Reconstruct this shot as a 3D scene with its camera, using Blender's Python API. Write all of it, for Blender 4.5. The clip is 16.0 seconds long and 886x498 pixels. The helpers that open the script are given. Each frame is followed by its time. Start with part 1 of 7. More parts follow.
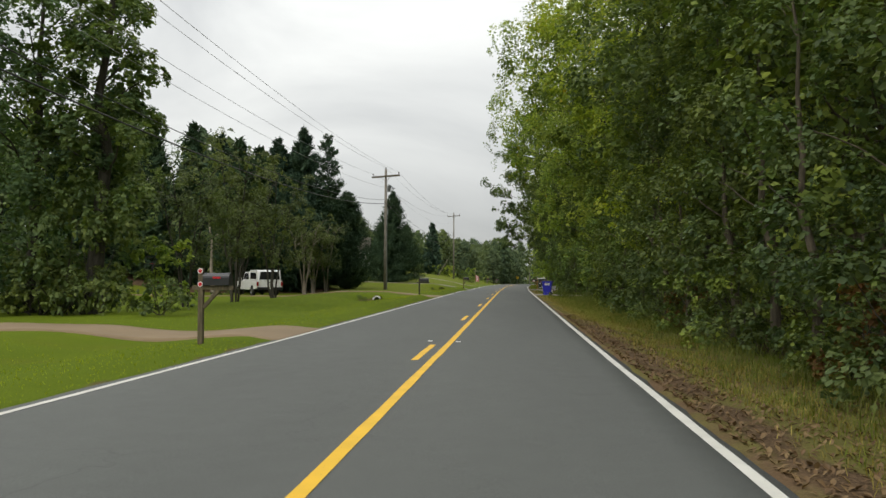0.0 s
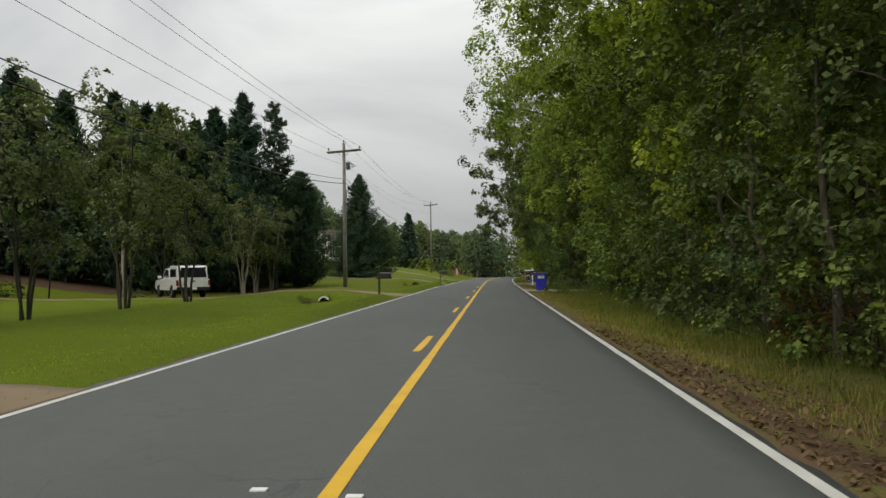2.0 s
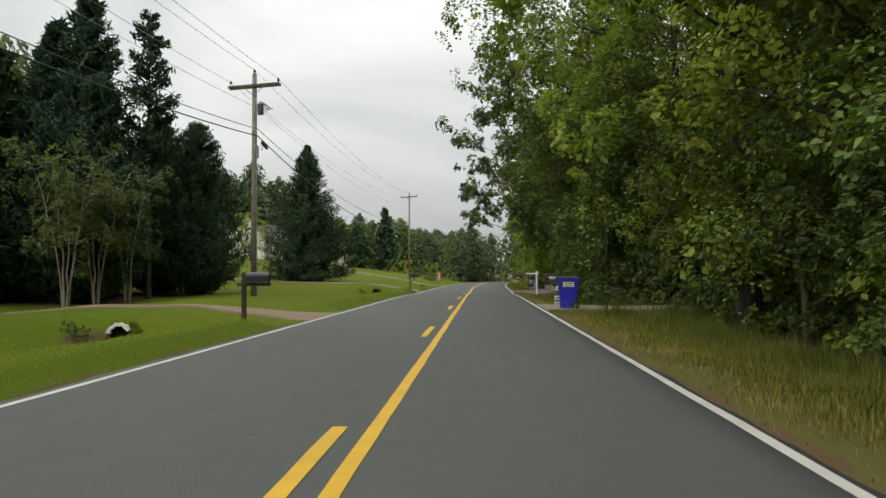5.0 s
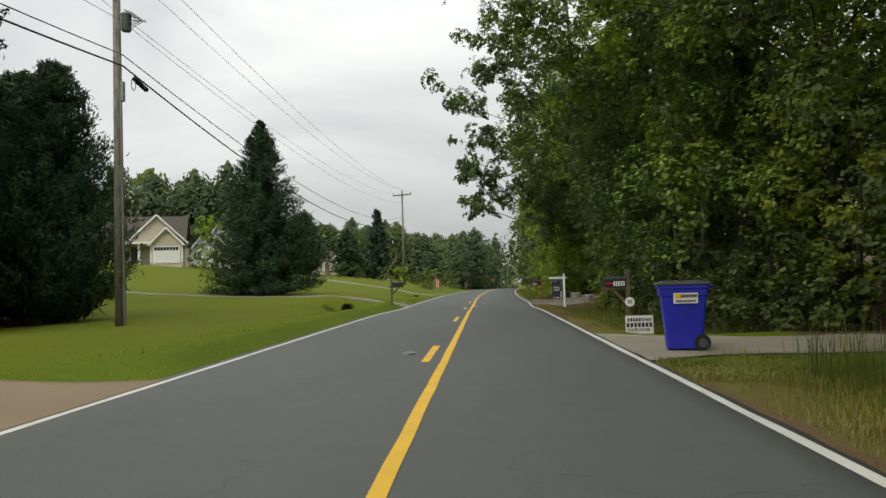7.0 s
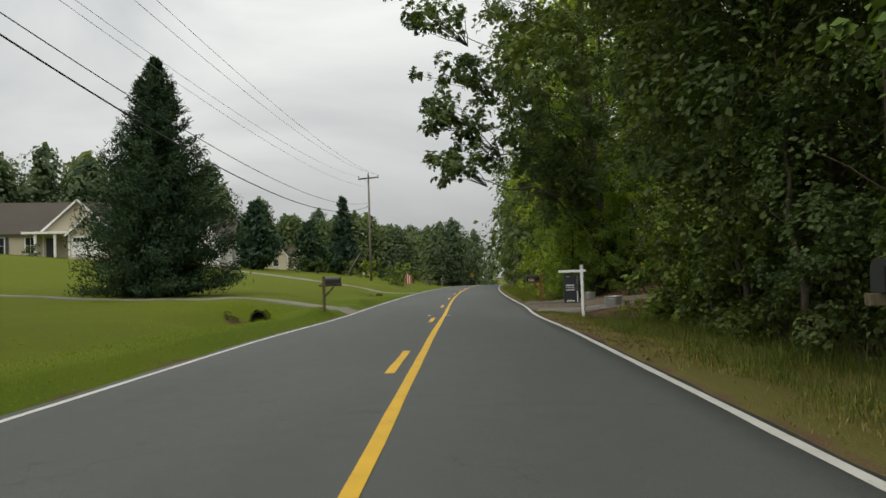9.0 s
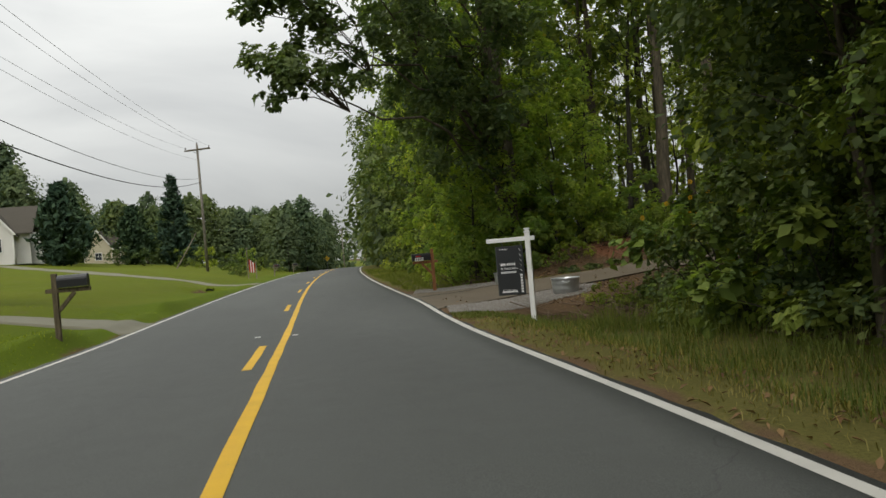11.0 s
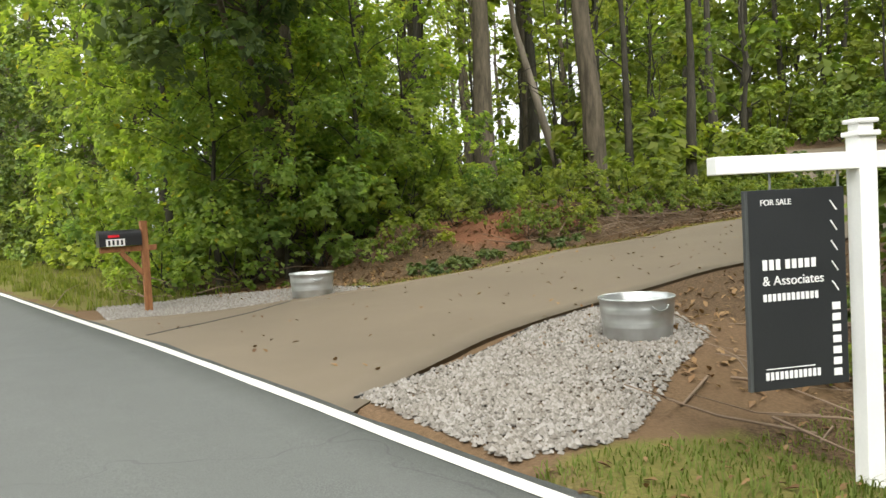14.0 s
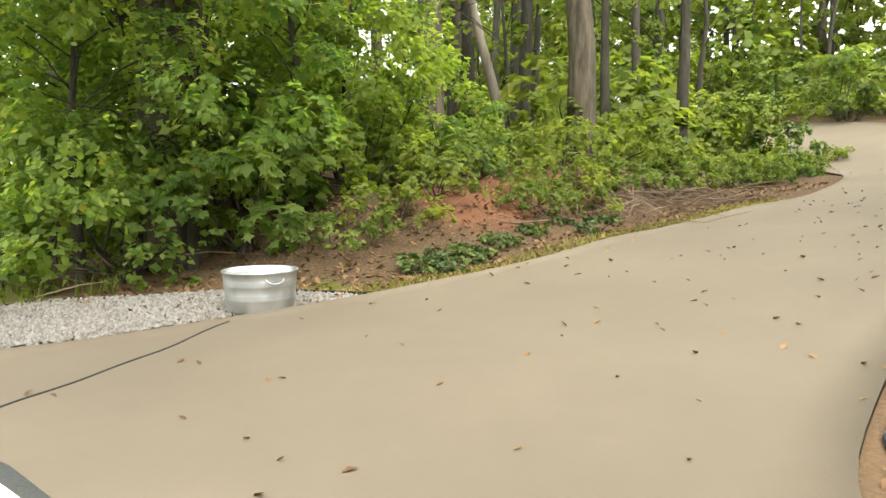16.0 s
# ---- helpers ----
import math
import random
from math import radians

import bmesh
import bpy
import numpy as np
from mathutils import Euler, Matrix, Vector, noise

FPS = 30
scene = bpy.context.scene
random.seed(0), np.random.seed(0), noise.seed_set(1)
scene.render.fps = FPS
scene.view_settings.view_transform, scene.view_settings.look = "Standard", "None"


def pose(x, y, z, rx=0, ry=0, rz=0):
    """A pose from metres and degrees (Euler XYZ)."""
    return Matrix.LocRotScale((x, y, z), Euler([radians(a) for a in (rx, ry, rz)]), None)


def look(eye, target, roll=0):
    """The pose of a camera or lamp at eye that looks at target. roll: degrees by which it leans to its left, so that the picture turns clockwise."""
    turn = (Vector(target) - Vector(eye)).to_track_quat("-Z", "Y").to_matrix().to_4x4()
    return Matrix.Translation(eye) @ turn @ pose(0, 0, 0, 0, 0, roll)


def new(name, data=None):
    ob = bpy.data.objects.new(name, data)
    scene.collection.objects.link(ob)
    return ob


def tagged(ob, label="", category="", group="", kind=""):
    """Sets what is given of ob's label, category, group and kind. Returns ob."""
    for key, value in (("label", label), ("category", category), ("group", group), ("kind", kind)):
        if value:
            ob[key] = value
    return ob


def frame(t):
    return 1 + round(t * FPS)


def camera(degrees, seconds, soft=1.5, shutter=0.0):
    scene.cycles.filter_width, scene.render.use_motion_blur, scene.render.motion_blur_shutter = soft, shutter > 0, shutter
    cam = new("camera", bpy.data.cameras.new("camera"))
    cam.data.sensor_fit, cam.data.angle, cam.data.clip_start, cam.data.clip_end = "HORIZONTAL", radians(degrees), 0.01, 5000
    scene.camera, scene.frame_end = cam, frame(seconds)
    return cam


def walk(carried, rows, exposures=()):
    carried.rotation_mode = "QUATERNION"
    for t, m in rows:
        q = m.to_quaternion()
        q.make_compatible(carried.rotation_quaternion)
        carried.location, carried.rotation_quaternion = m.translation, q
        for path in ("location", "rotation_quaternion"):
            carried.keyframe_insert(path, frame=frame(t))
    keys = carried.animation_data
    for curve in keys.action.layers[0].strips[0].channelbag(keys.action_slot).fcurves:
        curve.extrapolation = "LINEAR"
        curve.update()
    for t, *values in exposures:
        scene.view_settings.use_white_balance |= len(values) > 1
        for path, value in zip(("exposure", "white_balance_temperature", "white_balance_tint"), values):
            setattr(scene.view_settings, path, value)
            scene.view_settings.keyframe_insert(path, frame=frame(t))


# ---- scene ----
cam = camera(57.4, 16.0)
PATH = [
    (0, (1.324, 0.98, 1.351), (1.152, 2.971, 1.42), 0.2),
    (0.5, (1.219, 3.899, 1.293), (1.05, 5.891, 1.361), 0.4),
    (1, (1.139, 6.851, 1.291), (0.965, 8.842, 1.361), 0.1),
    (1.5, (1.055, 9.921, 1.288), (0.904, 11.914, 1.365), 0.2),
    (2, (1.014, 13.125, 1.297), (0.89, 15.121, 1.351), -0.8),
    (2.5, (1.042, 16.481, 1.292), (0.91, 18.476, 1.333), -1.0),
    (3, (1.097, 19.968, 1.275), (0.957, 21.963, 1.317), -1.0),
    (3.2, (1.086, 21.414, 1.263), (0.948, 23.409, 1.306), -1.1),
    (5.3, (0.847, 37.43, 1.194), (0.759, 39.427, 1.259), -0.3),
    (5.5, (0.84, 38.964, 1.198), (0.758, 40.961, 1.264), -0.8),
    (6, (0.797, 42.865, 1.225), (0.705, 44.862, 1.293), -0.8),
    (6.5, (0.755, 46.778, 1.22), (0.66, 48.775, 1.294), -0.8),
    (7, (0.688, 50.633, 1.205), (0.588, 52.629, 1.286), -1.7),
    (7.5, (0.697, 54.451, 1.213), (0.626, 56.448, 1.298), -2.4),
    (8, (0.694, 58.124, 1.195), (0.628, 60.121, 1.281), -2.4),
    (8.2, (0.694, 59.521, 1.192), (0.628, 61.518, 1.279), -2.4),
    (10.3, (0.737, 73.498, 1.181), (0.735, 75.498, 1.211), -0.9),
    (10.5, (0.739, 74.732, 1.175), (0.772, 76.731, 1.216), -3.7),
    (11, (0.683, 77.58, 1.174), (0.992, 79.556, 1.173), -5.0),
    (11.5, (0.637, 80.162, 1.153), (1.067, 82.115, 1.116), -4.1),
    (12, (0.509, 82.629, 1.077), (1.022, 84.562, 1.052), -3.6),
    (12.5, (0.548, 85.188, 1.109), (1.25, 87.06, 1.074), -3.8),
    (13, (0.638, 87.626, 1.126), (1.528, 89.417, 1.084), -4.1),
    (13.5, (0.666, 89.55, 1.09), (1.822, 91.181, 1.017), -3.7),
    (14, (0.731, 91.174, 1.09), (1.917, 92.782, 0.998), -3.1),
    (14.5, (0.865, 92.721, 1.104), (2.093, 94.295, 0.981), -2.4),
    (15, (1.184, 94.068, 1.049), (2.467, 95.594, 0.889), -2.4),
    (15.5, (1.653, 95.197, 1.064), (3.053, 96.61, 0.857), -2.1),
    (16, (2.164, 96.179, 1.097), (3.636, 97.52, 0.915), -0.8),
]
EXPOSURES = ((0.0, -0.02), (0.5, -0.2), (1.0, -0.26), (3.2, -0.26), (5.3, -0.05), (7.0, -0.05), (8.0, -0.24), (10.5, -0.24), (11.0, -0.16), (11.5, -0.06), (12.5, -0.06), (13.0, 0.3), (13.5, 0.82), (14.0, 1.38), (14.5, 1.74), (15.0, 1.98), (16.0, 2.12))
walk(cam, [(t, look(eye, target, roll)) for t, eye, target, roll in PATH], EXPOSURES)

# ---- world and sun: a bright overcast afternoon ----
SUN_UP, SUN_ROUND = 44.0, 146.0
world = bpy.data.worlds.new("overcast_sky")
world.use_nodes = True
scene.world = world
wn, wl = world.node_tree.nodes, world.node_tree.links
wn.clear()


def wnode(kind, **inputs):
    n = wn.new(kind)
    for key, value in inputs.items():
        n.inputs[key].default_value = value
    return n


sky = wn.new("ShaderNodeTexSky")
sky.sky_type, sky.sun_disc = "NISHITA", False
sky.sun_elevation, sky.sun_rotation = radians(SUN_UP), radians(SUN_ROUND)
coord = wn.new("ShaderNodeTexCoord")
split = wn.new("ShaderNodeSeparateXYZ")
wl.new(coord.outputs["Generated"], split.inputs[0])
# the luminance of an overcast sky: three times as bright overhead as at the horizon
lift = wn.new("ShaderNodeMapRange")
lift.inputs["From Min"].default_value, lift.inputs["From Max"].default_value = 0.0, 1.0
lift.inputs["To Min"].default_value, lift.inputs["To Max"].default_value = 0.53, 1.82
wl.new(split.outputs["Z"], lift.inputs["Value"])
stretch = wn.new("ShaderNodeMapping")
stretch.inputs["Scale"].default_value = (1.0, 1.0, 2.6)
wl.new(coord.outputs["Generated"], stretch.inputs["Vector"])
clouds = wnode("ShaderNodeTexNoise", Scale=2.1, Detail=6.0, Roughness=0.52, Distortion=0.5)
wl.new(stretch.outputs[0], clouds.inputs["Vector"])
ramp = wn.new("ShaderNodeValToRGB")
ramp.color_ramp.elements[0].position, ramp.color_ramp.elements[0].color = 0.34, (0.80, 0.82, 0.82, 1)
ramp.color_ramp.elements[1].position, ramp.color_ramp.elements[1].color = 0.66, (1.22, 1.235, 1.20, 1)
wl.new(clouds.outputs["Fac"], ramp.inputs["Fac"])
cloud = wn.new("ShaderNodeVectorMath")
cloud.operation = "SCALE"
wl.new(ramp.outputs["Color"], cloud.inputs[0])
wl.new(lift.outputs["Result"], cloud.inputs["Scale"])
dim = wn.new("ShaderNodeVectorMath")
dim.operation = "SCALE"
dim.inputs["Scale"].default_value = 0.08
wl.new(sky.outputs["Color"], dim.inputs[0])
mixed = wn.new("ShaderNodeMix")
mixed.data_type = "RGBA"
mixed.inputs["Factor"].default_value = 0.93
wl.new(dim.outputs[0], mixed.inputs["A"])
wl.new(cloud.outputs[0], mixed.inputs["B"])
back = wnode("ShaderNodeBackground", Strength=1.0)
wl.new(mixed.outputs["Result"], back.inputs["Color"])
wout = wn.new("ShaderNodeOutputWorld")
wl.new(back.outputs[0], wout.inputs[0])

sun_data = bpy.data.lights.new("sun", "SUN")
sun_data.energy, sun_data.angle, sun_data.color = 1.5, radians(30), (1.0, 0.96, 0.9)
sun = new("sun", sun_data)
sun.matrix_world = pose(0, 0, 60, 90 - SUN_UP, 0, SUN_ROUND - 180)


# ---- materials ----
def shader(name, build):
    m = bpy.data.materials.new(name)
    m.use_nodes = True
    t = m.node_tree
    t.nodes.clear()
    out = t.nodes.new("ShaderNodeOutputMaterial")
    t.links.new(build(t), out.inputs["Surface"])
    return m


def noise_at(t, scale, detail=4.0, rough=0.55, vector=None, stretch=(1, 1, 1)):
    if vector is None:
        vector = t.nodes.new("ShaderNodeTexCoord").outputs["Object"]
    if stretch != (1, 1, 1):
        mp = t.nodes.new("ShaderNodeMapping")
        mp.inputs["Scale"].default_value = stretch
        t.links.new(vector, mp.inputs["Vector"])
        vector = mp.outputs[0]
    n = t.nodes.new("ShaderNodeTexNoise")
    n.inputs["Scale"].default_value, n.inputs["Detail"].default_value, n.inputs["Roughness"].default_value = scale, detail, rough
    t.links.new(vector, n.inputs["Vector"])
    return n.outputs["Fac"]


def ramp_of(t, fac, stops):
    r = t.nodes.new("ShaderNodeValToRGB")
    e = r.color_ramp.elements
    while len(e) < len(stops):
        e.new(0.5)
    for k, (p, c) in enumerate(stops):
        e[k].position, e[k].color = p, (*c, 1)
    t.links.new(fac, r.inputs["Fac"])
    return r.outputs["Color"]


def blend(t, fac, a, b, mode="MIX"):
    m = t.nodes.new("ShaderNodeMix")
    m.data_type, m.blend_type = "RGBA", mode
    for sock, v in ((m.inputs["Factor"], fac), (m.inputs["A"], a), (m.inputs["B"], b)):
        if isinstance(v, (int, float)):
            sock.default_value = v
        elif isinstance(v, tuple):
            sock.default_value = (*v, 1)
        else:
            t.links.new(v, sock)
    return m.outputs["Result"]


def maths(t, op, a, b=0.5):
    m = t.nodes.new("ShaderNodeMath")
    m.operation = op
    for sock, v in ((m.inputs[0], a), (m.inputs[1], b)):
        if isinstance(v, (int, float)):
            sock.default_value = v
        else:
            t.links.new(v, sock)
    return m.outputs[0]


def surface(t, colour, rough=0.8, metal=0.0, bump=None, depth=0.3, dist=0.01, spec=0.35, coat=0.0):
    p = t.nodes.new("ShaderNodeBsdfPrincipled")
    for key, v in (("Base Color", colour), ("Roughness", rough)):
        if isinstance(v, tuple):
            p.inputs[key].default_value = (*v, 1)
        elif isinstance(v, (int, float)):
            p.inputs[key].default_value = v
        else:
            t.links.new(v, p.inputs[key])
    p.inputs["Metallic"].default_value, p.inputs["Specular IOR Level"].default_value, p.inputs["Coat Weight"].default_value = metal, spec, coat
    if bump is not None:
        b = t.nodes.new("ShaderNodeBump")
        b.inputs["Strength"].default_value, b.inputs["Distance"].default_value = depth, dist
        t.links.new(bump, b.inputs["Height"])
        t.links.new(b.outputs[0], p.inputs["Normal"])
    return p.outputs[0]


def tone(c, k):
    return tuple(min(1.0, v * k) for v in c)


def plain(name, colour, rough=0.7, metal=0.0, vary=0.25, scale=3.0, grain=60.0, depth=0.15, spec=0.35, coat=0.0, stretch=(1, 1, 1)):
    """A painted, cast or moulded surface with stains at one scale and grain at another."""
    def build(t):
        big = noise_at(t, scale, 5, stretch=stretch)
        fine = noise_at(t, grain, 3, stretch=stretch)
        c = ramp_of(t, big, [(0.3, tone(colour, 1 - vary)), (0.7, tone(colour, 1 + vary * 0.6))])
        c = blend(t, maths(t, "MULTIPLY", fine, 0.25), c, tone(colour, 0.6))
        r = maths(t, "ADD", maths(t, "MULTIPLY", big, 0.2), rough - 0.1)
        return surface(t, c, r, metal, fine, depth, 0.004, spec, coat)
    return shader(name, build)


def leaf_paint(name, dark, mid, light, rare=None, rare_at=0.985, lets_by=0.35, gloss=0.58, spec=0.2):
    """Leaves: every leaf has its own green, every plant its own cast."""
    def build(t):
        geo = t.nodes.new("ShaderNodeNewGeometry")
        info = t.nodes.new("ShaderNodeObjectInfo")
        stops = [(0.0, dark), (0.5, mid), (0.9, light)]
        if rare:
            stops += [(rare_at - 0.01, light), (rare_at, rare)]
        c = ramp_of(t, geo.outputs["Random Per Island"], stops)
        patch = noise_at(t, 0.55, 4)
        c = blend(t, 0.5, c, ramp_of(t, patch, [(0.36, dark), (0.5, mid), (0.62, light)]))
        cast = ramp_of(t, info.outputs["Random"], [(0.0, (0.80, 0.90, 0.85)), (0.5, (1.0, 1.0, 0.9)), (1.0, (1.15, 1.12, 0.75))])
        c = blend(t, 1.0, c, cast, "MULTIPLY")
        d = surface(t, c, gloss, 0.0, spec=spec)
        tr = t.nodes.new("ShaderNodeBsdfTranslucent")
        t.links.new(blend(t, 1.0, c, (1.3, 1.35, 0.6), "MULTIPLY"), tr.inputs["Color"])
        mx = t.nodes.new("ShaderNodeMixShader")
        mx.inputs[0].default_value = lets_by
        t.links.new(d, mx.inputs[1])
        t.links.new(tr.outputs[0], mx.inputs[2])
        return mx.outputs[0]
    return shader(name, build)


def asphalt_build(t):
    big = noise_at(t, 0.25, 5, stretch=(1, 0.25, 1))
    mid = noise_at(t, 3.0, 6)
    fine = noise_at(t, 140.0, 2)
    c = ramp_of(t, big, [(0.3, (0.045, 0.0485, 0.044)), (0.72, (0.098, 0.104, 0.094))])
    c = blend(t, maths(t, "MULTIPLY", mid, 0.35), c, (0.085, 0.083, 0.08))
    c = blend(t, 0.48, c, ramp_of(t, fine, [(0.32, (0.045, 0.045, 0.045)), (0.5, (0.092, 0.097, 0.089)), (0.72, (0.182, 0.189, 0.176))]))
    # hairline cracks and patched seams
    v = t.nodes.new("ShaderNodeTexVoronoi")
    v.feature = "DISTANCE_TO_EDGE"
    v.inputs["Scale"].default_value = 0.22
    warp = t.nodes.new("ShaderNodeVectorMath")
    warp.operation = "ADD"
    co = t.nodes.new("ShaderNodeTexCoord").outputs["Object"]
    wob = t.nodes.new("ShaderNodeTexNoise")
    wob.inputs["Scale"].default_value = 1.6
    t.links.new(co, wob.inputs["Vector"])
    t.links.new(co, warp.inputs[0])
    t.links.new(wob.outputs["Color"], warp.inputs[1])
    t.links.new(warp.outputs[0], v.inputs["Vector"])
    crack = maths(t, "LESS_THAN", v.outputs["Distance"], 0.0022)
    c = blend(t, maths(t, "MULTIPLY", crack, 0.35), c, (0.04, 0.04, 0.04))
    return surface(t, c, maths(t, "ADD", maths(t, "MULTIPLY", mid, 0.2), 0.68), 0, fine, 0.5, 0.006, 0.3)


def paint_build(colour, under=(0.1, 0.1, 0.095), worn=0.42):
    def build(t):
        fine = noise_at(t, 26.0, 6, 0.7)
        big = noise_at(t, 2.0, 3)
        gone = ramp_of(t, maths(t, "ADD", fine, maths(t, "MULTIPLY", big, 0.12)), [(worn - 0.03, (1, 1, 1)), (worn + 0.02, (0, 0, 0))])
        c = ramp_of(t, big, [(0.3, tone(colour, 0.82)), (0.7, colour)])
        return surface(t, blend(t, gone, c, under), 0.62, 0, fine, 0.25, 0.004)
    return build


def ground_build(t):
    """Mown lawn, rough verge, leaf litter and bare earth, laid out by the sheet's own cover values."""
    at = t.nodes.new("ShaderNodeAttribute")
    at.attribute_name = "cover"
    s = t.nodes.new("ShaderNodeSeparateColor")
    t.links.new(at.outputs["Color"], s.inputs[0])
    big, mid, fine = noise_at(t, 0.12, 4), noise_at(t, 1.1, 5), noise_at(t, 34.0, 4, 0.7)
    lawn = ramp_of(t, big, [(0.3, (0.070, 0.102, 0.008)), (0.55, (0.110, 0.140, 0.011)), (0.75, (0.165, 0.170, 0.018))])
    lawn = blend(t, maths(t, "MULTIPLY", mid, 0.65), lawn, (0.044, 0.074, 0.004))
    bald = ramp_of(t, noise_at(t, 0.35, 4, stretch=(0.6, 1.6, 1)), [(0.56, (0, 0, 0)), (0.72, (1, 1, 1))])
    lawn = blend(t, maths(t, "MULTIPLY", bald, 0.45), lawn, (0.13, 0.095, 0.02))
    lawn = blend(t, 0.5, lawn, ramp_of(t, fine, [(0.3, (0.040, 0.068, 0.004)), (0.55, (0.105, 0.148, 0.009)), (0.8, (0.19, 0.21, 0.025))]))
    litter = ramp_of(t, fine, [(0.3, (0.030, 0.020, 0.012)), (0.5, (0.085, 0.056, 0.032)), (0.68, (0.165, 0.11, 0.068)), (0.82, (0.09, 0.11, 0.03))])
    dry = blend(t, mid, ramp_of(t, fine, [(0.3, (0.066, 0.060, 0.020)), (0.7, (0.20, 0.168, 0.056))]), (0.105, 0.104, 0.028))
    clay = ramp_of(t, fine, [(0.3, (0.095, 0.042, 0.024)), (0.7, (0.21, 0.098, 0.055))])
    earth = blend(t, mid, ramp_of(t, fine, [(0.3, (0.055, 0.036, 0.022)), (0.7, (0.19, 0.125, 0.075))]), (0.12, 0.078, 0.042))

    def mask(v):
        return ramp_of(t, maths(t, "ADD", v, maths(t, "MULTIPLY", maths(t, "SUBTRACT", mid, 0.5), 0.9)), [(0.4, (0, 0, 0)), (0.6, (1, 1, 1))])
    c = blend(t, maths(t, "MULTIPLY", s.outputs[2], 0.8), lawn, (0.132, 0.126, 0.018))
    c = blend(t, mask(s.outputs[2]), c, dry)
    c = blend(t, mask(s.outputs[0]), c, litter)
    c = blend(t, mask(s.outputs[1]), c, earth)
    c = blend(t, mask(at.outputs["Alpha"]), c, clay)
    return surface(t, c, 0.9, 0, maths(t, "ADD", fine, mid), 0.6, 0.03, 0.05)


def bark_build(dark, light, scale=1.0):
    def build(t):
        ridge = noise_at(t, 9.0 * scale, 6, 0.65, stretch=(1, 1, 0.18))
        moss = noise_at(t, 0.9, 3)
        c = ramp_of(t, ridge, [(0.32, dark), (0.68, light)])
        c = blend(t, maths(t, "MULTIPLY", moss, 0.3), c, (0.07, 0.075, 0.045))
        return surface(t, c, 0.9, 0, ridge, 0.8, 0.03, 0.15)
    return build


def concrete_build(colour, joint=None):
    def build(t):
        big, mid, fine = noise_at(t, 0.35, 5), noise_at(t, 3.5, 5), noise_at(t, 90.0, 3)
        c = ramp_of(t, big, [(0.3, tone(colour, 0.8)), (0.7, tone(colour, 1.08))])
        c = blend(t, maths(t, "MULTIPLY", mid, 0.45), c, tone(colour, 0.66))
        c = blend(t, maths(t, "MULTIPLY", fine, 0.4), c, tone(colour, 0.75))
        return surface(t, c, 0.85, 0, fine, 0.35, 0.004, 0.25)
    return build


def siding_build(colour):
    def build(t):
        co = t.nodes.new("ShaderNodeTexCoord").outputs["Object"]
        big = noise_at(t, 0.6, 4)
        c = ramp_of(t, big, [(0.3, tone(colour, 0.9)), (0.7, colour)])
        return surface(t, c, 0.6, 0, noise_at(t, 30, 2), 0.1, 0.004)
    return build


M = {}
M["asphalt"] = shader("asphalt", asphalt_build)
M["white_paint"] = shader("white_road_paint", paint_build((0.60, 0.585, 0.53), worn=0.385))
M["yellow_paint"] = shader("yellow_road_paint", paint_build((0.70, 0.415, 0.010), worn=0.39))
M["ground"] = shader("lawn_and_forest_floor", ground_build)
M["concrete"] = shader("tan_concrete", concrete_build((0.152, 0.122, 0.084)))
M["grey_concrete"] = shader("grey_concrete", concrete_build((0.21, 0.20, 0.145)))
M["pale_concrete"] = shader("pale_worn_concrete", concrete_build((0.250, 0.222, 0.165)))
M["dirt"] = shader("gravelly_dirt", concrete_build((0.235, 0.172, 0.105)))
M["bark"] = shader("grey_brown_bark", bark_build((0.042, 0.034, 0.025), (0.150, 0.122, 0.088)))
M["dark_bark"] = shader("dark_bark", bark_build((0.02, 0.018, 0.015), (0.075, 0.065, 0.052)))
M["pale_bark"] = shader("smooth_pale_bark", bark_build((0.13, 0.105, 0.08), (0.36, 0.31, 0.25), 0.5))
M["pole_wood"] = shader("weathered_pole_wood", bark_build((0.10, 0.088, 0.072), (0.30, 0.27, 0.23), 1.6))
M["post_wood"] = shader("weathered_post_wood", bark_build((0.06, 0.048, 0.03), (0.17, 0.135, 0.085), 2.0))
M["cedar_wood"] = shader("red_brown_cedar", bark_build((0.17, 0.066, 0.028), (0.36, 0.16, 0.07), 2.0))
M["leaf"] = leaf_paint("broad_leaves", (0.046, 0.076, 0.020), (0.120, 0.172, 0.036), (0.265, 0.315, 0.062), (0.28, 0.20, 0.03), 0.995, 0.22)
M["leaf_bright"] = leaf_paint("bright_leaves", (0.092, 0.140, 0.034), (0.225, 0.290, 0.060), (0.410, 0.450, 0.105), (0.40, 0.27, 0.02), 0.985, 0.45)
M["leaf_under"] = leaf_paint("understory_leaves", (0.084, 0.124, 0.032), (0.166, 0.212, 0.054), (0.280, 0.305, 0.082), lets_by=0.6)
M["leaf_fresh"] = leaf_paint("fresh_green_leaves", (0.110, 0.170, 0.048), (0.216, 0.292, 0.082), (0.365, 0.422, 0.126), (0.50, 0.36, 0.04), 0.990, lets_by=0.7)
M["leaf_dull"] = leaf_paint("dull_leaves", (0.040, 0.064, 0.027), (0.088, 0.122, 0.046), (0.172, 0.206, 0.072), lets_by=0.32)
M["leaf_lawn"] = leaf_paint("blue_green_leaves", (0.044, 0.075, 0.037), (0.093, 0.138, 0.063), (0.178, 0.225, 0.100), lets_by=0.4)
M["leaf_myrtle"] = leaf_paint("grey_olive_leaves", (0.043, 0.062, 0.028), (0.086, 0.111, 0.048), (0.155, 0.182, 0.078), lets_by=0.35)
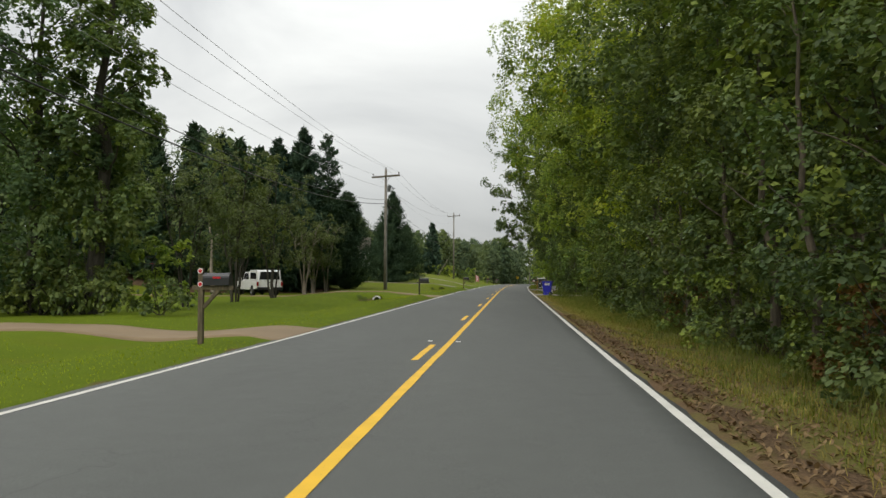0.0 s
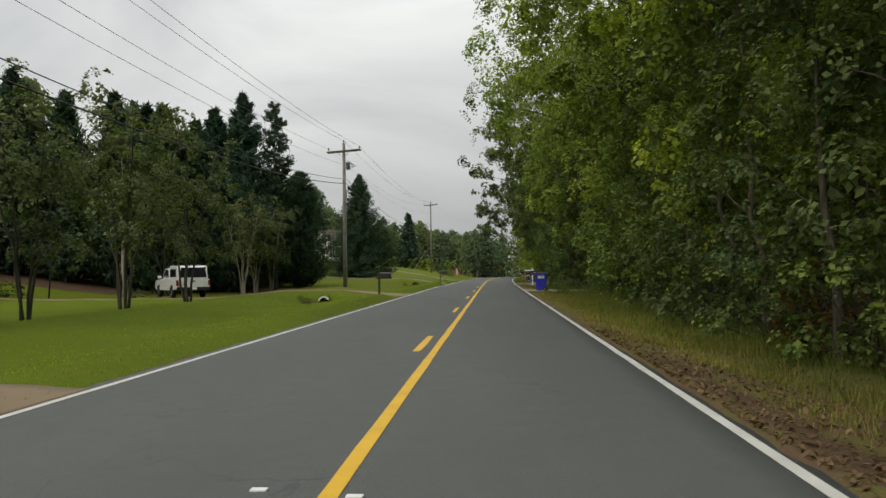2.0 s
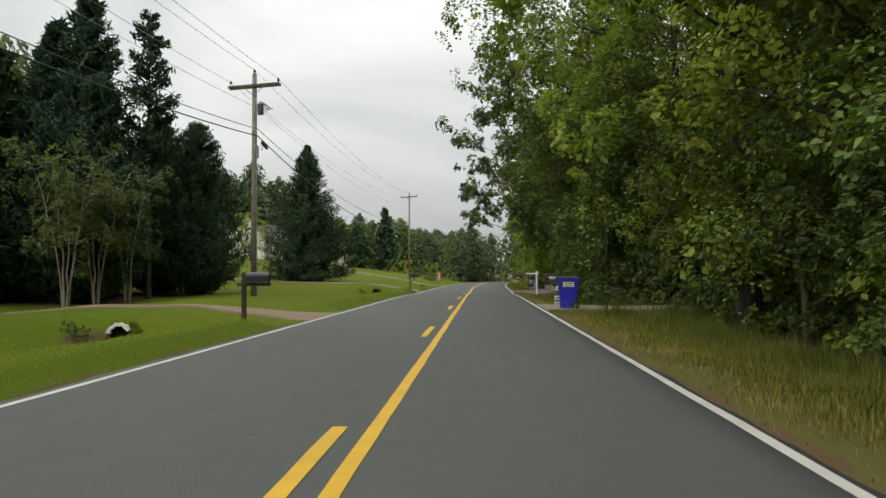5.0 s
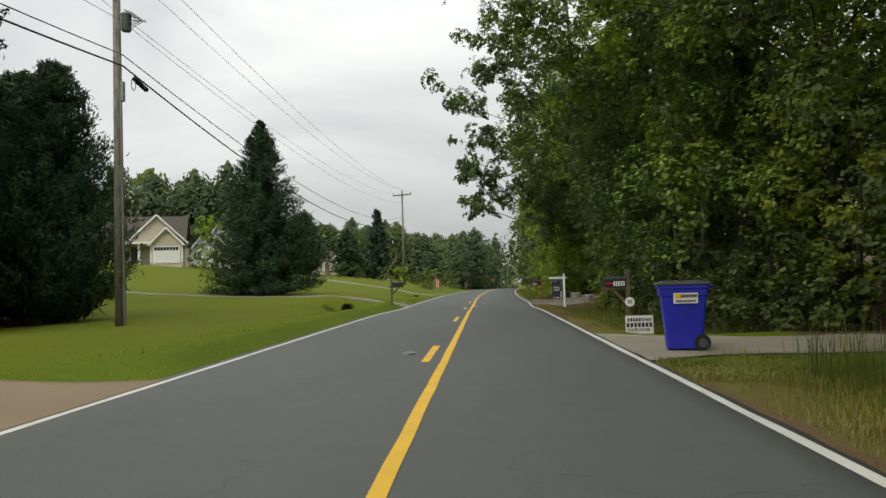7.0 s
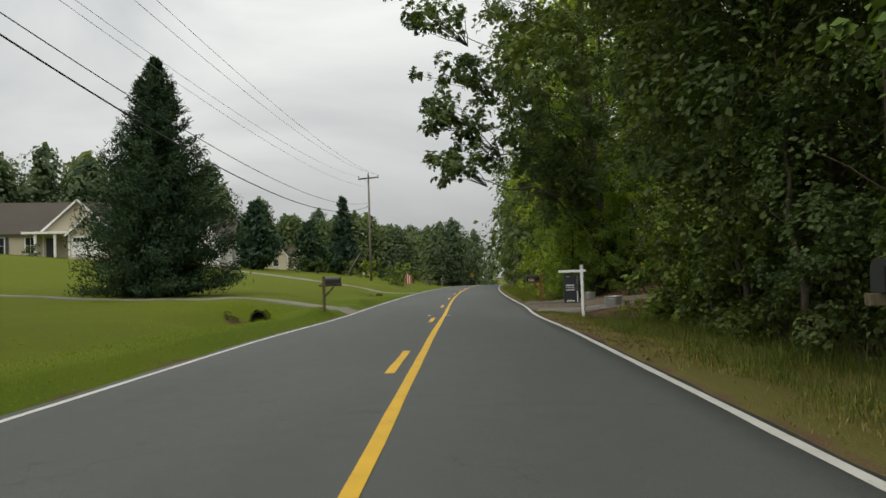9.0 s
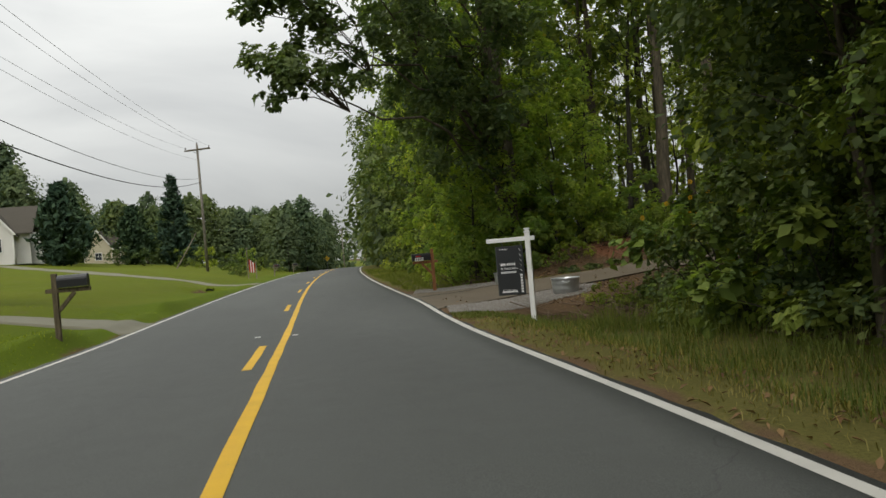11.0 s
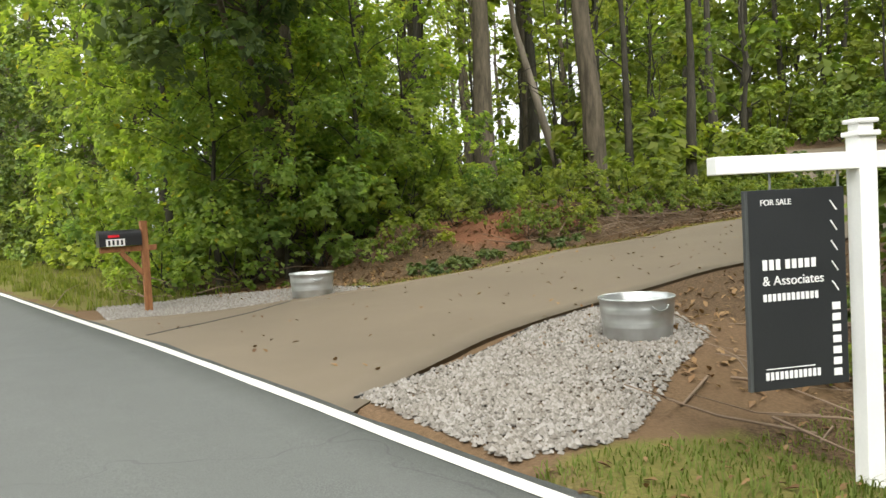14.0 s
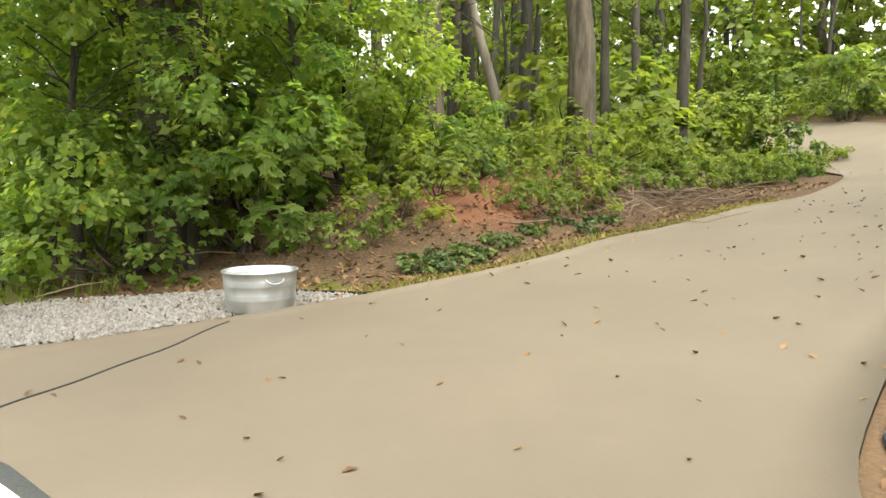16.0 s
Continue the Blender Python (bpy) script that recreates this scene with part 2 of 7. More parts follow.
M["needle"] = leaf_paint("dark_conifer_sprays", (0.018, 0.036, 0.028), (0.038, 0.068, 0.050), (0.072, 0.112, 0.074), lets_by=0.12, gloss=0.85, spec=0.08)
# pine green lightened and greyed, with distance haze put into the colour
M["leaf_pine"] = leaf_paint("hazed_pine_foliage", (0.044, 0.069, 0.042), (0.088, 0.120, 0.068), (0.145, 0.178, 0.098), lets_by=0.2, gloss=0.8, spec=0.1)
M["rust_leaf"] = leaf_paint("rusty_leaves", (0.10, 0.045, 0.018), (0.17, 0.085, 0.03), (0.13, 0.13, 0.03))
M["grass_tall"] = leaf_paint("tall_verge_grass", (0.062, 0.086, 0.022), (0.115, 0.142, 0.038), (0.205, 0.212, 0.075), lets_by=0.4, gloss=0.85, spec=0.03)
M["grass_dry"] = leaf_paint("dry_verge_grass", (0.130, 0.112, 0.036), (0.215, 0.178, 0.062), (0.350, 0.285, 0.125), lets_by=0.3, gloss=0.8, spec=0.05)
M["grass_short"] = leaf_paint("lawn_blades", (0.105, 0.150, 0.008), (0.170, 0.220, 0.012), (0.260, 0.285, 0.025), lets_by=0.4, gloss=0.8)
M["black_metal"] = plain("black_enamelled_steel", (0.018, 0.018, 0.02), 0.35, 0.0, spec=0.5)
M["blue_plastic"] = plain("blue_moulded_plastic", (0.018, 0.022, 0.36), 0.42, 0.0, 0.15, spec=0.45)
M["dark_plastic"] = plain("dark_grey_plastic", (0.06, 0.065, 0.065), 0.5)
M["rubber"] = plain("black_rubber", (0.015, 0.015, 0.015), 0.8)
M["white_vinyl"] = plain("white_vinyl", (0.80, 0.80, 0.78), 0.35, 0, 0.06, spec=0.5)
M["sign_black"] = plain("black_sign_board", (0.022, 0.024, 0.026), 0.45, 0, 0.1)
M["sign_white"] = plain("white_printed_board", (0.74, 0.74, 0.71), 0.5, 0, 0.08)
M["ink"] = plain("black_ink", (0.02, 0.02, 0.022), 0.5)
M["white_ink"] = plain("white_ink", (0.78, 0.78, 0.78), 0.5, 0, 0.05)
M["yellow_ink"] = plain("yellow_ink", (0.75, 0.50, 0.03), 0.5, 0, 0.1)
M["galvanised"] = plain("galvanised_steel", (0.56, 0.58, 0.58), 0.38, 0.85, 0.22, 5.0, 40)
M["corrugated"] = plain("rusted_corrugated_steel", (0.10, 0.088, 0.072), 0.6, 0.4, 0.35)
# near-black colour puts shade into the pipe's inside; rim and joint use it
M["pipe_shade_and_joint"] = plain("dark_pipe_inside", (0.02, 0.02, 0.02), 0.9)
M["steel"] = plain("dull_grey_steel", (0.24, 0.25, 0.25), 0.45, 0.6)
M["cable"] = plain("black_cable", (0.02, 0.02, 0.02), 0.6)
M["wire"] = plain("grey_aluminium_wire", (0.22, 0.22, 0.22), 0.5, 0.3)
M["ceramic"] = plain("brown_ceramic", (0.06, 0.035, 0.03), 0.25)
M["red"] = plain("red_reflector", (0.55, 0.02, 0.03), 0.3)
M["car_white"] = plain("white_car_paint", (0.68, 0.68, 0.66), 0.25, 0, 0.06, coat=0.6, depth=0.02)
M["car_glass"] = plain("tinted_car_glass", (0.012, 0.014, 0.016), 0.08, 0, 0.1, spec=0.6, depth=0.0)
M["chrome"] = plain("dull_chrome", (0.42, 0.42, 0.42), 0.25, 0.9)
M["tail_red"] = plain("red_lamp_lens", (0.25, 0.012, 0.012), 0.25)
M["siding"] = shader("cream_siding", siding_build((0.52, 0.46, 0.335)))
M["white_siding"] = shader("white_siding", siding_build((0.72, 0.70, 0.66)))
M["trim_white"] = plain("white_trim_paint", (0.78, 0.77, 0.73), 0.5, 0, 0.06)
M["shingle"] = shader("brown_grey_shingles", concrete_build((0.085, 0.075, 0.058)))
M["window_glass"] = plain("dark_window_glass", (0.03, 0.035, 0.04), 0.06, 0, 0.1, spec=0.6, depth=0.0)


def gravel_build(t):
    geo = t.nodes.new("ShaderNodeNewGeometry")
    c = ramp_of(t, geo.outputs["Random Per Island"], [(0.0, (0.10, 0.092, 0.08)), (0.4, (0.17, 0.16, 0.142)), (1.0, (0.27, 0.26, 0.24))])
    c = blend(t, maths(t, "MULTIPLY", noise_at(t, 1.4, 4), 0.5), c, (0.20, 0.165, 0.125))
    return surface(t, c, 0.85, 0, noise_at(t, 60, 3), 0.3, 0.004, 0.2)


M["gravel"] = shader("white_gravel", gravel_build)
M["twig"] = plain("dry_twigs", (0.17, 0.12, 0.08), 0.9)
M["brown_leaf"] = leaf_paint("fallen_leaves", (0.07, 0.035, 0.018), (0.15, 0.08, 0.04), (0.26, 0.16, 0.08), lets_by=0.1)
M["maroon_ink"] = plain("dark_red_printing", (0.075, 0.016, 0.014), 0.6)
M["scrap"] = plain("crumpled_grey_litter", (0.24, 0.23, 0.21), 0.7, 0, 0.6, 14.0)
M["flower"] = plain("yellow_petals", (0.75, 0.42, 0.01), 0.5)
M["sign_yellow"] = plain("yellow_sign_sheet", (0.68, 0.43, 0.02), 0.4)


# ---- shape helpers ----
def link_bm(name, bm, material, parent=None, smooth=False, label=""):
    me = bpy.data.meshes.new(name)
    bm.normal_update()
    bm.to_mesh(me)
    bm.free()
    me.materials.append(material)
    if smooth:
        me.polygons.foreach_set("use_smooth", [True] * len(me.polygons))
    ob = new(name, me)
    ob.parent = parent
    if label:
        tagged(ob, label)
    return ob


def part(name, bm, material, parent, label="", smooth=False):
    return link_bm(name, bm, material, parent, smooth, label)


def thing(name, label, category, m=None, group="", kind=""):
    ob = new(name)
    ob.empty_display_size = 0.2
    if m is not None:
        ob.matrix_basis = m
    return tagged(ob, label, category, group, kind)


def arrays_mesh(name, co, faces, materials=(), mat_ids=None, smooth=False):
    """A mesh from an array of places and an array of triangles or quads."""
    me = bpy.data.meshes.new(name)
    co, faces = np.asarray(co, np.float32), np.asarray(faces, np.int32)
    n, k = faces.shape
    me.vertices.add(len(co))
    me.vertices.foreach_set("co", co.ravel())
    me.loops.add(n * k)
    me.loops.foreach_set("vertex_index", faces.ravel())
    me.polygons.add(n)
    me.polygons.foreach_set("loop_start", np.arange(0, n * k, k, dtype=np.int32))
    if smooth:
        me.polygons.foreach_set("use_smooth", np.ones(n, bool))
    for m in materials:
        me.materials.append(m)
    if mat_ids is not None:
        me.polygons.foreach_set("material_index", np.asarray(mat_ids, np.int32))
    me.update(calc_edges=True)
    return me


def box(bm, c, s, bevel=0.0, turn=None):
    """A box of the sizes s round c, its edges rounded by bevel."""
    m = Matrix.Translation(c) @ (turn or Matrix()) @ Matrix.Diagonal((*s, 1))
    r = bmesh.ops.create_cube(bm, size=1, matrix=m)
    if bevel:
        edges = list({e for v in r["verts"] for e in v.link_edges})
        bmesh.ops.bevel(bm, geom=edges, offset=bevel, segments=2, affect="EDGES", profile=0.6)
    return bm


def rod(bm, a, b, r0, r1=None, seg=10, caps=True):
    """A round bar from a to b."""
    a, b = Vector(a), Vector(b)
    m = Matrix.Translation((a + b) / 2) @ (b - a).to_track_quat("Z", "Y").to_matrix().to_4x4()
    bmesh.ops.create_cone(bm, cap_ends=caps, segments=seg, radius1=r0, radius2=r0 if r1 is None else r1, depth=(b - a).length, matrix=m)
    return bm


def lathe(bm, profile, seg=24, m=None):
    """A turned body: profile of (radius, height)."""
    m = m or Matrix()
    rings = []
    for r, h in profile:
        rings.append([bm.verts.new(m @ Vector((r * math.cos(a), r * math.sin(a), h))) for a in (2 * math.pi * k / seg for k in range(seg))])
    for lo, hi in zip(rings, rings[1:]):
        for k in range(seg):
            bm.faces.new((lo[k], lo[(k + 1) % seg], hi[(k + 1) % seg], hi[k]))
    return bm


def prism(bm, outline, depth, m=None, bevel=0.0):
    """An outline in x and z, pushed through from y = 0 to depth."""
    m = m or Matrix()
    front = [bm.verts.new(m @ Vector((x, 0, z))) for x, z in outline]
    rear = [bm.verts.new(m @ Vector((x, depth, z))) for x, z in outline]
    n = len(outline)
    bm.faces.new(front)
    bm.faces.new(rear[::-1])
    for k in range(n):
        bm.faces.new((front[k], rear[k], rear[(k + 1) % n], front[(k + 1) % n]))
    bmesh.ops.recalc_face_normals(bm, faces=bm.faces[:])
    if bevel:
        bmesh.ops.bevel(bm, geom=bm.edges[:], offset=bevel, segments=2, affect="EDGES", profile=0.6)
    return bm


def tube_arrays(points, radii, seg=6, close=False):
    """A bent tapering tube through points, as arrays."""
    pts = np.asarray(points, float)
    n = len(pts)
    tang = np.gradient(pts, axis=0)
    tang /= np.linalg.norm(tang, axis=1)[:, None] + 1e-9
    ref = np.where(np.abs(tang[:, 2:3]) > 0.9, np.array([[1.0, 0, 0]]), np.array([[0, 0, 1.0]]))
    u = np.cross(tang, ref)
    u /= np.linalg.norm(u, axis=1)[:, None] + 1e-9
    v = np.cross(tang, u)
    a = np.arange(seg) * 2 * np.pi / seg
    co = pts[:, None] + np.asarray(radii)[:, None, None] * (np.cos(a)[None, :, None] * u[:, None] + np.sin(a)[None, :, None] * v[:, None])
    i, k = np.meshgrid(np.arange(n - 1), np.arange(seg), indexing="ij")
    kk = (k + 1) % seg
    f = np.stack([i * seg + k, i * seg + kk, (i + 1) * seg + kk, (i + 1) * seg + k], -1).reshape(-1, 4)
    return co.reshape(-1, 3), f


def join_arrays(pieces):
    cos, faces, n = [], [], 0
    for co, f in pieces:
        cos.append(co)
        faces.append(f + n)
        n += len(co)
    return np.concatenate(cos), np.concatenate(faces)


def step(a, b, v):
    w = np.clip((np.asarray(v, float) - a) / (b - a), 0, 1)
    return w * w * (3 - 2 * w)


# ---- the lie of the land ----
def bend(y):
    """How far the road's centre line has swung to the right."""
    return 1.9 * (np.clip(np.asarray(y, float) - 100, 0, 400) / 65) ** 2


def crest(y):
    """The height of the road along its centre line."""
    y = np.asarray(y, float)
    return 0.05 * (1 - step(-2, 22, y)) - 0.13 * step(80, 96, y) - 0.00022 * np.clip(y - 165, 0, 200) ** 2


LEFT_EDGE = 3.92


def right_edge(y):
    """The pavement widens a little at the broad driveway."""
    return 3.07 + 0.34 * step(88, 101, y)


CULVERTS = ((-7.7, 53.85, 0.55), (-7.05, 95.15, 0.6), (-6.0, 129.0, 0.45))


def land(x, y):
    """The height of the ground."""
    x, y = np.asarray(x, float), np.asarray(y, float)
    s = x - bend(y)
    z = crest(y)
    dl, dr = np.clip(-LEFT_EDGE - s, 0, None), np.clip(s - right_edge(y), 0, None)
    crossing = np.maximum(step(54.0, 54.8, y) * (1 - step(62, 64, y)), step(95.2, 96.0, y) * (1 - step(104, 106, y)))
    left = -0.03 * np.clip(dl, 0, 1) + 0.06 * crossing * step(0.6, 2.0, dl) - 0.20 * np.exp(-((dl - 3.3) / 1.5) ** 2) * step(0.4, 1.5, dl) * (1 - crossing)
    left = left + 0.12 * step(6, 12, dl) * step(66, 78, y) + 4.2 * step(72, 135, y) * np.clip((dl - 1.5) / 34, 0, 2.2) ** 0.85
    left = left + 0.05 * np.clip(dl - 45, 0, 60) * (1 - step(72, 110, y)) * step(20, 60, y)
    left = left + (0.09 + 0.17 * step(24, 46, y)) * step(0.0, 0.75, dl) * (1 - crossing * (1 - step(1.0, 4.5, dl))) * (1 - step(110, 150, y)) * (1 - step(7, 12, dl))
    left = left - 0.10 * step(6, 11, dl) * step(30, 38, y) * (1 - step(66, 74, y)) + 0.15 * np.clip(dl - 24, 0, 30) * step(52, 66, y) * (1 - step(84, 110, y))
    left = left + 0.19 * step(0.05, 0.6, dl) * (1 - step(4.5, 8, dl)) * step(90, 94, y) * (1 - step(104, 112, y))
    for cx, cy, depth in CULVERTS:
        left = left - depth * np.exp(-(((x - cx) / 1.25) ** 2 + ((y - cy + 0.9) / np.where(y < cy - 0.9, 4.0, 1.5)) ** 2)) * (1 - step(cy - 0.25, cy + 0.35, y))
    right = -0.02 * np.clip(dr, 0, 1) - 0.32 * step(0.5, 2.3, dr) * (1 - step(58, 62, y) * (1 - step(68, 71, y))) * (1 - step(93.2, 95.6, y))
    hill = step(92.5, 97, y) * (0.074 * np.clip(x - 5.0, 0, 30) + 0.10 * np.clip(x - 22, 0, 40))
    hill = hill + (1 - step(92.5, 97, y)) * step(70, 90, y) * 0.05 * np.clip(x - 9, 0, 40)
    right = right + hill * (1 - 0.8 * step(112, 140, y))
    # the cut bank of red clay beside the driveway
    right = right + 0.75 * step(102.2 + 0.0 * x, 104.0 + 0.0 * x, y) * step(7.0, 9.5, x) * (1 - step(15, 19, x)) * (1 - step(112, 130, y))
    right = right - 0.55 * np.exp(-(((x - 9.2) / 2.2) ** 2 + ((y - 91.5) / 1.6) ** 2))
    bumps = 0.03 * np.sin(x * 1.7 + 1.3 * np.sin(y * 0.6)) * np.sin(y * 1.3 + x * 0.4) * step(1.0, 4.0, dl + dr)
    under = -0.08 * (1 - step(-0.10, 0.05, np.maximum(-LEFT_EDGE - s, s - right_edge(y))))
    return z - 0.052 + np.where(s < 0, left, right) + bumps + under


def at_land(x, y, up=0.0):
    return float(land(x, y)) + up


def spread(fine, near, far):
    """Steps that grow from fine inside the near span to the far limits."""
    lo, hi = near
    mid = np.arange(lo, hi + 1e-6, fine)
    out, d, v = [], fine, hi
    while v < far[1]:
        d *= 1.22
        v += d
        out.append(v)
    low, d, v = [], fine, lo
    while v > far[0]:
        d *= 1.22
        v -= d
        low.append(v)
    return np.array(low[::-1] + list(mid) + out)


gx = np.unique(np.concatenate([spread(0.5, (-16, 22), (-1500, 1500)), np.linspace(-5.2, -3.4, 9), np.linspace(2.8, 4.4, 9)]))
gy = spread(0.55, (-4, 134), (-1200, 2500))
GX, GY = np.meshgrid(gx, gy)
GZ = land(GX, GY)
nx, ny = len(gx), len(gy)
i, j = np.meshgrid(np.arange(ny - 1), np.arange(nx - 1), indexing="ij")
gf = np.stack([i * nx + j, i * nx + j + 1, (i + 1) * nx + j + 1, (i + 1) * nx + j], -1).reshape(-1, 4)
gme = arrays_mesh("ground", np.stack([GX, GY, GZ], -1).reshape(-1, 3), gf, [M["ground"]], smooth=True)
# what covers the ground: litter under the woods, bare earth, dry verge grass
S = GX - bend(GY)
dr, dl = S - right_edge(GY), -LEFT_EDGE - S
litter = step(3.4, 4.6, dr)
litter = np.maximum(litter, step(1.0, 2.2, dr) * step(90.6, 91.8, GY) * (1 - step(93.6, 94.2, GY)) * step(5.4, 6.4, GX))
litter = np.maximum(litter, step(4.6, 5.6, GX) * step(90.5, 91.5, GY) * (1 - step(97.2, 97.8, GY)))
litter = np.maximum(litter, step(5.2, 6.4, GX) * step(102.3, 103.0, GY) * (1 - step(110, 114, GY)))
litter = np.maximum(litter, step(10.5, 13.0, dl) * step(69.0, 71.5, GY) * (1 - step(80, 84, GY)))
litter = np.maximum(litter, np.maximum(step(24, 30, dl) * (1 - step(48, 54, GY)), step(36, 40, dl)) * step(-20, 0, GY) * (1 - step(90, 120, GY)))
earth = 0.55 * (1 - step(0.1, 0.5, dr)) * step(-0.4, 0.0, dr) + 0.45 * (1 - step(0.05, 0.35, dl)) * step(-0.3, 0.0, dl)
earth = np.maximum(earth, 0.52 * np.exp(-((dr - 1.0) / 0.7) ** 2) * (step(10, 14, GY) * (1 - step(30, 36, GY)) + step(44, 46, GY) * (1 - step(52, 54, GY)) * 0.4))
clay = 0.62 * step(102.4, 102.9, GY) * (1 - step(103.8, 104.4, GY)) * step(9.0, 10.0, GX) * (1 - step(13.0, 14.5, GX))
for cx, cy, depth in CULVERTS:
    litter = np.maximum(litter, 0.5 * np.exp(-(((GX - cx) / 0.8) ** 2 + ((GY - cy + 1.0) / 1.2) ** 2)))
dry = 0.62 * step(0.1, 0.6, dr) * (1 - step(3.0, 4.2, dr)) * (1 - 0.5 * step(60, 66, GY))
litter = np.maximum(litter, 0.62 * (1 - step(0.5, 1.2, dr)) * step(0.05, 0.25, dr) * (1 - step(25, 30, GY)))
earth = np.maximum(earth, 0.50 * (1 - step(0.2, 0.6, dr)) * step(-0.3, 0.0, dr) * (1 - step(92, 94, GY)) * (1 - 0.8 * step(34, 41, GY) * (1 - step(88, 92, GY))))
dry = np.maximum(dry, 0.75 * step(0.3, 0.7, dr) * (1 - step(1.6, 2.6, dr)) * (1 - step(58, 62, GY)))
dry = np.maximum(dry, 0.6 * step(0.3, 0.7, dr) * (1 - step(3.2, 4.2, dr)) * step(69, 72, GY))
dry = np.maximum(dry, 0.34 * step(0.5, 4, dl) * step(52, 72, GY))
earth = np.maximum(earth, 0.72 * np.exp(-((GX - 4.9) / 0.9) ** 2 - ((GY - 22.5) / 3.0) ** 2))
dry = np.maximum(dry, 0.8 * step(0.0, 0.3, dr) * (1 - step(3, 4, dr)) * step(86, 90, GY) * (1 - step(112, 118, GY)))
dry = np.maximum(dry, 0.95 * step(-0.35, -0.15, dr) * (1 - step(3.4, 4.2, dr)) * (1 - 0.6 * step(59, 62.5, GY) * (1 - step(69, 70, GY))))
dry = dry * (1 - 0.6 * step(59.5, 62.5, GY) * (1 - step(69, 70, GY)) * (GX > 0))
for cx, cy, depth in CULVERTS:
    litter = np.maximum(litter, 0.95 * np.exp(-(((GX - cx + 0.4) / 0.75) ** 2 + ((GY - cy + 0.7) / 0.9) ** 2)))
beds = step(3.1, 3.25, GX) * (1 - step(7.2, 7.6, GX)) * np.maximum(step(93.9, 94.2, GY) * (1 - step(97.2, 97.5, GY)), step(102.3, 102.6, GY) * (1 - step(104.9, 105.3, GY)))
earth = np.maximum(earth, beds)
cover = np.stack([litter, earth, dry, clay], -1).reshape(-1, 4).astype(np.float32)
gme.attributes.new("cover", "FLOAT_COLOR", "POINT").data.foreach_set("color", cover.ravel())
ground = tagged(new("ground", gme), "rolling mown green lawn and leaf-littered forest floor", "ground", kind="structure")


# ---- the road and its markings ----
def ribbon(ys, left, right, up, cols=2, crown=0.0, seed=0, ragged=0.0):
    """A strip along the road between two offsets from its centre line."""
    ys = np.asarray(ys, float)
    u = np.linspace(0, 1, cols)
    rng = np.random.default_rng(seed)
    l = np.broadcast_to(left, len(ys)) + rng.normal(0, ragged, len(ys))
    r = np.broadcast_to(right, len(ys)) + rng.normal(0, ragged, len(ys))
    off = l[:, None] + (r - l)[:, None] * u[None]
    x = bend(ys)[:, None] + off
    z = crest(ys)[:, None] + up - crown * (off / 3.5) ** 2
    co = np.stack([x, np.repeat(ys[:, None], cols, 1), z], -1).reshape(-1, 3)
    a, b = np.meshgrid(np.arange(len(ys) - 1), np.arange(cols - 1), indexing="ij")
    f = np.stack([a * cols + b, a * cols + b + 1, (a + 1) * cols + b + 1, (a + 1) * cols + b], -1).reshape(-1, 4)
    return co, f


CROWN = 0.04
road_y = np.concatenate([np.arange(-60, -4, 4.0), np.arange(-4, 134, 0.5), np.arange(134, 330, 3.0)])
co, f = ribbon(road_y, -LEFT_EDGE, right_edge(road_y), 0.0, 15, CROWN, 3, 0.018)
n = len(co)
# the slab's own thickness along both ragged edges
skirt = co.reshape(len(road_y), 15, 3)[:, [0, 14]].copy()
skirt[:, :, 2] -= 0.12
co = np.concatenate([co, skirt.reshape(-1, 3)])
rows = np.arange(len(road_y) - 1)
sides = np.concatenate([np.stack([n + rows * 2, rows * 15, (rows + 1) * 15, n + (rows + 1) * 2], -1),
                        np.stack([rows * 15 + 14, n + rows * 2 + 1, n + (rows + 1) * 2 + 1, (rows + 1) * 15 + 14], -1)])
road = tagged(new("road", arrays_mesh("road", co, np.concatenate([f, sides]), [M["asphalt"]], smooth=False)),
              "worn grey asphalt two-lane country road", "road", kind="structure")
line_y = np.concatenate([np.arange(-40, 134, 1.0), np.arange(134, 320, 3.0)])


def marking(name, ys, left, right, mat, up=0.005, ragged=0.004, seed=1, parent=road):
    co, f = ribbon(ys, left, right, up, 3, CROWN, seed, ragged)
    ob = new(name, arrays_mesh(name, co, f, [mat]))
    ob.parent = parent
    return ob


tagged(marking("edge_line", line_y, -3.755, -3.645, M["white_paint"], seed=5), "worn white edge line")
tagged(marking("edge_line", line_y, right_edge(line_y) - 0.17, right_edge(line_y) - 0.065, M["white_paint"], seed=6), "worn white edge line")
tagged(marking("centre_line", line_y, -0.02, 0.10, M["yellow_paint"], seed=7), "solid yellow centre line")
for n_dash in range(-3, 20):
    y1 = 17.0 + 12.24 * (n_dash - 1)
    marking("lane_dash", np.linspace(y1 - 3.05, y1, 5), -0.31, -0.19, M["yellow_paint"], seed=20 + n_dash)
# raised reflectors beside the centre line
bm = bmesh.new()
box(bm, (0, 0, 0.007), (0.10, 0.06, 0.015), 0.005)
reflector = part("road_reflector", bm, M["sign_white"], road)
reflector.location = (-0.40, 17.9, 0.003)
for x, y in ((0.20, 17.75), (-0.46, 92.2), (0.20, 91.9)):
    o = reflector.copy()
    scene.collection.objects.link(o)
    o.location = (x, y, float(crest(y)) + 0.003)


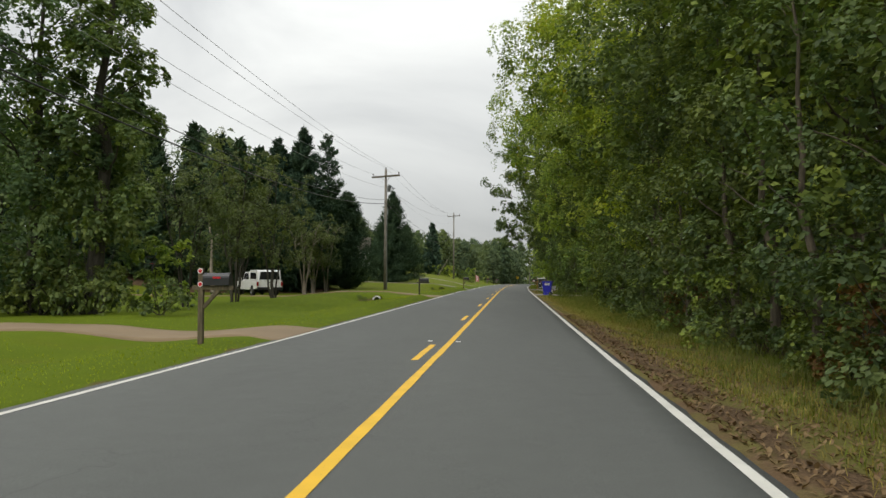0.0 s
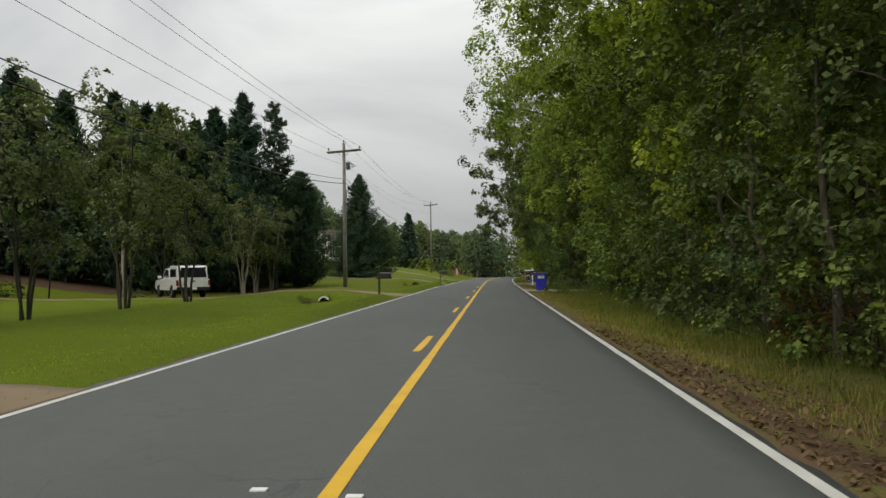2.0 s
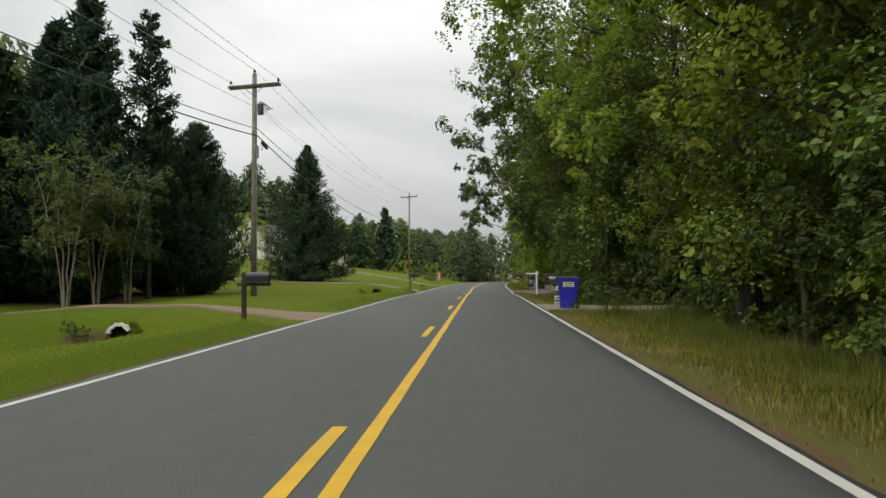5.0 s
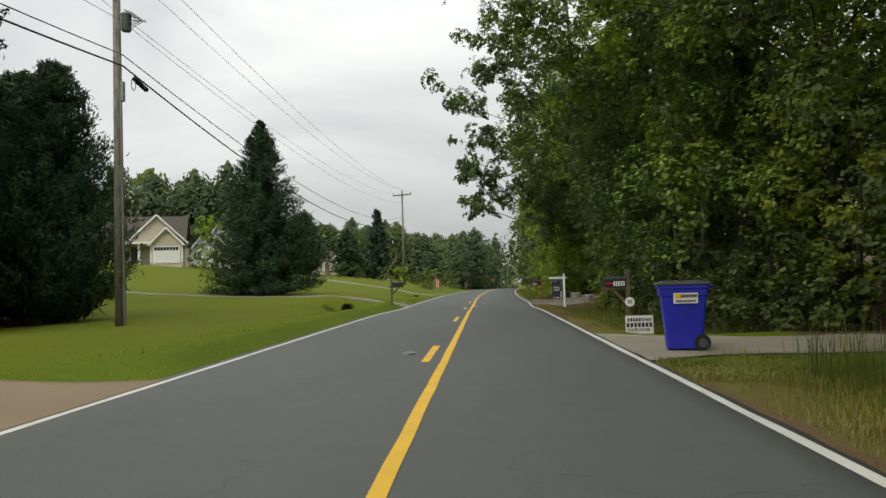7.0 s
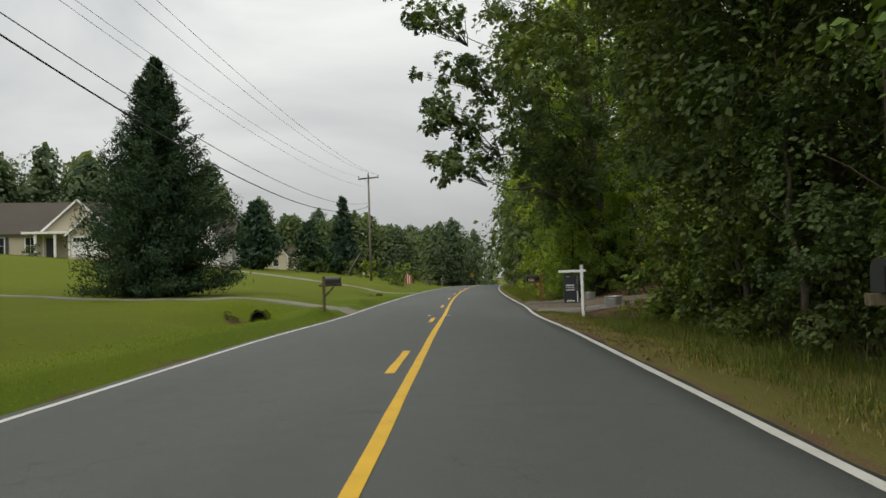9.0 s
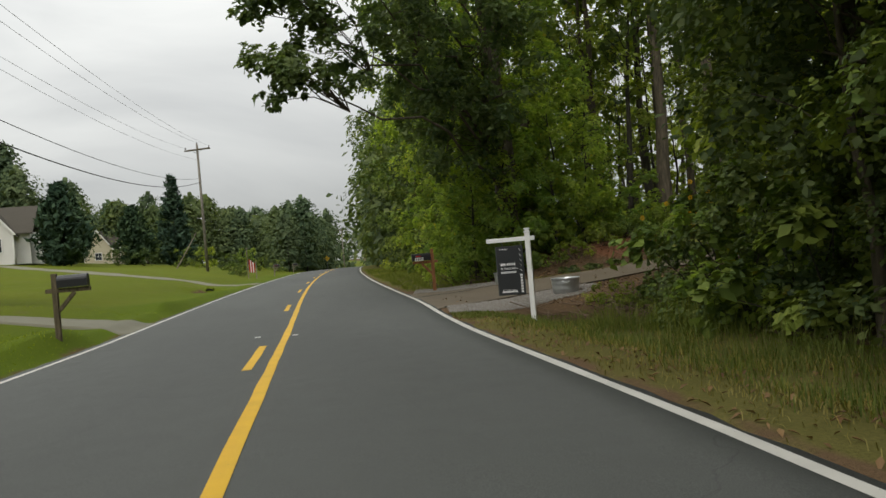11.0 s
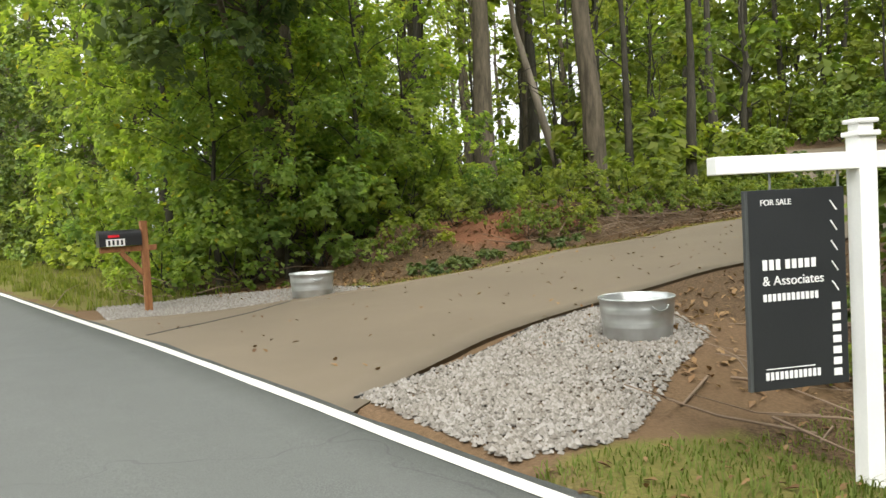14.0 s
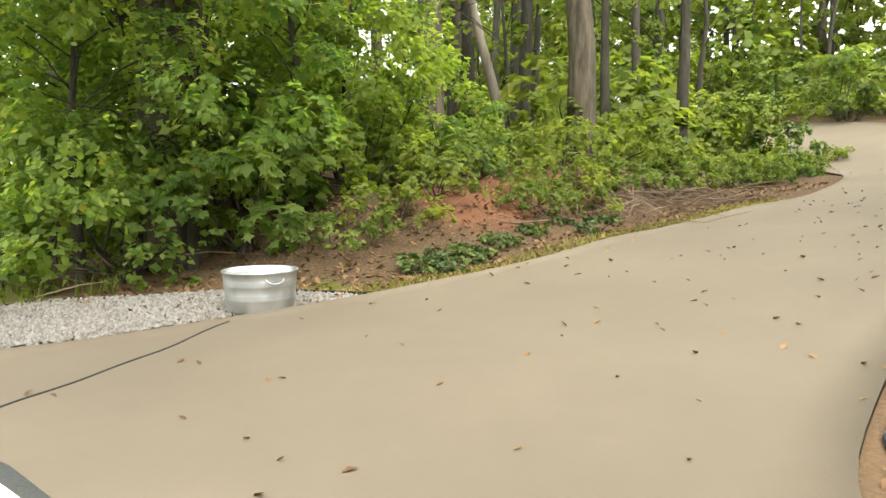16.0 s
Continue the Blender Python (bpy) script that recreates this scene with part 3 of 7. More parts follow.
# ---- driveways ----
def slab(name, label, outline_l, outline_r, mat, up=0.03, cols=10, thick=0.10, kind="structure", category="driveway", bump=0.012):
    """A paved strip between two edge lines, laid on the ground, with a real edge."""
    L, R = np.asarray(outline_l, float), np.asarray(outline_r, float)
    t = np.linspace(0, 1, 84) ** 1.5

    def along(P):
        d = np.r_[0, np.cumsum(np.linalg.norm(np.diff(P, axis=0), axis=1))]
        d /= d[-1]
        e = np.stack([np.interp(t, d, P[:, k]) for k in (0, 1)], -1)
        for _ in range(3):
            e[1:-1] = (e[:-2] + 2 * e[1:-1] + e[2:]) / 4
        return e
    A, B = along(L), along(R)
    u = np.linspace(0, 1, cols)
    xy = A[:, None] * (1 - u)[None, :, None] + B[:, None] * u[None, :, None]
    z = land(xy[..., 0], xy[..., 1])
    for _ in range(6):
        z[1:-1] = (z[:-2] + 2 * z[1:-1] + z[2:]) / 4
        z[:, 1:-1] = (z[:, :-2] + 2 * z[:, 1:-1] + z[:, 2:]) / 4
    z = np.maximum(z, land(xy[..., 0], xy[..., 1])) + up
    edge = crest(xy[..., 1]) - CROWN
    s = xy[..., 0] - bend(xy[..., 1])
    near = np.maximum(1 - step(0.0, 1.2, s - right_edge(xy[..., 1])), 1 - step(0.0, 1.2, -LEFT_EDGE - s))
    near = np.where((s > 0), 1 - step(0.0, 1.2, s - right_edge(xy[..., 1])), 1 - step(0.0, 1.2, -LEFT_EDGE - s))
    z = z * (1 - near) + (edge - 0.006) * near
    z = np.where(near < 0.999, np.maximum(z, land(xy[..., 0], xy[..., 1]) + 0.012), z)
    co = np.concatenate([xy, z[..., None]], -1)
    nr = len(t)
    low = co.copy()
    low[..., 2] -= thick
    allco = np.concatenate([co.reshape(-1, 3), low.reshape(-1, 3)])
    a, b = np.meshgrid(np.arange(nr - 1), np.arange(cols - 1), indexing="ij")
    f = np.stack([a * cols + b, a * cols + b + 1, (a + 1) * cols + b + 1, (a + 1) * cols + b], -1).reshape(-1, 4)
    if np.cross(B[0] - A[0], A[1] - A[0]) < 0:
        f = f[:, ::-1]
    o = nr * cols
    r = np.arange(nr - 1)
    e1 = np.stack([r * cols, (r + 1) * cols, o + (r + 1) * cols, o + r * cols], -1)
    e2 = np.stack([r * cols + cols - 1, o + r * cols + cols - 1, o + (r + 1) * cols + cols - 1, (r + 1) * cols + cols - 1], -1)
    c = np.arange(cols - 1)
    e3 = np.stack([c, o + c, o + c + 1, c + 1], -1)
    me = arrays_mesh(name, allco, np.concatenate([f, e1, e2, e3]), [mat])
    return tagged(new(name, me), label, category, kind=kind)


slab("driveway", "narrow pale dirt driveway across the lawn", [(-3.8, 18.4), (-7, 19.3), (-11, 19.8), (-20, 19.0), (-60, 13)], [(-3.8, 22.6), (-7, 21.9), (-12, 22.2), (-20, 21.5), (-60, 16.5)], M["dirt"], 0.045)
slab("driveway", "tan dirt driveway beside a post mailbox", [(-3.8, 57.2), (-5.2, 58.5), (-8, 59.0), (-12, 59.0), (-16, 58.7), (-22, 58.4), (-40, 62.4)], [(-3.8, 61.9), (-5.2, 61.3), (-8, 60.6), (-12, 59.9), (-16, 59.15), (-22, 58.85), (-40, 63.4)], M["dirt"], 0.055)
slab("driveway", "pale concrete driveway crossing the lawn", [(-3.8, 97.4), (-5.0, 98.1), (-6.5, 98.3), (-9, 98.9), (-14, 100.3), (-26, 102.6), (-45, 105)], [(-3.8, 100.9), (-5.2, 100.4), (-6.8, 99.8), (-9, 99.8), (-14, 101.0), (-26, 103.3), (-45, 105.8)], M["grey_concrete"], 0.055)
slab("driveway", "pale concrete driveway on the grassy hill", [(-3.6, 133.5), (-6, 134.5), (-14, 139), (-24, 150), (-30, 160)], [(-3.4, 138), (-6, 137.2), (-13, 142), (-22, 152), (-28, 161)], M["grey_concrete"], 0.03)
slab("driveway", "grey concrete driveway leading into the woods", [(3.0, 62.7), (4.2, 63.4), (7, 63.2), (12, 62.5), (30, 60)], [(3.0, 69.0), (4.2, 67.7), (7, 66.6), (12, 65.6), (30, 63.5)], M["pale_concrete"], 0.03)
DRIVE_L = [(3.25, 95.7), (4.2, 96.4), (5.5, 97.1), (7.6, 97.4), (9.6, 97.3), (11.5, 97.2), (14, 97.1), (18, 97.0), (23, 97.6), (27.5, 99.8), (31, 104), (32, 109), (31, 116)]
DRIVE_R = [(3.3, 103.4), (4.2, 102.75), (5.4, 102.4), (7.2, 101.75), (9.2, 101.45), (12.8, 101.3), (16.6, 100.8), (20.0, 101.2), (21.6, 102.2), (23.2, 104.4), (24.2, 107), (24.6, 110), (24, 116)]
slab("driveway", "wide tan concrete driveway strewn with fallen leaves", DRIVE_L, DRIVE_R, M["concrete"], 0.035, 14)
# the expansion joint across the mouth of the wide driveway
drive = bpy.data.objects[[o.name for o in scene.objects if o.name.startswith("driveway")][-1]]
jx = np.linspace(3.5, 5.9, 26)
jy = 100.87 + 0.47 * (jx - 3.45) + 0.015 * np.sin(jx * 7)
bpy.context.view_layer.update()
jz = []
for a, b in zip(jx, jy):
    ok, loc, nor, idx = drive.ray_cast(Vector((a, b, 6.0)), Vector((0, 0, -1)))
    jz.append((loc.z if ok else at_land(a, b)) + 0.003)
co, f = tube_arrays(np.c_[jx, jy, np.array(jz) - 0.006], np.full(26, 0.012), 6)
joint = new("expansion_joint", arrays_mesh("expansion_joint", co, f, [M["pipe_shade_and_joint"]], smooth=True))
joint.parent = drive


# ---- plants ----
def lobed_mesh(name, P, N, size, mat, seed=0):
    """Many single five-lobed leaves, like those of maple and sweetgum."""
    rng = np.random.default_rng(seed)
    n = len(P)
    N = N / (np.linalg.norm(N, axis=1)[:, None] + 1e-9)
    T = rng.normal(size=(n, 3))
    T -= N * np.sum(T * N, 1)[:, None]
    T /= np.linalg.norm(T, axis=1)[:, None] + 1e-9
    B = np.cross(N, T)
    rim = [(0.0, -0.5, 0.0), (0.22, -0.18, 0.03), (0.52, -0.12, -0.05), (0.25, 0.06, 0.04), (0.36, 0.34, -0.04), (0.12, 0.22, 0.03), (0.0, 0.55, -0.08), (-0.12, 0.22, 0.03), (-0.36, 0.34, -0.04), (-0.25, 0.06, 0.04), (-0.52, -0.12, -0.05), (-0.22, -0.18, 0.03)]
    s = np.asarray(size, float)[:, None, None]
    r = np.array(rim)[None]
    co = P[:, None] + s * (r[..., 0:1] * B[:, None] + r[..., 1:2] * T[:, None] + r[..., 2:3] * N[:, None])
    q = np.arange(n)[:, None, None] * 12
    f = (q + np.array([(0, 1, 11), (1, 2, 3), (11, 9, 10), (1, 3, 9), (1, 9, 11), (3, 4, 5), (9, 7, 8), (3, 5, 7), (3, 7, 9), (5, 6, 7)])[None]).reshape(-1, 3)
    return arrays_mesh(name, co.reshape(-1, 3), f, [mat])


def leaf_mesh(name, P, N, size, mat, aspect=0.74, lie=None, seed=0):
    """Many single folded leaves: places, facings and lengths."""
    rng = np.random.default_rng(seed)
    P, N = np.asarray(P, float), np.asarray(N, float)
    n = len(P)
    N = N / (np.linalg.norm(N, axis=1)[:, None] + 1e-9)
    T = rng.normal(size=(n, 3)) if lie is None else np.asarray(lie, float) + rng.normal(0, 0.25, (n, 3))
    T -= N * np.sum(T * N, 1)[:, None]
    T /= np.linalg.norm(T, axis=1)[:, None] + 1e-9
    B = np.cross(N, T)
    size = np.broadcast_to(np.asarray(size, float), (n,))[:, None]
    base, tip = P - T * size * 0.5, P + T * size * 0.5 - N * size * 0.10
    mid = P - T * size * 0.06 + N * size * 0.07
    left, right = mid + B * size * aspect * 0.5, mid - B * size * aspect * 0.5
    co = np.stack([base, right, tip, left], 1).reshape(-1, 3)
    k = np.arange(n) * 4
    f = np.stack([np.stack([k, k + 1, k + 2], -1), np.stack([k, k + 2, k + 3], -1)], 1).reshape(-1, 3)
    return arrays_mesh(name, co, f, [mat])


def ball(rng, n):
    v = rng.normal(size=(n, 3))
    return v / np.linalg.norm(v, axis=1)[:, None]


def clumped(rng, centres, radii, each, flat=0.75):
    """Leaves round clump centres, thick at their skins, facing out and up."""
    n = len(centres)
    d = ball(rng, n * each).reshape(n, each, 3)
    r = 0.35 + 0.65 * rng.random((n, each, 1)) ** 0.5
    off = d * r * np.asarray(radii)[:, None, None]
    off[..., 2] *= flat
    P = (np.asarray(centres)[:, None] + off).reshape(-1, 3)
    N = (d * 0.7 + np.array([0, 0, 0.55])).reshape(-1, 3) + rng.normal(0, 0.45, (n * each, 3))
    return P, N


def domed(rng, C, R, subs, each, leaf, heart=8, centre=None, core=1.7):
    """Boughs of leaves: each carries rounded sprays whose leaves lie like shingles, facing out and up, round added
    oversized inner leaves that block light.
    """
    C, R = np.asarray(C, float), np.asarray(R, float)
    n = len(C)
    out = C - (C.mean(0) if centre is None else np.asarray(centre, float))
    out[:, 2] *= 0.4
    out /= np.linalg.norm(out, axis=1)[:, None] + 1e-9
    d = ball(rng, n * subs).reshape(n, subs, 3) + 0.60 * out[:, None] + np.array([0, 0, 0.40])
    d /= np.linalg.norm(d, axis=2)[..., None]
    reach, girth = ((0.50, 1.10), (0.24, 0.44)) if core < 2.5 else ((0.40, 0.85), (0.38, 0.60))
    c = C[:, None] + d * (R[:, None] * rng.uniform(*reach, (n, subs)))[..., None] * np.array([1, 1, 0.8])
    rs = R[:, None] * rng.uniform(*girth, (n, subs))
    d, c, rs = d.reshape(-1, 1, 3), c.reshape(-1, 1, 3), rs.reshape(-1, 1, 1)
    o = ball(rng, n * subs * each).reshape(-1, each, 3) * rng.random((n * subs, each, 1)) ** 0.45 * rs
    o -= 0.65 * np.sum(o * d, 2)[..., None] * d
    o[..., 2] -= 0.45 * np.sum(o * o, 2) / rs[..., 0]
    P = (c + o).reshape(-1, 3)
    N = (d * 0.45 + np.array([0, 0, 0.65]) + 0.35 * o / rs).reshape(-1, 3) + rng.normal(0, 0.30, (n * subs * each, 3))
    L = leaf * rng.uniform(0.65, 1.35, len(P))
    heart *= 3
    H = np.repeat(C, heart, 0) + ball(rng, n * heart) * (np.repeat(R, heart) * rng.uniform(0.1, 0.40, n * heart))[:, None]
    HN = ball(rng, n * heart)
    HL = np.minimum(np.repeat(R, heart) * 0.55, core * leaf) * rng.uniform(0.7, 1.1, n * heart)
    return np.concatenate([P, H]), np.concatenate([N, HN]), np.concatenate([L, HL])


def apart(C, n):
    """The n of the places that keep farthest from one another."""
    pick, far = [0], np.full(len(C), 1e9)
    for _ in range(min(n, len(C)) - 1):
        far = np.minimum(far, np.linalg.norm(C - C[pick[-1]], axis=1))
        pick.append(int(np.argmax(far)))
    return C[pick]


def limb(rng, a, b, r0, r1, seg=5, n=5, sag=0.12):
    a, b = np.asarray(a, float), np.asarray(b, float)
    t = np.linspace(0, 1, n)[:, None]
    wob = rng.normal(0, 0.03, (n, 3)) * np.linalg.norm(b - a) * np.sin(np.pi * t)
    p = a + (b - a) * t + wob + np.array([0, 0, 1]) * sag * np.linalg.norm(b - a) * np.sin(np.pi * t) * 0.5
    return tube_arrays(p, (r0 + (r1 - r0) * t[:, 0]), seg)


def wood_mesh(name, pieces, mat):
    co, f = join_arrays(pieces)
    return arrays_mesh(name, co, f, [mat], smooth=True)


def plant(name, label, category, wood, crown, m, group="", kind="", crown_name="crown"):
    root = thing(name, label, category, m, group, kind)
    for nm, me in (("trunk", wood), (crown_name, crown)):
        if me is not None:
            o = new(nm, me)
            o.parent = root
    return root


def broad_tree(seed, height, radius, low, boughs, subs, each, leaf, mat, bark, trunk_r=0.18, front_only=False, squash=1.0, bough_r=(0.9, 1.5), limbs=14, narrow=0.35, heart=8, core=1.7):
    """Meshes of a broad-leaved tree: a leaning tapered trunk with limbs, and an uneven crown of separate leafy boughs."""
    rng = np.random.default_rng(seed)
    d = ball(rng, boughs * 5)
    r = 0.40 + 0.55 * rng.random(boughs * 5) ** 0.45
    half = (height - low) / 2
    lump = 1 + 0.20 * np.sin(3 * np.arctan2(d[:, 1], d[:, 0]) + seed) + 0.14 * np.sin(5 * d[:, 2] + seed * 1.7)
    C = d * (r * lump)[:, None] * np.array([radius, radius * squash, half])
    taper = 1 - narrow * np.clip(C[:, 2] / half, 0, 1)
    C[:, :2] *= taper[:, None]
    C[:, 2] += low + half
    C = apart(C, boughs)
    if front_only:
        C = C[(C[:, 0] < 0.25 * radius) | (rng.random(len(C)) < 0.3)]
    R = rng.uniform(bough_r[0], bough_r[1], len(C))
    C[:, 2] = np.maximum(C[:, 2], R * 0.55)
    P, N, L = domed(rng, C, R, subs, each, leaf, heart, (0, 0, low + half * 0.8), core)
    keep = P[:, 2] > 0.1
    crown = leaf_mesh("crown", P[keep], N[keep], L[keep], mat, seed=seed)
    top = np.array([rng.normal(0, 0.35), rng.normal(0, 0.35), height * 0.86])
    n = 9
    t = np.linspace(0, 1, n)[:, None]
    spine = np.array([0, 0, -0.25]) * (1 - t) + top * t + np.c_[rng.normal(0, 0.10, (n, 2)) * np.sin(np.pi * t), np.zeros(n)]
    rad = trunk_r * (1.25 * (1 - t[:, 0]) ** 3 * 0.35 + 1 - 0.86 * t[:, 0])
    pieces = [tube_arrays(spine, rad, 9)]
    for k in rng.permutation(len(C))[:limbs]:
        f = np.clip((C[k, 2] - 0.25 * np.linalg.norm(C[k, :2])) / top[2] * 0.9, 0.12, 0.93)
        a = np.array([np.interp(f, t[:, 0], spine[:, q]) for q in range(3)])
        pieces.append(limb(rng, a, C[k], trunk_r * (0.30 - 0.2 * f), 0.010))
    return wood_mesh("trunk", pieces, bark), crown


def far_tree(seed, height, radius, low, leaves, leaf, mat, bark, pointed=0.0):
    """Meshes of a close-leaved tree seen from afar: a lumpy closed crown of leaf sprays over larger inner leaves added
    to block light, on a short trunk.
    """
    rng = np.random.default_rng(seed)
    n = leaves + leaves // 7
    u, a = rng.random(n) ** (0.9 + 0.5 * pointed), rng.random(n) * 2 * np.pi
    round_top = np.sin(np.pi * np.clip(u, 0.0, 1.0) ** 0.66) ** 0.38
    shape = (1 - pointed) * round_top + pointed * (1 - u) ** 0.75 * np.clip(0.55 + 5 * u, 0, 1)
    lump = 1 + 0.20 * np.sin(3 * a + 7 * u + seed) + 0.20 * np.sin(4 * a - 13 * u + 2 * seed) + 0.16 * np.sin(2 * a + 19 * u + 3 * seed)
    depth = np.where(np.arange(n) < leaves, 0.78 + 0.30 * rng.random(n) ** 1.5, rng.uniform(0.2, 0.62, n))
    r = radius * shape * lump * depth
    P = np.c_[r * np.cos(a), r * np.sin(a), low + (height - low) * u + rng.normal(0, 0.25, n)]
    N = np.c_[np.cos(a), np.sin(a), np.full(n, 0.75)] + rng.normal(0, 0.45, (n, 3))
    L = leaf * rng.uniform(0.6, 1.4, n) * np.where(np.arange(n) < leaves, 1.0, 2.6)
    t = np.linspace(0, 1, 5)
    wood = wood_mesh("trunk", [tube_arrays(np.c_[0.1 * np.sin(3 * t), 0 * t, -0.25 + (0.8 * height + 0.25) * t], 0.2 * (1 - 0.85 * t), 7)], bark)
    return wood, leaf_mesh("crown", P, N, L, mat, seed=seed)


def conifer(seed, height, radius, low, tiers, each, leaf, mat, bark, blunt=0.8, slim=0.36, core=0.0, tight=1.0, skirt=0.70):
    """Meshes of a dense dark conifer: upswept sprays round a straight stem, to the ground."""
    rng = np.random.default_rng(seed)
    pieces = [tube_arrays(np.c_[np.zeros(6), np.zeros(6), np.linspace(-0.2, height * 0.97, 6)], np.linspace(0.16, 0.02, 6), 8)]
    P, N, T, G = [], [], [], []
    for k in range(tiers):
        h = (k + rng.random()) / tiers
        z = low + (height - low) * h ** 1.1
        rr = radius * (1 - h ** 1.1) ** blunt * rng.uniform(0.78, 1.12) + 0.12
        if h < 0.16:
            rr *= skirt + (1 - skirt) * h / 0.16
        a = rng.random() * 2 * np.pi
        out = np.array([np.cos(a), np.sin(a), 0.0])
        tipz = z + (0.28 * rr + 0.25) * (1 if skirt < 0.8 else min(1.0, 0.15 + h / 0.22))
        n = int(each * (0.35 + 0.65 * rr / radius) * (1.5 if h < 0.18 and skirt > 0.8 else 1.0))
        u = rng.random(n) ** 0.6
        G.append(np.where(rng.random(n) < core, 2.4, 1.0))
        u = np.where(G[-1] > 1, u * 0.5, u)
        along = np.outer(u * rr, out) + np.c_[np.zeros(n), np.zeros(n), z + (tipz - z) * u ** 1.5]
        wide = (0.12 + 0.30 * tight * rr * (1 - 0.7 * u))[:, None]
        p = along + rng.normal(0, 0.5, (n, 3)) * wide * np.array([1, 1, 0.7]) * np.where(G[-1] > 1, 0.45, 1.0)[:, None]
        P.append(p)
        N.append(rng.normal(0, 0.6, (n, 3)) + np.array([0, 0, 0.4]) + out * 0.35)
        T.append(np.repeat((out * 0.8 + np.array([0, 0, 0.75]))[None], n, 0))
    P, N, T, G = np.concatenate(P), np.concatenate(N), np.concatenate(T), np.concatenate(G)
    keep = P[:, 2] > 0.06
    crown = leaf_mesh("crown", P[keep], N[keep], G[keep] * leaf * rng.uniform(0.6, 1.35, keep.sum()), mat, slim, T[keep], seed)
    return wood_mesh("trunk", pieces, bark), crown


def multi_stem(seed, height, radius, stems, each, leaf, mat, bark, low=0.3):
    """Meshes of a vase-shaped small tree on several bare stems."""
    rng = np.random.default_rng(seed)
    pieces, C = [], []
    for k in range(stems):
        a = 2 * np.pi * (k + rng.random() * 0.6) / stems
        out = np.array([np.cos(a), np.sin(a), 0])
        top = out * radius * rng.uniform(0.35, 0.75) + np.array([0, 0, height * rng.uniform(0.72, 0.96)])
        n = 9
        t = np.linspace(0, 1, n)[:, None]
        p = out * 0.12 * (1 - t) + top * t ** np.array([[1.5, 1.5, 1.0]]) + rng.normal(0, 0.04, (n, 3))
        p[0, 2] = -0.2
        pieces.append(tube_arrays(p, 0.055 * (1 - 0.8 * t[:, 0]), 7))
        for q in range(11):
            f = rng.uniform(0.36, 1.0)
            b = np.array([np.interp(f, t[:, 0], p[:, w]) for w in range(3)])
            c = b + ball(rng, 1)[0] * np.array([1, 1, 0.55]) * radius * 0.42 + np.array([0, 0, 0.35])
            pieces.append(limb(rng, b, c, 0.022, 0.006, 5, 5))
            C.append(c)
    C = np.array(C)
    P, N, L = domed(rng, C, rng.uniform(0.45, 0.85, len(C)), 6, each // 6, leaf, 2)
    return wood_mesh("trunk", pieces, bark), leaf_mesh("crown", P, N, L, mat, seed=seed)


def bush(seed, height, radius, boughs, subs, each, leaf, mat, bark, make=leaf_mesh):
    rng = np.random.default_rng(seed)
    a, r = rng.random(boughs * 4) * 2 * np.pi, radius * rng.random(boughs * 4) ** 0.5 * 0.85
    C = apart(np.c_[r * np.cos(a), r * np.sin(a), 0.25 + (height - 0.55) * rng.random(boughs * 4) * (1 - 0.55 * (r / radius) ** 2)], boughs)
    P, N, L = domed(rng, C, rng.uniform(0.34, 0.62, boughs) * radius / 1.3, subs, each, leaf, 2, (0, 0, height * 0.3))
    keep = P[:, 2] > 0.02
    pieces = [limb(rng, (rng.normal(0, 0.1), rng.normal(0, 0.1), -0.1), C[k], 0.022, 0.006, 4, 4) for k in range(min(7, boughs))]
    return wood_mesh("stems", pieces, bark), make("leaves", P[keep], N[keep], L[keep], mat, seed=seed)


def stand(x, y, turn=0.0, size=1.0, tall=1.0, sink=0.0):
    return pose(x, y, at_land(x, y) - sink, 0, 0, turn) @ Matrix.Diagonal((size, size, size * tall, 1))


rngp = np.random.default_rng(77)
turned = lambda: rngp.uniform(0, 360)

# ---- the wall of woods beside the right-hand lane ----
edge_kinds = [broad_tree(s, h, r, lo, 40, 12, 20, 0.215, M[mt], M["bark"], 0.19, front_only=True, squash=1.15, bough_r=(0.9, 1.75), heart=11, core=1.35)
              for s, h, r, lo, mt in ((1, 18.0, 3.9, 0.6, "leaf"), (2, 19.5, 4.1, 1.0, "leaf"), (3, 14.0, 3.5, 0.4, "leaf"), (4, 20.5, 4.2, 1.5, "leaf"), (5, 17.0, 3.9, 0.8, "leaf_dull"))]
near_kinds = [broad_tree(s, h, r, lo, 40, 12, 32, 0.16, M[mt], M["bark"], 0.19, front_only=True, squash=1.15, bough_r=(0.9, 1.7), heart=10, core=1.7)
              for s, h, r, lo, mt in ((2, 19.5, 4.1, 1.0, "leaf_dull"), (5, 17.0, 3.9, 0.8, "leaf_dull"))]
fresh_kinds = [broad_tree(s, h, r, lo, 40, 12, 26, 0.165, M["leaf_fresh"], M["bark"], 0.17, front_only=True, squash=1.15, bough_r=(0.9, 1.7), heart=9, core=1.7)
               for s, h, r, lo in ((14, 18.0, 3.9, 0.8), (15, 20.0, 4.1, 1.0))]
back_kinds = [broad_tree(s, h, r, lo, 20, 8, 8, 0.42, M[mt], M["bark"], 0.2, bough_r=(1.2, 2.0), limbs=6, heart=3, core=3)
              for s, h, r, lo, mt in ((11, 21.0, 3.8, 6.0, "leaf"), (12, 19.0, 3.6, 4.5, "leaf_dull"), (13, 22.0, 4.0, 7.0, "leaf"))]
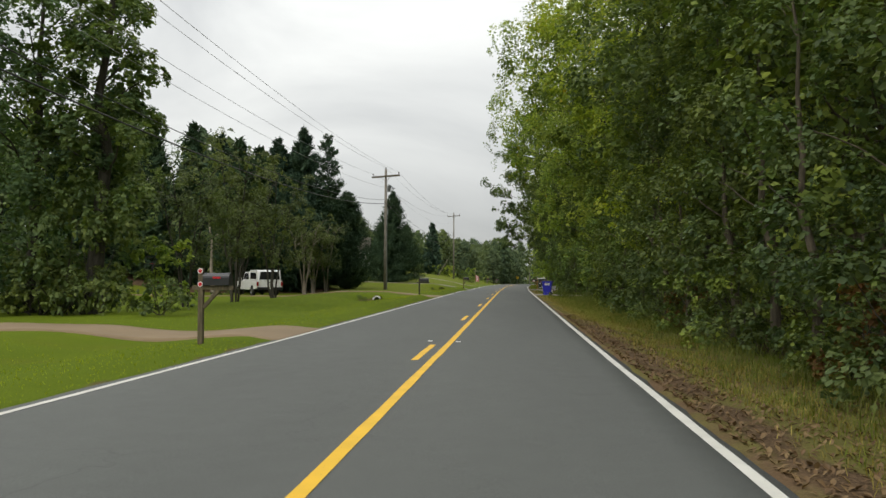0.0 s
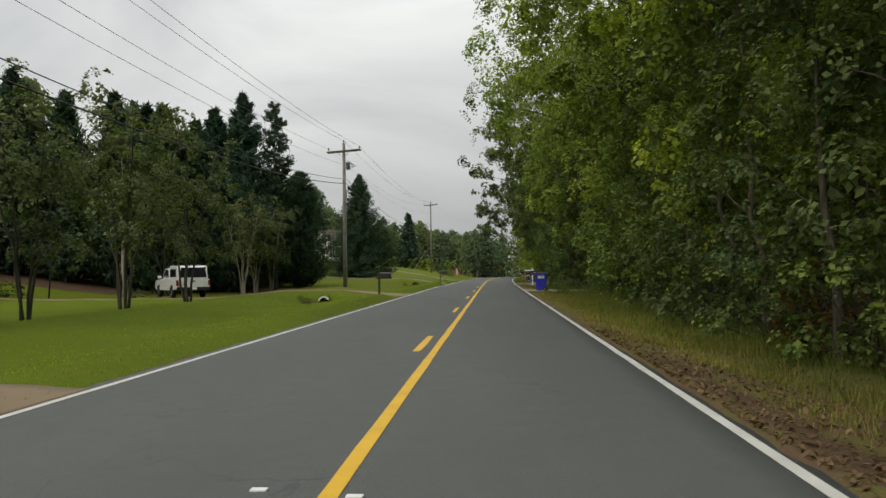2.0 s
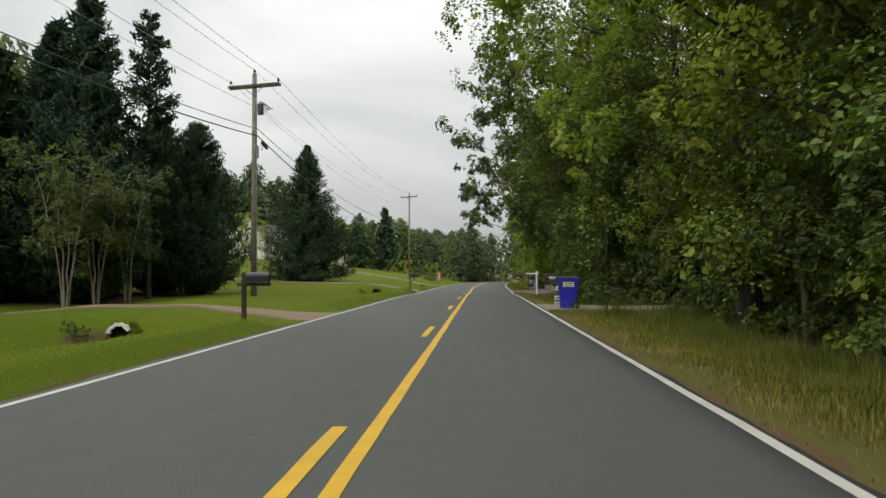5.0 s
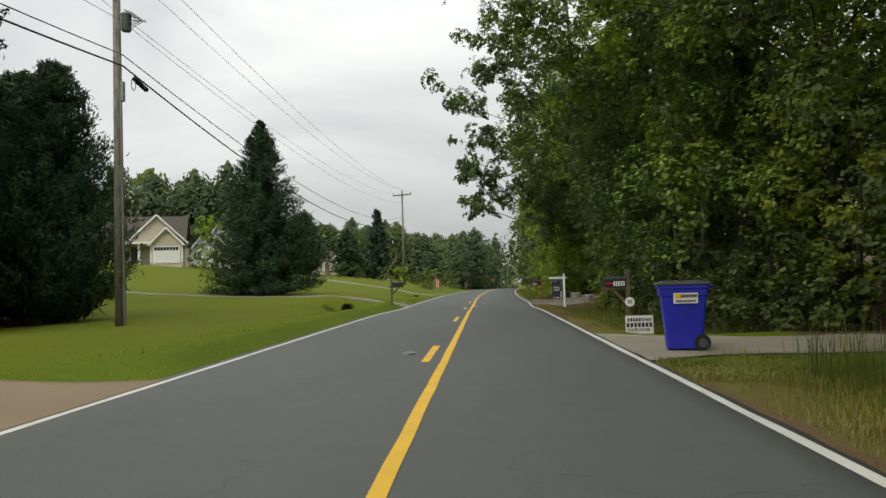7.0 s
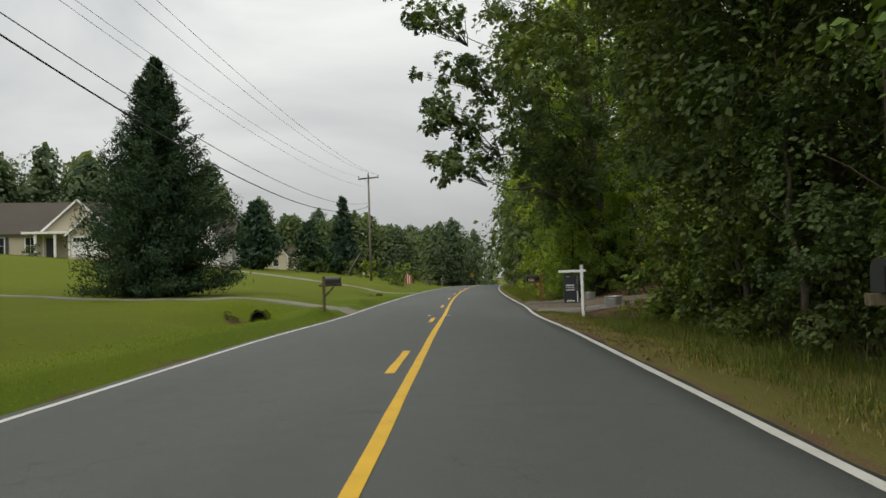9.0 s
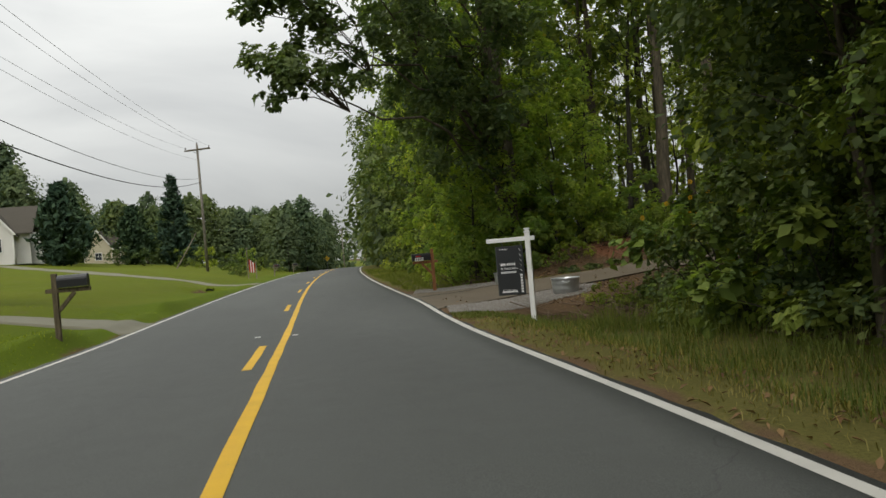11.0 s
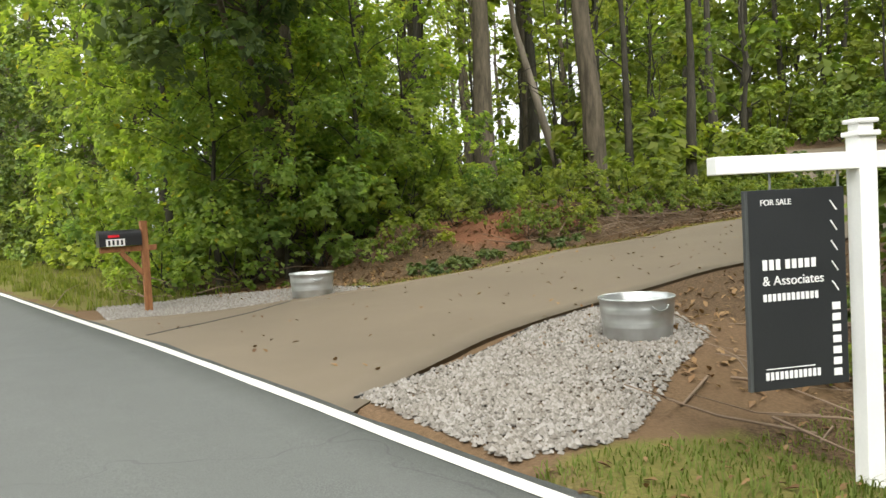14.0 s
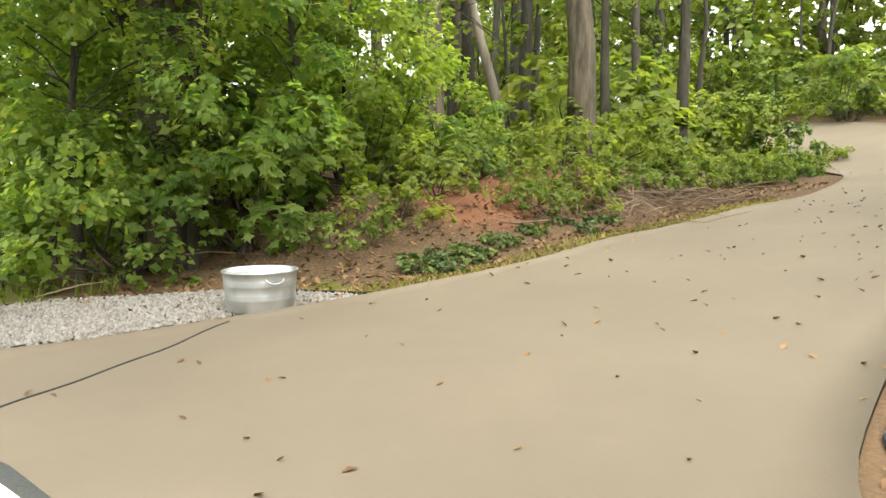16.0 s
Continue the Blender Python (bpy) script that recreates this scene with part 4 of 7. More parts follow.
far_kinds = [far_tree(s, h, r, lo, 1500, 0.46, M[mt], M["dark_bark"], pt)
             for s, h, r, lo, mt, pt in ((21, 12.0, 3.6, 0.3, "leaf_dull", 0.0), (22, 14.0, 3.8, 0.5, "leaf_pine", 0.3), (23, 11.0, 3.9, 0.2, "leaf_dull", 0.1))]
sky_kinds = [far_tree(s, h, r, lo, 1150, 0.60, M[mt], M["dark_bark"], pt)
             for s, h, r, lo, mt, pt in ((24, 12.5, 4.2, 0.3, "leaf_dull", 0.0), (25, 14.0, 4.0, 0.5, "leaf_pine", 0.12), (26, 11.5, 4.6, 0.2, "leaf_pine", 0.0))]
bush_kinds = [bush(s, h, r, 11, 8, 13, lf * 1.35, M[mt], M["dark_bark"])
              for s, h, r, lf, mt in ((31, 2.6, 1.3, 0.13, "leaf"), (32, 2.0, 1.2, 0.11, "leaf_dull"), (33, 3.2, 1.4, 0.14, "leaf_bright"), (34, 2.2, 1.2, 0.12, "leaf"))]
fine_bush = [bush(s, h, r, 12, 9, 15, lf * 1.05, M[mt], M["dark_bark"]) for s, h, r, lf, mt in ((131, 2.6, 1.3, 0.115, "leaf"), (132, 2.1, 1.25, 0.10, "leaf_dull"), (133, 3.0, 1.4, 0.12, "leaf"))]
dull_bush = bush(133, 3.0, 1.4, 12, 9, 15, 0.126, M["leaf_dull"], M["dark_bark"])
fresh_bush = [bush(s, h, r, 12, 9, 15, lf, M["leaf_fresh"], M["dark_bark"]) for s, h, r, lf in ((134, 2.6, 1.3, 0.118), (135, 2.2, 1.25, 0.11))]
broad_bush = bush(35, 2.4, 1.2, 10, 8, 11, 0.20, M["leaf_fresh"], M["dark_bark"], lobed_mesh)
EDGE_LABELS = ("tall leafy hardwood at the edge of roadside woods", "dense green hardwood with foliage down to the brush")
k = 0


def wood_edge(y0, y1, near, gap, sizes=(0.95, 1.12)):
    """A row of full trees along the road, leaving out the driveways."""
    global k
    y = y0
    while y < y1:
        if not (59.8 < y < 70.5):
            kind = edge_kinds[(1, 4, 4, 0)[k % 4]] if y < 34 else edge_kinds[(k * 3 + k // 4) % 5] if y < 60 else near_kinds[k % 2] if y < 100 else fresh_kinds[k % 2]
            x = float(bend(y)) + near + rngp.uniform(-0.5, 0.6)
            plant("tree", EDGE_LABELS[k % 2], "tree", *kind, stand(x, y, rngp.uniform(-35, 35), rngp.uniform(*sizes), rngp.uniform(0.95, 1.12)), "roadside woods")
            k += 1
        y += rngp.uniform(*gap)


wood_edge(3.5, 58, 10.1, (3.7, 4.7))
big_kinds = [broad_tree(s, h, r, lo, 64, 13, 37, 0.15, M[mt], M["dark_bark"], 0.26, front_only=True, squash=1.1, narrow=0.3, bough_r=(1.0, 1.9), limbs=22, heart=10, core=1.8) for s, h, r, lo, mt in ((7, 21.5, 6.6, 5.0, "leaf_bright"), (8, 20.0, 6.4, 4.6, "leaf"), (10, 19.5, 6.2, 4.6, "leaf_dull"))]
for x, y, kd, sz in ((9.0, 24.0, 2, 0.92), (8.9, 33.0, 0, 0.96), (8.8, 42.0, 1, 1.02), (8.4, 50.0, 0, 1.12), (7.9, 57.0, 0, 1.08), (8.3, 74.5, 1, 1.15), (9.4, 71.2, 0, 0.9), (8.4, 83.0, 2, 1.05)):
    plant("tree", "tall spreading hardwood leaning out over the verge", "tree", *big_kinds[kd], stand(x, y, rngp.uniform(-35, 35), sz), "roadside woods")
fill_kinds = [broad_tree(s, h, 2.1, 0.4, 30, 11, 26, 0.108, M[mt], M["bark"], 0.09, front_only=True, limbs=10, bough_r=(0.55, 1.0), heart=4) for s, h, mt in ((97, 8.5, "leaf_bright"), (98, 7.0, "leaf"), (99, 10.0, "leaf_dull"))]
for q in range(15):
    y = 5.0 + 3.75 * q
    plant("tree", "young hardwood filling the edge of the woods", "tree", *fill_kinds[2 if q < 8 else (2, 1, 2)[q % 3]], stand(7.15 + 0.3 * math.sin(q * 1.7) + (1.1 if y > 44 else 0.0), y, rngp.uniform(-30, 30), rngp.uniform(0.85, 1.1)), "roadside woods")
for x, y, kd, sz in ((6.9, 73.0, 2, 0.75), (8.3, 72.4, 1, 1.3), (6.9, 76.4, 2, 0.8), (6.8, 79.6, 2, 0.75), (7.0, 83.0, 1, 0.85), (7.2, 86.2, 2, 0.8)):
    plant("tree", "young hardwood filling the edge of the woods", "tree", *fill_kinds[kd], stand(x, y, rngp.uniform(-30, 30), sz), "roadside woods")
wood_edge(71.5, 89, 9.4, (3.4, 4.2))
wood_edge(109.5, 122, 8.8, (3.2, 4.2))
for x, y, kd, sz in ((8.8, 78.4, 1, 0.95), (8.9, 86.4, 3, 0.95), (9.9, 89.8, 4, 0.9), (11.0, 91.6, 1, 0.75)):
    plant("tree", EDGE_LABELS[kd % 2], "tree", *near_kinds[kd % 2], stand(x, y, rngp.uniform(-30, 30), sz), "roadside woods")


def back_row(ys, x, spread_x, kinds, size, group="roadside woods"):
    global k
    for y in ys:
        if 60 < y < 67.5 and x < 18:
            continue
        plant("tree", "tall woodland tree behind the roadside edge", "tree", *kinds[k % 3], stand(float(bend(y)) + x + rngp.uniform(-spread_x, spread_x), y + rngp.uniform(-1, 1), turned(), size * rngp.uniform(0.92, 1.08)), group)
        k += 1


back_row(np.arange(2, 88, 5.2), 15.0, 1.2, back_kinds, 1.0)
back_row(np.arange(48, 88, 5.0), 20.5, 1.5, far_kinds, 1.35)
back_row(np.arange(124, 150, 4.4), 8.8, 0.6, [edge_kinds[1], edge_kinds[4], edge_kinds[3]], 0.95)
back_row(np.arange(150, 215, 3.6), 8.6, 0.8, far_kinds, 1.3)
back_row(np.arange(112, 150, 7), 14.0, 1.2, back_kinds, 1.0)


def brush_row(y0, y1, x, gap, kinds, sizes, label="leafy green brush at the edge of woods"):
    global k
    y = y0
    while y < y1:
        if not 60.8 < y < 69.4:
            plant("shrub", label, "shrub", *kinds[k % len(kinds)], stand(float(bend(y)) + x + rngp.uniform(-0.35, 0.45), y, turned(), rngp.uniform(*sizes)), "roadside brush", crown_name="leaves")
            k += 1
        y += rngp.uniform(*gap)


brush_row(6, 45, 7.2, (1.6, 2.3), [dull_bush, fine_bush[1], fine_bush[0]], (0.8, 1.15))
brush_row(45, 60, 8.4, (1.6, 2.3), fine_bush, (0.8, 1.1))
brush_row(60, 91, 7.5, (1.5, 2.2), [dull_bush, fine_bush[1]], (0.8, 1.2))
brush_row(105.5, 118, 6.9, (1.6, 2.4), fresh_bush, (0.9, 1.3))
brush_row(118, 150, 6.9, (1.6, 2.4), bush_kinds, (0.9, 1.3))
for x, y, b, sz in ((9.0, 60.4, 1, 1.0), (9.2, 58.6, 3, 1.3), (10.3, 59.0, 0, 1.5), (7.5, 70.4, 1, 1.3), (9.2, 70.6, 1, 1.6), (11.0, 70.0, 3, 1.5), (13.5, 69.2, 1, 1.5), (8.7, 94.0, 0, 0.95), (9.4, 93.5, 2, 0.9), (8.9, 92.8, 0, 1.0), (10.2, 94.3, 1, 1.0), (8.2, 93.3, 1, 0.8), (12, 59.8, 1, 1.5), (15, 59.2, 0, 1.5), (17, 68.5, 0, 1.6)):
    plant("shrub", "leafy green brush beside the concrete driveway", "shrub", *(fine_bush + [bush_kinds[3]])[b], stand(x, y, turned(), sz), "roadside brush", crown_name="leaves")
# a maple that has begun to yellow, and rusty brush
maple = broad_tree(6, 9.0, 3.0, 2.2, 26, 11, 26, 0.16, leaf_paint("yellowing_leaves", (0.12, 0.18, 0.034), (0.23, 0.29, 0.054), (0.40, 0.435, 0.08), (0.46, 0.27, 0.03), 0.985), M["bark"], 0.12, bough_r=(0.7, 1.2))
plant("tree", "small maple with yellowing leaves at the wood's edge", "tree", *maple, stand(9.7, 70.6, 40, 0.75))
plant("tree", "small maple with yellowing leaves at the wood's edge", "tree", *maple, stand(8.9, 36.5, 140, 0.8))
rusty = bush(36, 1.6, 0.8, 9, 8, 14, 0.11, M["rust_leaf"], M["dark_bark"])
for x, y, sz in ((7.0, 14.4, 1.1), (7.2, 28.5, 1.2), (7.4, 30.2, 0.8)):
    plant("shrub", "small shrub with rusty autumn leaves", "shrub", *rusty, stand(x, y, turned(), sz), "roadside brush", crown_name="leaves")


# the great oak whose boughs reach over the road
def oak():
    rng = np.random.default_rng(9)
    trunk = []
    base = np.array([7.6, 105.6, at_land(7.6, 105.6) - 0.3])
    t = np.linspace(0, 1, 10)[:, None]
    spine = base + np.array([-0.8, -0.6, 21.0]) * t + np.c_[rng.normal(0, 0.12, (10, 2)) * np.sin(np.pi * t), np.zeros(10)]
    trunk.append(tube_arrays(spine, 0.40 * (1 - 0.85 * t[:, 0]) + 0.1 * (1 - t[:, 0]) ** 6, 12))
    boughs = [((-0.3, 96.6, 11.4), 1.3), ((0.1, 96.2, 7.6), 1.1), ((0.4, 96.0, 5.3), 0.9), ((1.3, 97.2, 6.5), 1.1), ((0.9, 98.2, 9.4), 1.4), ((1.6, 97.4, 13.4), 1.6), ((1.2, 99.4, 16.0), 1.7), ((2.6, 98.6, 18.2), 1.8), ((3.2, 100.6, 20.2), 2.0),
              ((3.4, 99.4, 12.2), 1.9), ((3.0, 98.4, 9.0), 1.5), ((3.4, 100.4, 7.4), 1.5), ((4.6, 102.0, 5.9), 1.4), ((4.4, 103.0, 15.0), 2.2), ((5.6, 101.6, 17.8), 2.2), ((6.0, 104.0, 21.4), 2.2), ((5.0, 101.0, 10.6), 2.0), ((4.4, 103.6, 9.0), 1.8),
              ((4.6, 105.4, 12.4), 2.1), ((3.8, 106.4, 17.2), 2.1), ((7.6, 103.0, 13.4), 2.0), ((8.4, 104.0, 18.0), 2.2), ((5.2, 106.6, 6.6), 1.7), ((9.6, 106.6, 15.0), 2.2), ((4.2, 108.0, 11.0), 2.0), ((7.0, 101.6, 8.0), 1.5), ((6.2, 103.4, 4.6), 1.4), ((5.6, 103.2, 7.2), 1.6), ((6.8, 102.6, 10.4), 1.8), ((6.4, 103.0, 6.0), 1.3), ((5.0, 104.6, 5.0), 1.4)]
    C, R = [], []
    for end, r in boughs:
        end = np.array(end)
        f = np.clip((end[2] - 0.30 * np.hypot(end[0] - 7.2, end[1] - 105.2) - base[2]) / 21.0, 0.14, 0.92)
        a = np.array([np.interp(f, t[:, 0], spine[:, q]) for q in range(3)])
        trunk.append(limb(rng, a, end, 0.06 * (1.15 - f), 0.010, 7, 9, 0.1))
        for q in range(13):
            c = end + rng.normal(0, 0.48, 3) * r * np.array([1, 1, 0.75])
            trunk.append(limb(rng, end * 0.8 + a * 0.2, c, 0.022, 0.006, 5, 5))
            C.append(c)
            R.append(rng.uniform(0.34, 0.66) * r ** 0.6)
    P, N, L = domed(rng, np.array(C), np.array(R), 8, 15, 0.17, 4, None, 2.3)
    return wood_mesh("trunk", trunk, M["bark"]), leaf_mesh("crown", P, N, L, M["leaf_lawn"], 0.6, seed=9)


plant("tree", "great oak with long boughs reaching over the road", "tree", *oak(), Matrix())

# ---- open woods on the slope behind the wide driveway ----
slope_kinds = [broad_tree(s, h, r, lo, 18, 7, 8, 0.30, M[mt], M[b], tr, bough_r=(0.8, 1.5), limbs=10, heart=0)
               for s, h, r, lo, mt, b, tr in ((71, 22.0, 3.6, 9.5, "leaf_under", "bark", 0.225), (72, 20.0, 3.2, 8.0, "leaf_bright", "dark_bark", 0.19), (73, 23.0, 3.4, 11.0, "leaf_under", "bark", 0.23))]
thin_kinds = [broad_tree(s, h, r, lo, 14, 6, 11, 0.19, M["leaf_under"], M["dark_bark"], tr, bough_r=(0.45, 0.95), limbs=10, heart=0)
              for s, h, r, lo, tr in ((81, 9.0, 2.4, 2.2, 0.06), (82, 12.0, 2.6, 3.5, 0.08), (83, 7.0, 2.2, 1.4, 0.05))]
under_kinds = [bush(s, h, r, 10, 7, 10, 0.17, M["leaf_under"], M["dark_bark"]) for s, h, r in ((91, 1.6, 1.4), (92, 1.1, 1.5), (93, 2.2, 1.3))]
ivy_kinds = [bush(s, 1.1, 1.5, 8, 6, 8, 0.30, M["leaf_dull"], M["dark_bark"]) for s in (94, 194)]
SLOPE = "woods on the slope"


def slope_tree(x, y, kd, size=1.0, lean=0.0, label="tall straight woodland tree on the leafy slope"):
    plant("tree", label, "tree", *slope_kinds[kd], pose(x, y, at_land(x, y), lean, lean * 0.6, x * 77) @ Matrix.Diagonal((size, size, size, 1)), SLOPE)


for x, y, kd, sz, ln in ((15.3, 104.6, 0, 0.95, -3), (18.6, 110.2, 1, 0.95, 0), (14.4, 107.6, 0, 1.0, 1), (18.2, 104.0, 1, 0.62, 1), (19.3, 111.2, 0, 0.95, 1), (20.6, 109.6, 1, 0.6, -3), (35.9, 117.1, 1, 1.0, 0), (14.0, 110.5, 1, 0.7, 4), (15.6, 112.0, 1, 0.8, -2), (30.0, 111.5, 1, 0.9, 1), (13.2, 111.5, 2, 0.7, 3)):
    slope_tree(x, y, kd, sz, ln)
co, f = tube_arrays(np.array([(18.2, 108.2, at_land(18.2, 108.2) - 0.1), (17.5, 108.6, 3.6), (16.9, 109.0, 6.4), (16.6, 109.2, 9.5)]), np.array([0.15, 0.12, 0.08, 0.05]), 8)
tagged(new("dead_tree", arrays_mesh("dead_tree", co, f, [M["pale_bark"]], smooth=True)), "leaning dead trunk with pale peeling bark", "tree")
spots = []
while len(spots) < 46:
    x, y = rngp.uniform(10.5, 75), rngp.uniform(82, 160)
    on_drive = 93.0 < y < 104 and x < 26 or (x > 20 and abs((y - 100) - 1.35 * (x - 24)) < 7 and x < 42)
    if on_drive or (x < 22 and y < 95) or (x < 16 and y > 104 and y < 112) or any((x - a) ** 2 + (y - b) ** 2 < 16 for a, b in spots):
        continue
    spots.append((x, y))
    slope_tree(x, y, len(spots) % 3, rngp.uniform(0.85, 1.1), rngp.uniform(-1.5, 1.5))
count = 0
while count < 62:
    x, y = rngp.uniform(11.5, 50), rngp.uniform(84, 135)
    if 92.5 < y < 104 and x < 28 or (x > 20 and abs((y - 100) - 1.35 * (x - 24)) < 6 and x < 42) or (x < 17 and y < 104):
        continue
    plant("sapling", "slender sapling with sparse yellow-green leaves", "tree", *thin_kinds[count % 3], stand(x, y, turned(), rngp.uniform(0.8, 1.2)), SLOPE)
    count += 1
count = 0
while count < 82:
    x, y = rngp.uniform(10.5, 46), rngp.uniform(86, 130)
    if 93 < y < 102.9 + 0.05 * x and x < 24 or (x > 19 and abs((y - 100) - 1.35 * (x - 24)) < 5 and x < 42) or (x < 18 and y < 95):
        continue
    plant("shrub", "low yellow-green undergrowth on the forest floor", "shrub", *under_kinds[count % 3], stand(x, y, turned(), rngp.uniform(0.8, 1.5)), "undergrowth", crown_name="leaves")
    count += 1
for q in range(34):
    x, y = 19 + 27 * ((q * 0.618) % 1), 107 + 24 * ((q * 0.377) % 1)
    if not (x > 20 and abs((y - 100) - 1.35 * (x - 24)) < 5 and x < 42):
        plant("shrub", "tall yellow-green undergrowth between the trunks", "shrub", *under_kinds[q % 3], stand(x, y, turned(), rngp.uniform(1.4, 2.1)), "undergrowth", crown_name="leaves")
veil_kinds = [broad_tree(s, h, 3.6, 1.0, 18, 7, 9, 0.38, M["leaf_under"], M["dark_bark"], 0.14, bough_r=(0.8, 1.5), limbs=6, heart=2) for s, h in ((84, 12.0), (85, 15.0))]
for q in range(26):
    a = rngp.uniform(-0.2, 1.15)
    d = rngp.uniform(46, 70)
    x, y = 2 + d * math.cos(a), 96 + d * math.sin(a)
    plant("tree", "leafy yellow-green tree deep in the woods", "tree", *veil_kinds[q % 2], stand(x, y, turned(), rngp.uniform(0.9, 1.25)), SLOPE)
for q in range(12):
    a = 0.12 + 0.055 * q
    plant("tree", "leafy yellow-green tree deep in the woods", "tree", *veil_kinds[q % 2], stand(2 + 57 * math.cos(a), 96 + 57 * math.sin(a), turned(), 1.45 + 0.1 * (q % 3)), SLOPE)
for x, y, sz in ((38, 115, 1.2), (44, 122, 1.3), (36, 121, 1.2), (48, 126, 1.3), (42, 112, 1.2), (50, 118, 1.3), (34.5, 113, 1.1), (40, 119, 1.3), (46, 115, 1.3), (37, 126, 1.3), (39, 102.5, 1.1), (45, 100, 1.2), (51, 107, 1.3), (47, 110, 1.2)):
    plant("tree", "leafy yellow-green tree deep in the woods", "tree", *veil_kinds[int(x) % 2], stand(x, y, turned(), sz), SLOPE)
for x, y, sz in ((9.0, 103.2, 0.45), (10.2, 103.6, 0.5), (11.4, 103.9, 0.5), (12.6, 103.2, 0.45), (13.8, 104.0, 0.6), (8.2, 103.4, 0.4), (15.4, 103.0, 0.45), (16.6, 103.6, 0.6), (18.4, 103.2, 0.6), (19.6, 103.4, 0.6), (12.0, 104.6, 0.6), (14.6, 105.4, 0.8), (10.8, 104.6, 0.6), (17.4, 105.0, 0.8), (19.8, 105.6, 0.9), (21.4, 104.2, 0.7), (23, 106, 0.9), (16, 106.4, 0.8), (13, 106.4, 0.7), (18.6, 106.8, 0.9), (21, 107.6, 1.0)):
    plant("shrub", "low ivy and seedlings on the clay bank", "shrub", *under_kinds[int(x * 10) % 3], stand(x, y, turned(), sz), "undergrowth", crown_name="leaves")
for q in range(26):
    x = 11.2 + 0.5 * q + rngp.uniform(-0.3, 0.3)
    plant("shrub", "low ivy and seedlings on the clay bank", "shrub", *under_kinds[q % 3], stand(x, 102.55 + 0.35 * (x > 13) + rngp.uniform(-0.25, 0.7) - 0.045 * max(0, x - 14), turned(), rngp.uniform(0.26, 0.46)), "undergrowth", crown_name="leaves")
for q in range(15):
    x = 8.5 + 0.26 * ((q * 9) % 15)
    plant("shrub", "low ivy and seedlings on the clay bank", "shrub", *ivy_kinds[q % 2], stand(x, 102.1 - 0.06 * (x - 8.5) + 0.75 * ((q * 0.618) % 1), turned(), 0.10 + 0.14 * ((q * 0.377) % 1)), "undergrowth", crown_name="leaves")
for x, y, kd, sz in ((20.6, 102.6, 0, 0.55), (21.4, 104.0, 3, 0.75), (22.2, 105.4, 0, 0.85), (22.8, 106.8, 1, 0.9), (20.2, 103.8, 2, 0.6), (23.4, 108.6, 0, 1.0), (21.2, 106.2, 2, 0.9), (32.6, 101.6, 0, 0.9), (34.2, 104.2, 2, 1.0), (33.4, 107.6, 0, 1.1), (30.6, 99.4, 1, 0.8), (28.4, 97.6, 2, 0.9), (26, 96.4, 0, 0.9), (33.8, 111, 2, 1.2), (29, 118.5, 0, 1.3), (26.5, 119, 2, 1.3), (31.5, 119.5, 1, 1.3)):
    plant("shrub", "leafy shrub at the bend of the driveway", "shrub", *bush_kinds[kd], stand(x, y, turned(), sz), "driveway shrubs", crown_name="leaves")
for q in range(9):
    slope_tree(18 + 22 * ((q * 0.618) % 1), 116 + 3.6 * q, q % 3, rngp.uniform(0.9, 1.05))
for q in range(15):
    plant("shrub", "low weeds among dead branches beside the sale sign", "shrub", *under_kinds[q % 3], stand(6.6 + 3.0 * ((q * 0.618) % 1), 91.2 + 3.4 * ((q * 0.377) % 1), turned(), rngp.uniform(0.16, 0.34)), "undergrowth", crown_name="leaves")
# shrubs round the mouth of the driveway
for x, y, kd, sz in ((7.8, 104.5, 4, 0.95), (8.7, 104.7, 4, 0.85), (9.6, 104.6, 5, 0.7), (8.2, 105.6, 6, 1.2), (10.4, 105.2, 5, 0.9), (6.6, 105.4, 6, 1.0), (11.6, 104.8, 5, 0.7), (12.6, 105.6, 6, 0.8), (9.4, 106.6, 5, 1.4), (5.6, 106.4, 6, 0.9), (10.8, 107.0, 4, 1.2), (12.2, 107.6, 5, 1.4),
                    (7.9, 91.0, 0, 1.2), (8.8, 92.2, 3, 1.0), (9.8, 91.4, 0, 1.1), (10.8, 93.0, 0, 1.2), (7.4, 89.6, 5, 1.1), (9.4, 90.0, 0, 1.5), (8.2, 88.4, 6, 1.2), (7.3, 87.4, 0, 1.1), (12.2, 92.6, 2, 1.3), (13.6, 93.6, 0, 1.2), (15.2, 93.2, 4, 1.3), (17.0, 94.0, 2, 1.2), (11.4, 90.6, 0, 1.5), (13.8, 91.0, 2, 1.6), (16.4, 91.0, 0, 1.6), (19.0, 92.6, 2, 1.5), (22, 93.6, 0, 1.4),
                    (20.8, 103.4, 0, 0.8), (22.2, 104.6, 2, 0.8)):
    plant("shrub", "leafy green shrub beside the wide driveway", "shrub", *(bush_kinds + [broad_bush] + fresh_bush)[kd], stand(x, y, turned(), sz), "driveway shrubs", crown_name="leaves")
wood_small = [broad_tree(s, 9.5, 2.8, 0.8, 36, 10, n, lf, M[mt], M["dark_bark"], 0.10, bough_r=(0.6, 1.1)) for s, mt, n, lf in ((95, "leaf_fresh", 22, 0.145), (96, "leaf_fresh", 22, 0.145), (95, "leaf_bright", 13, 0.19))]
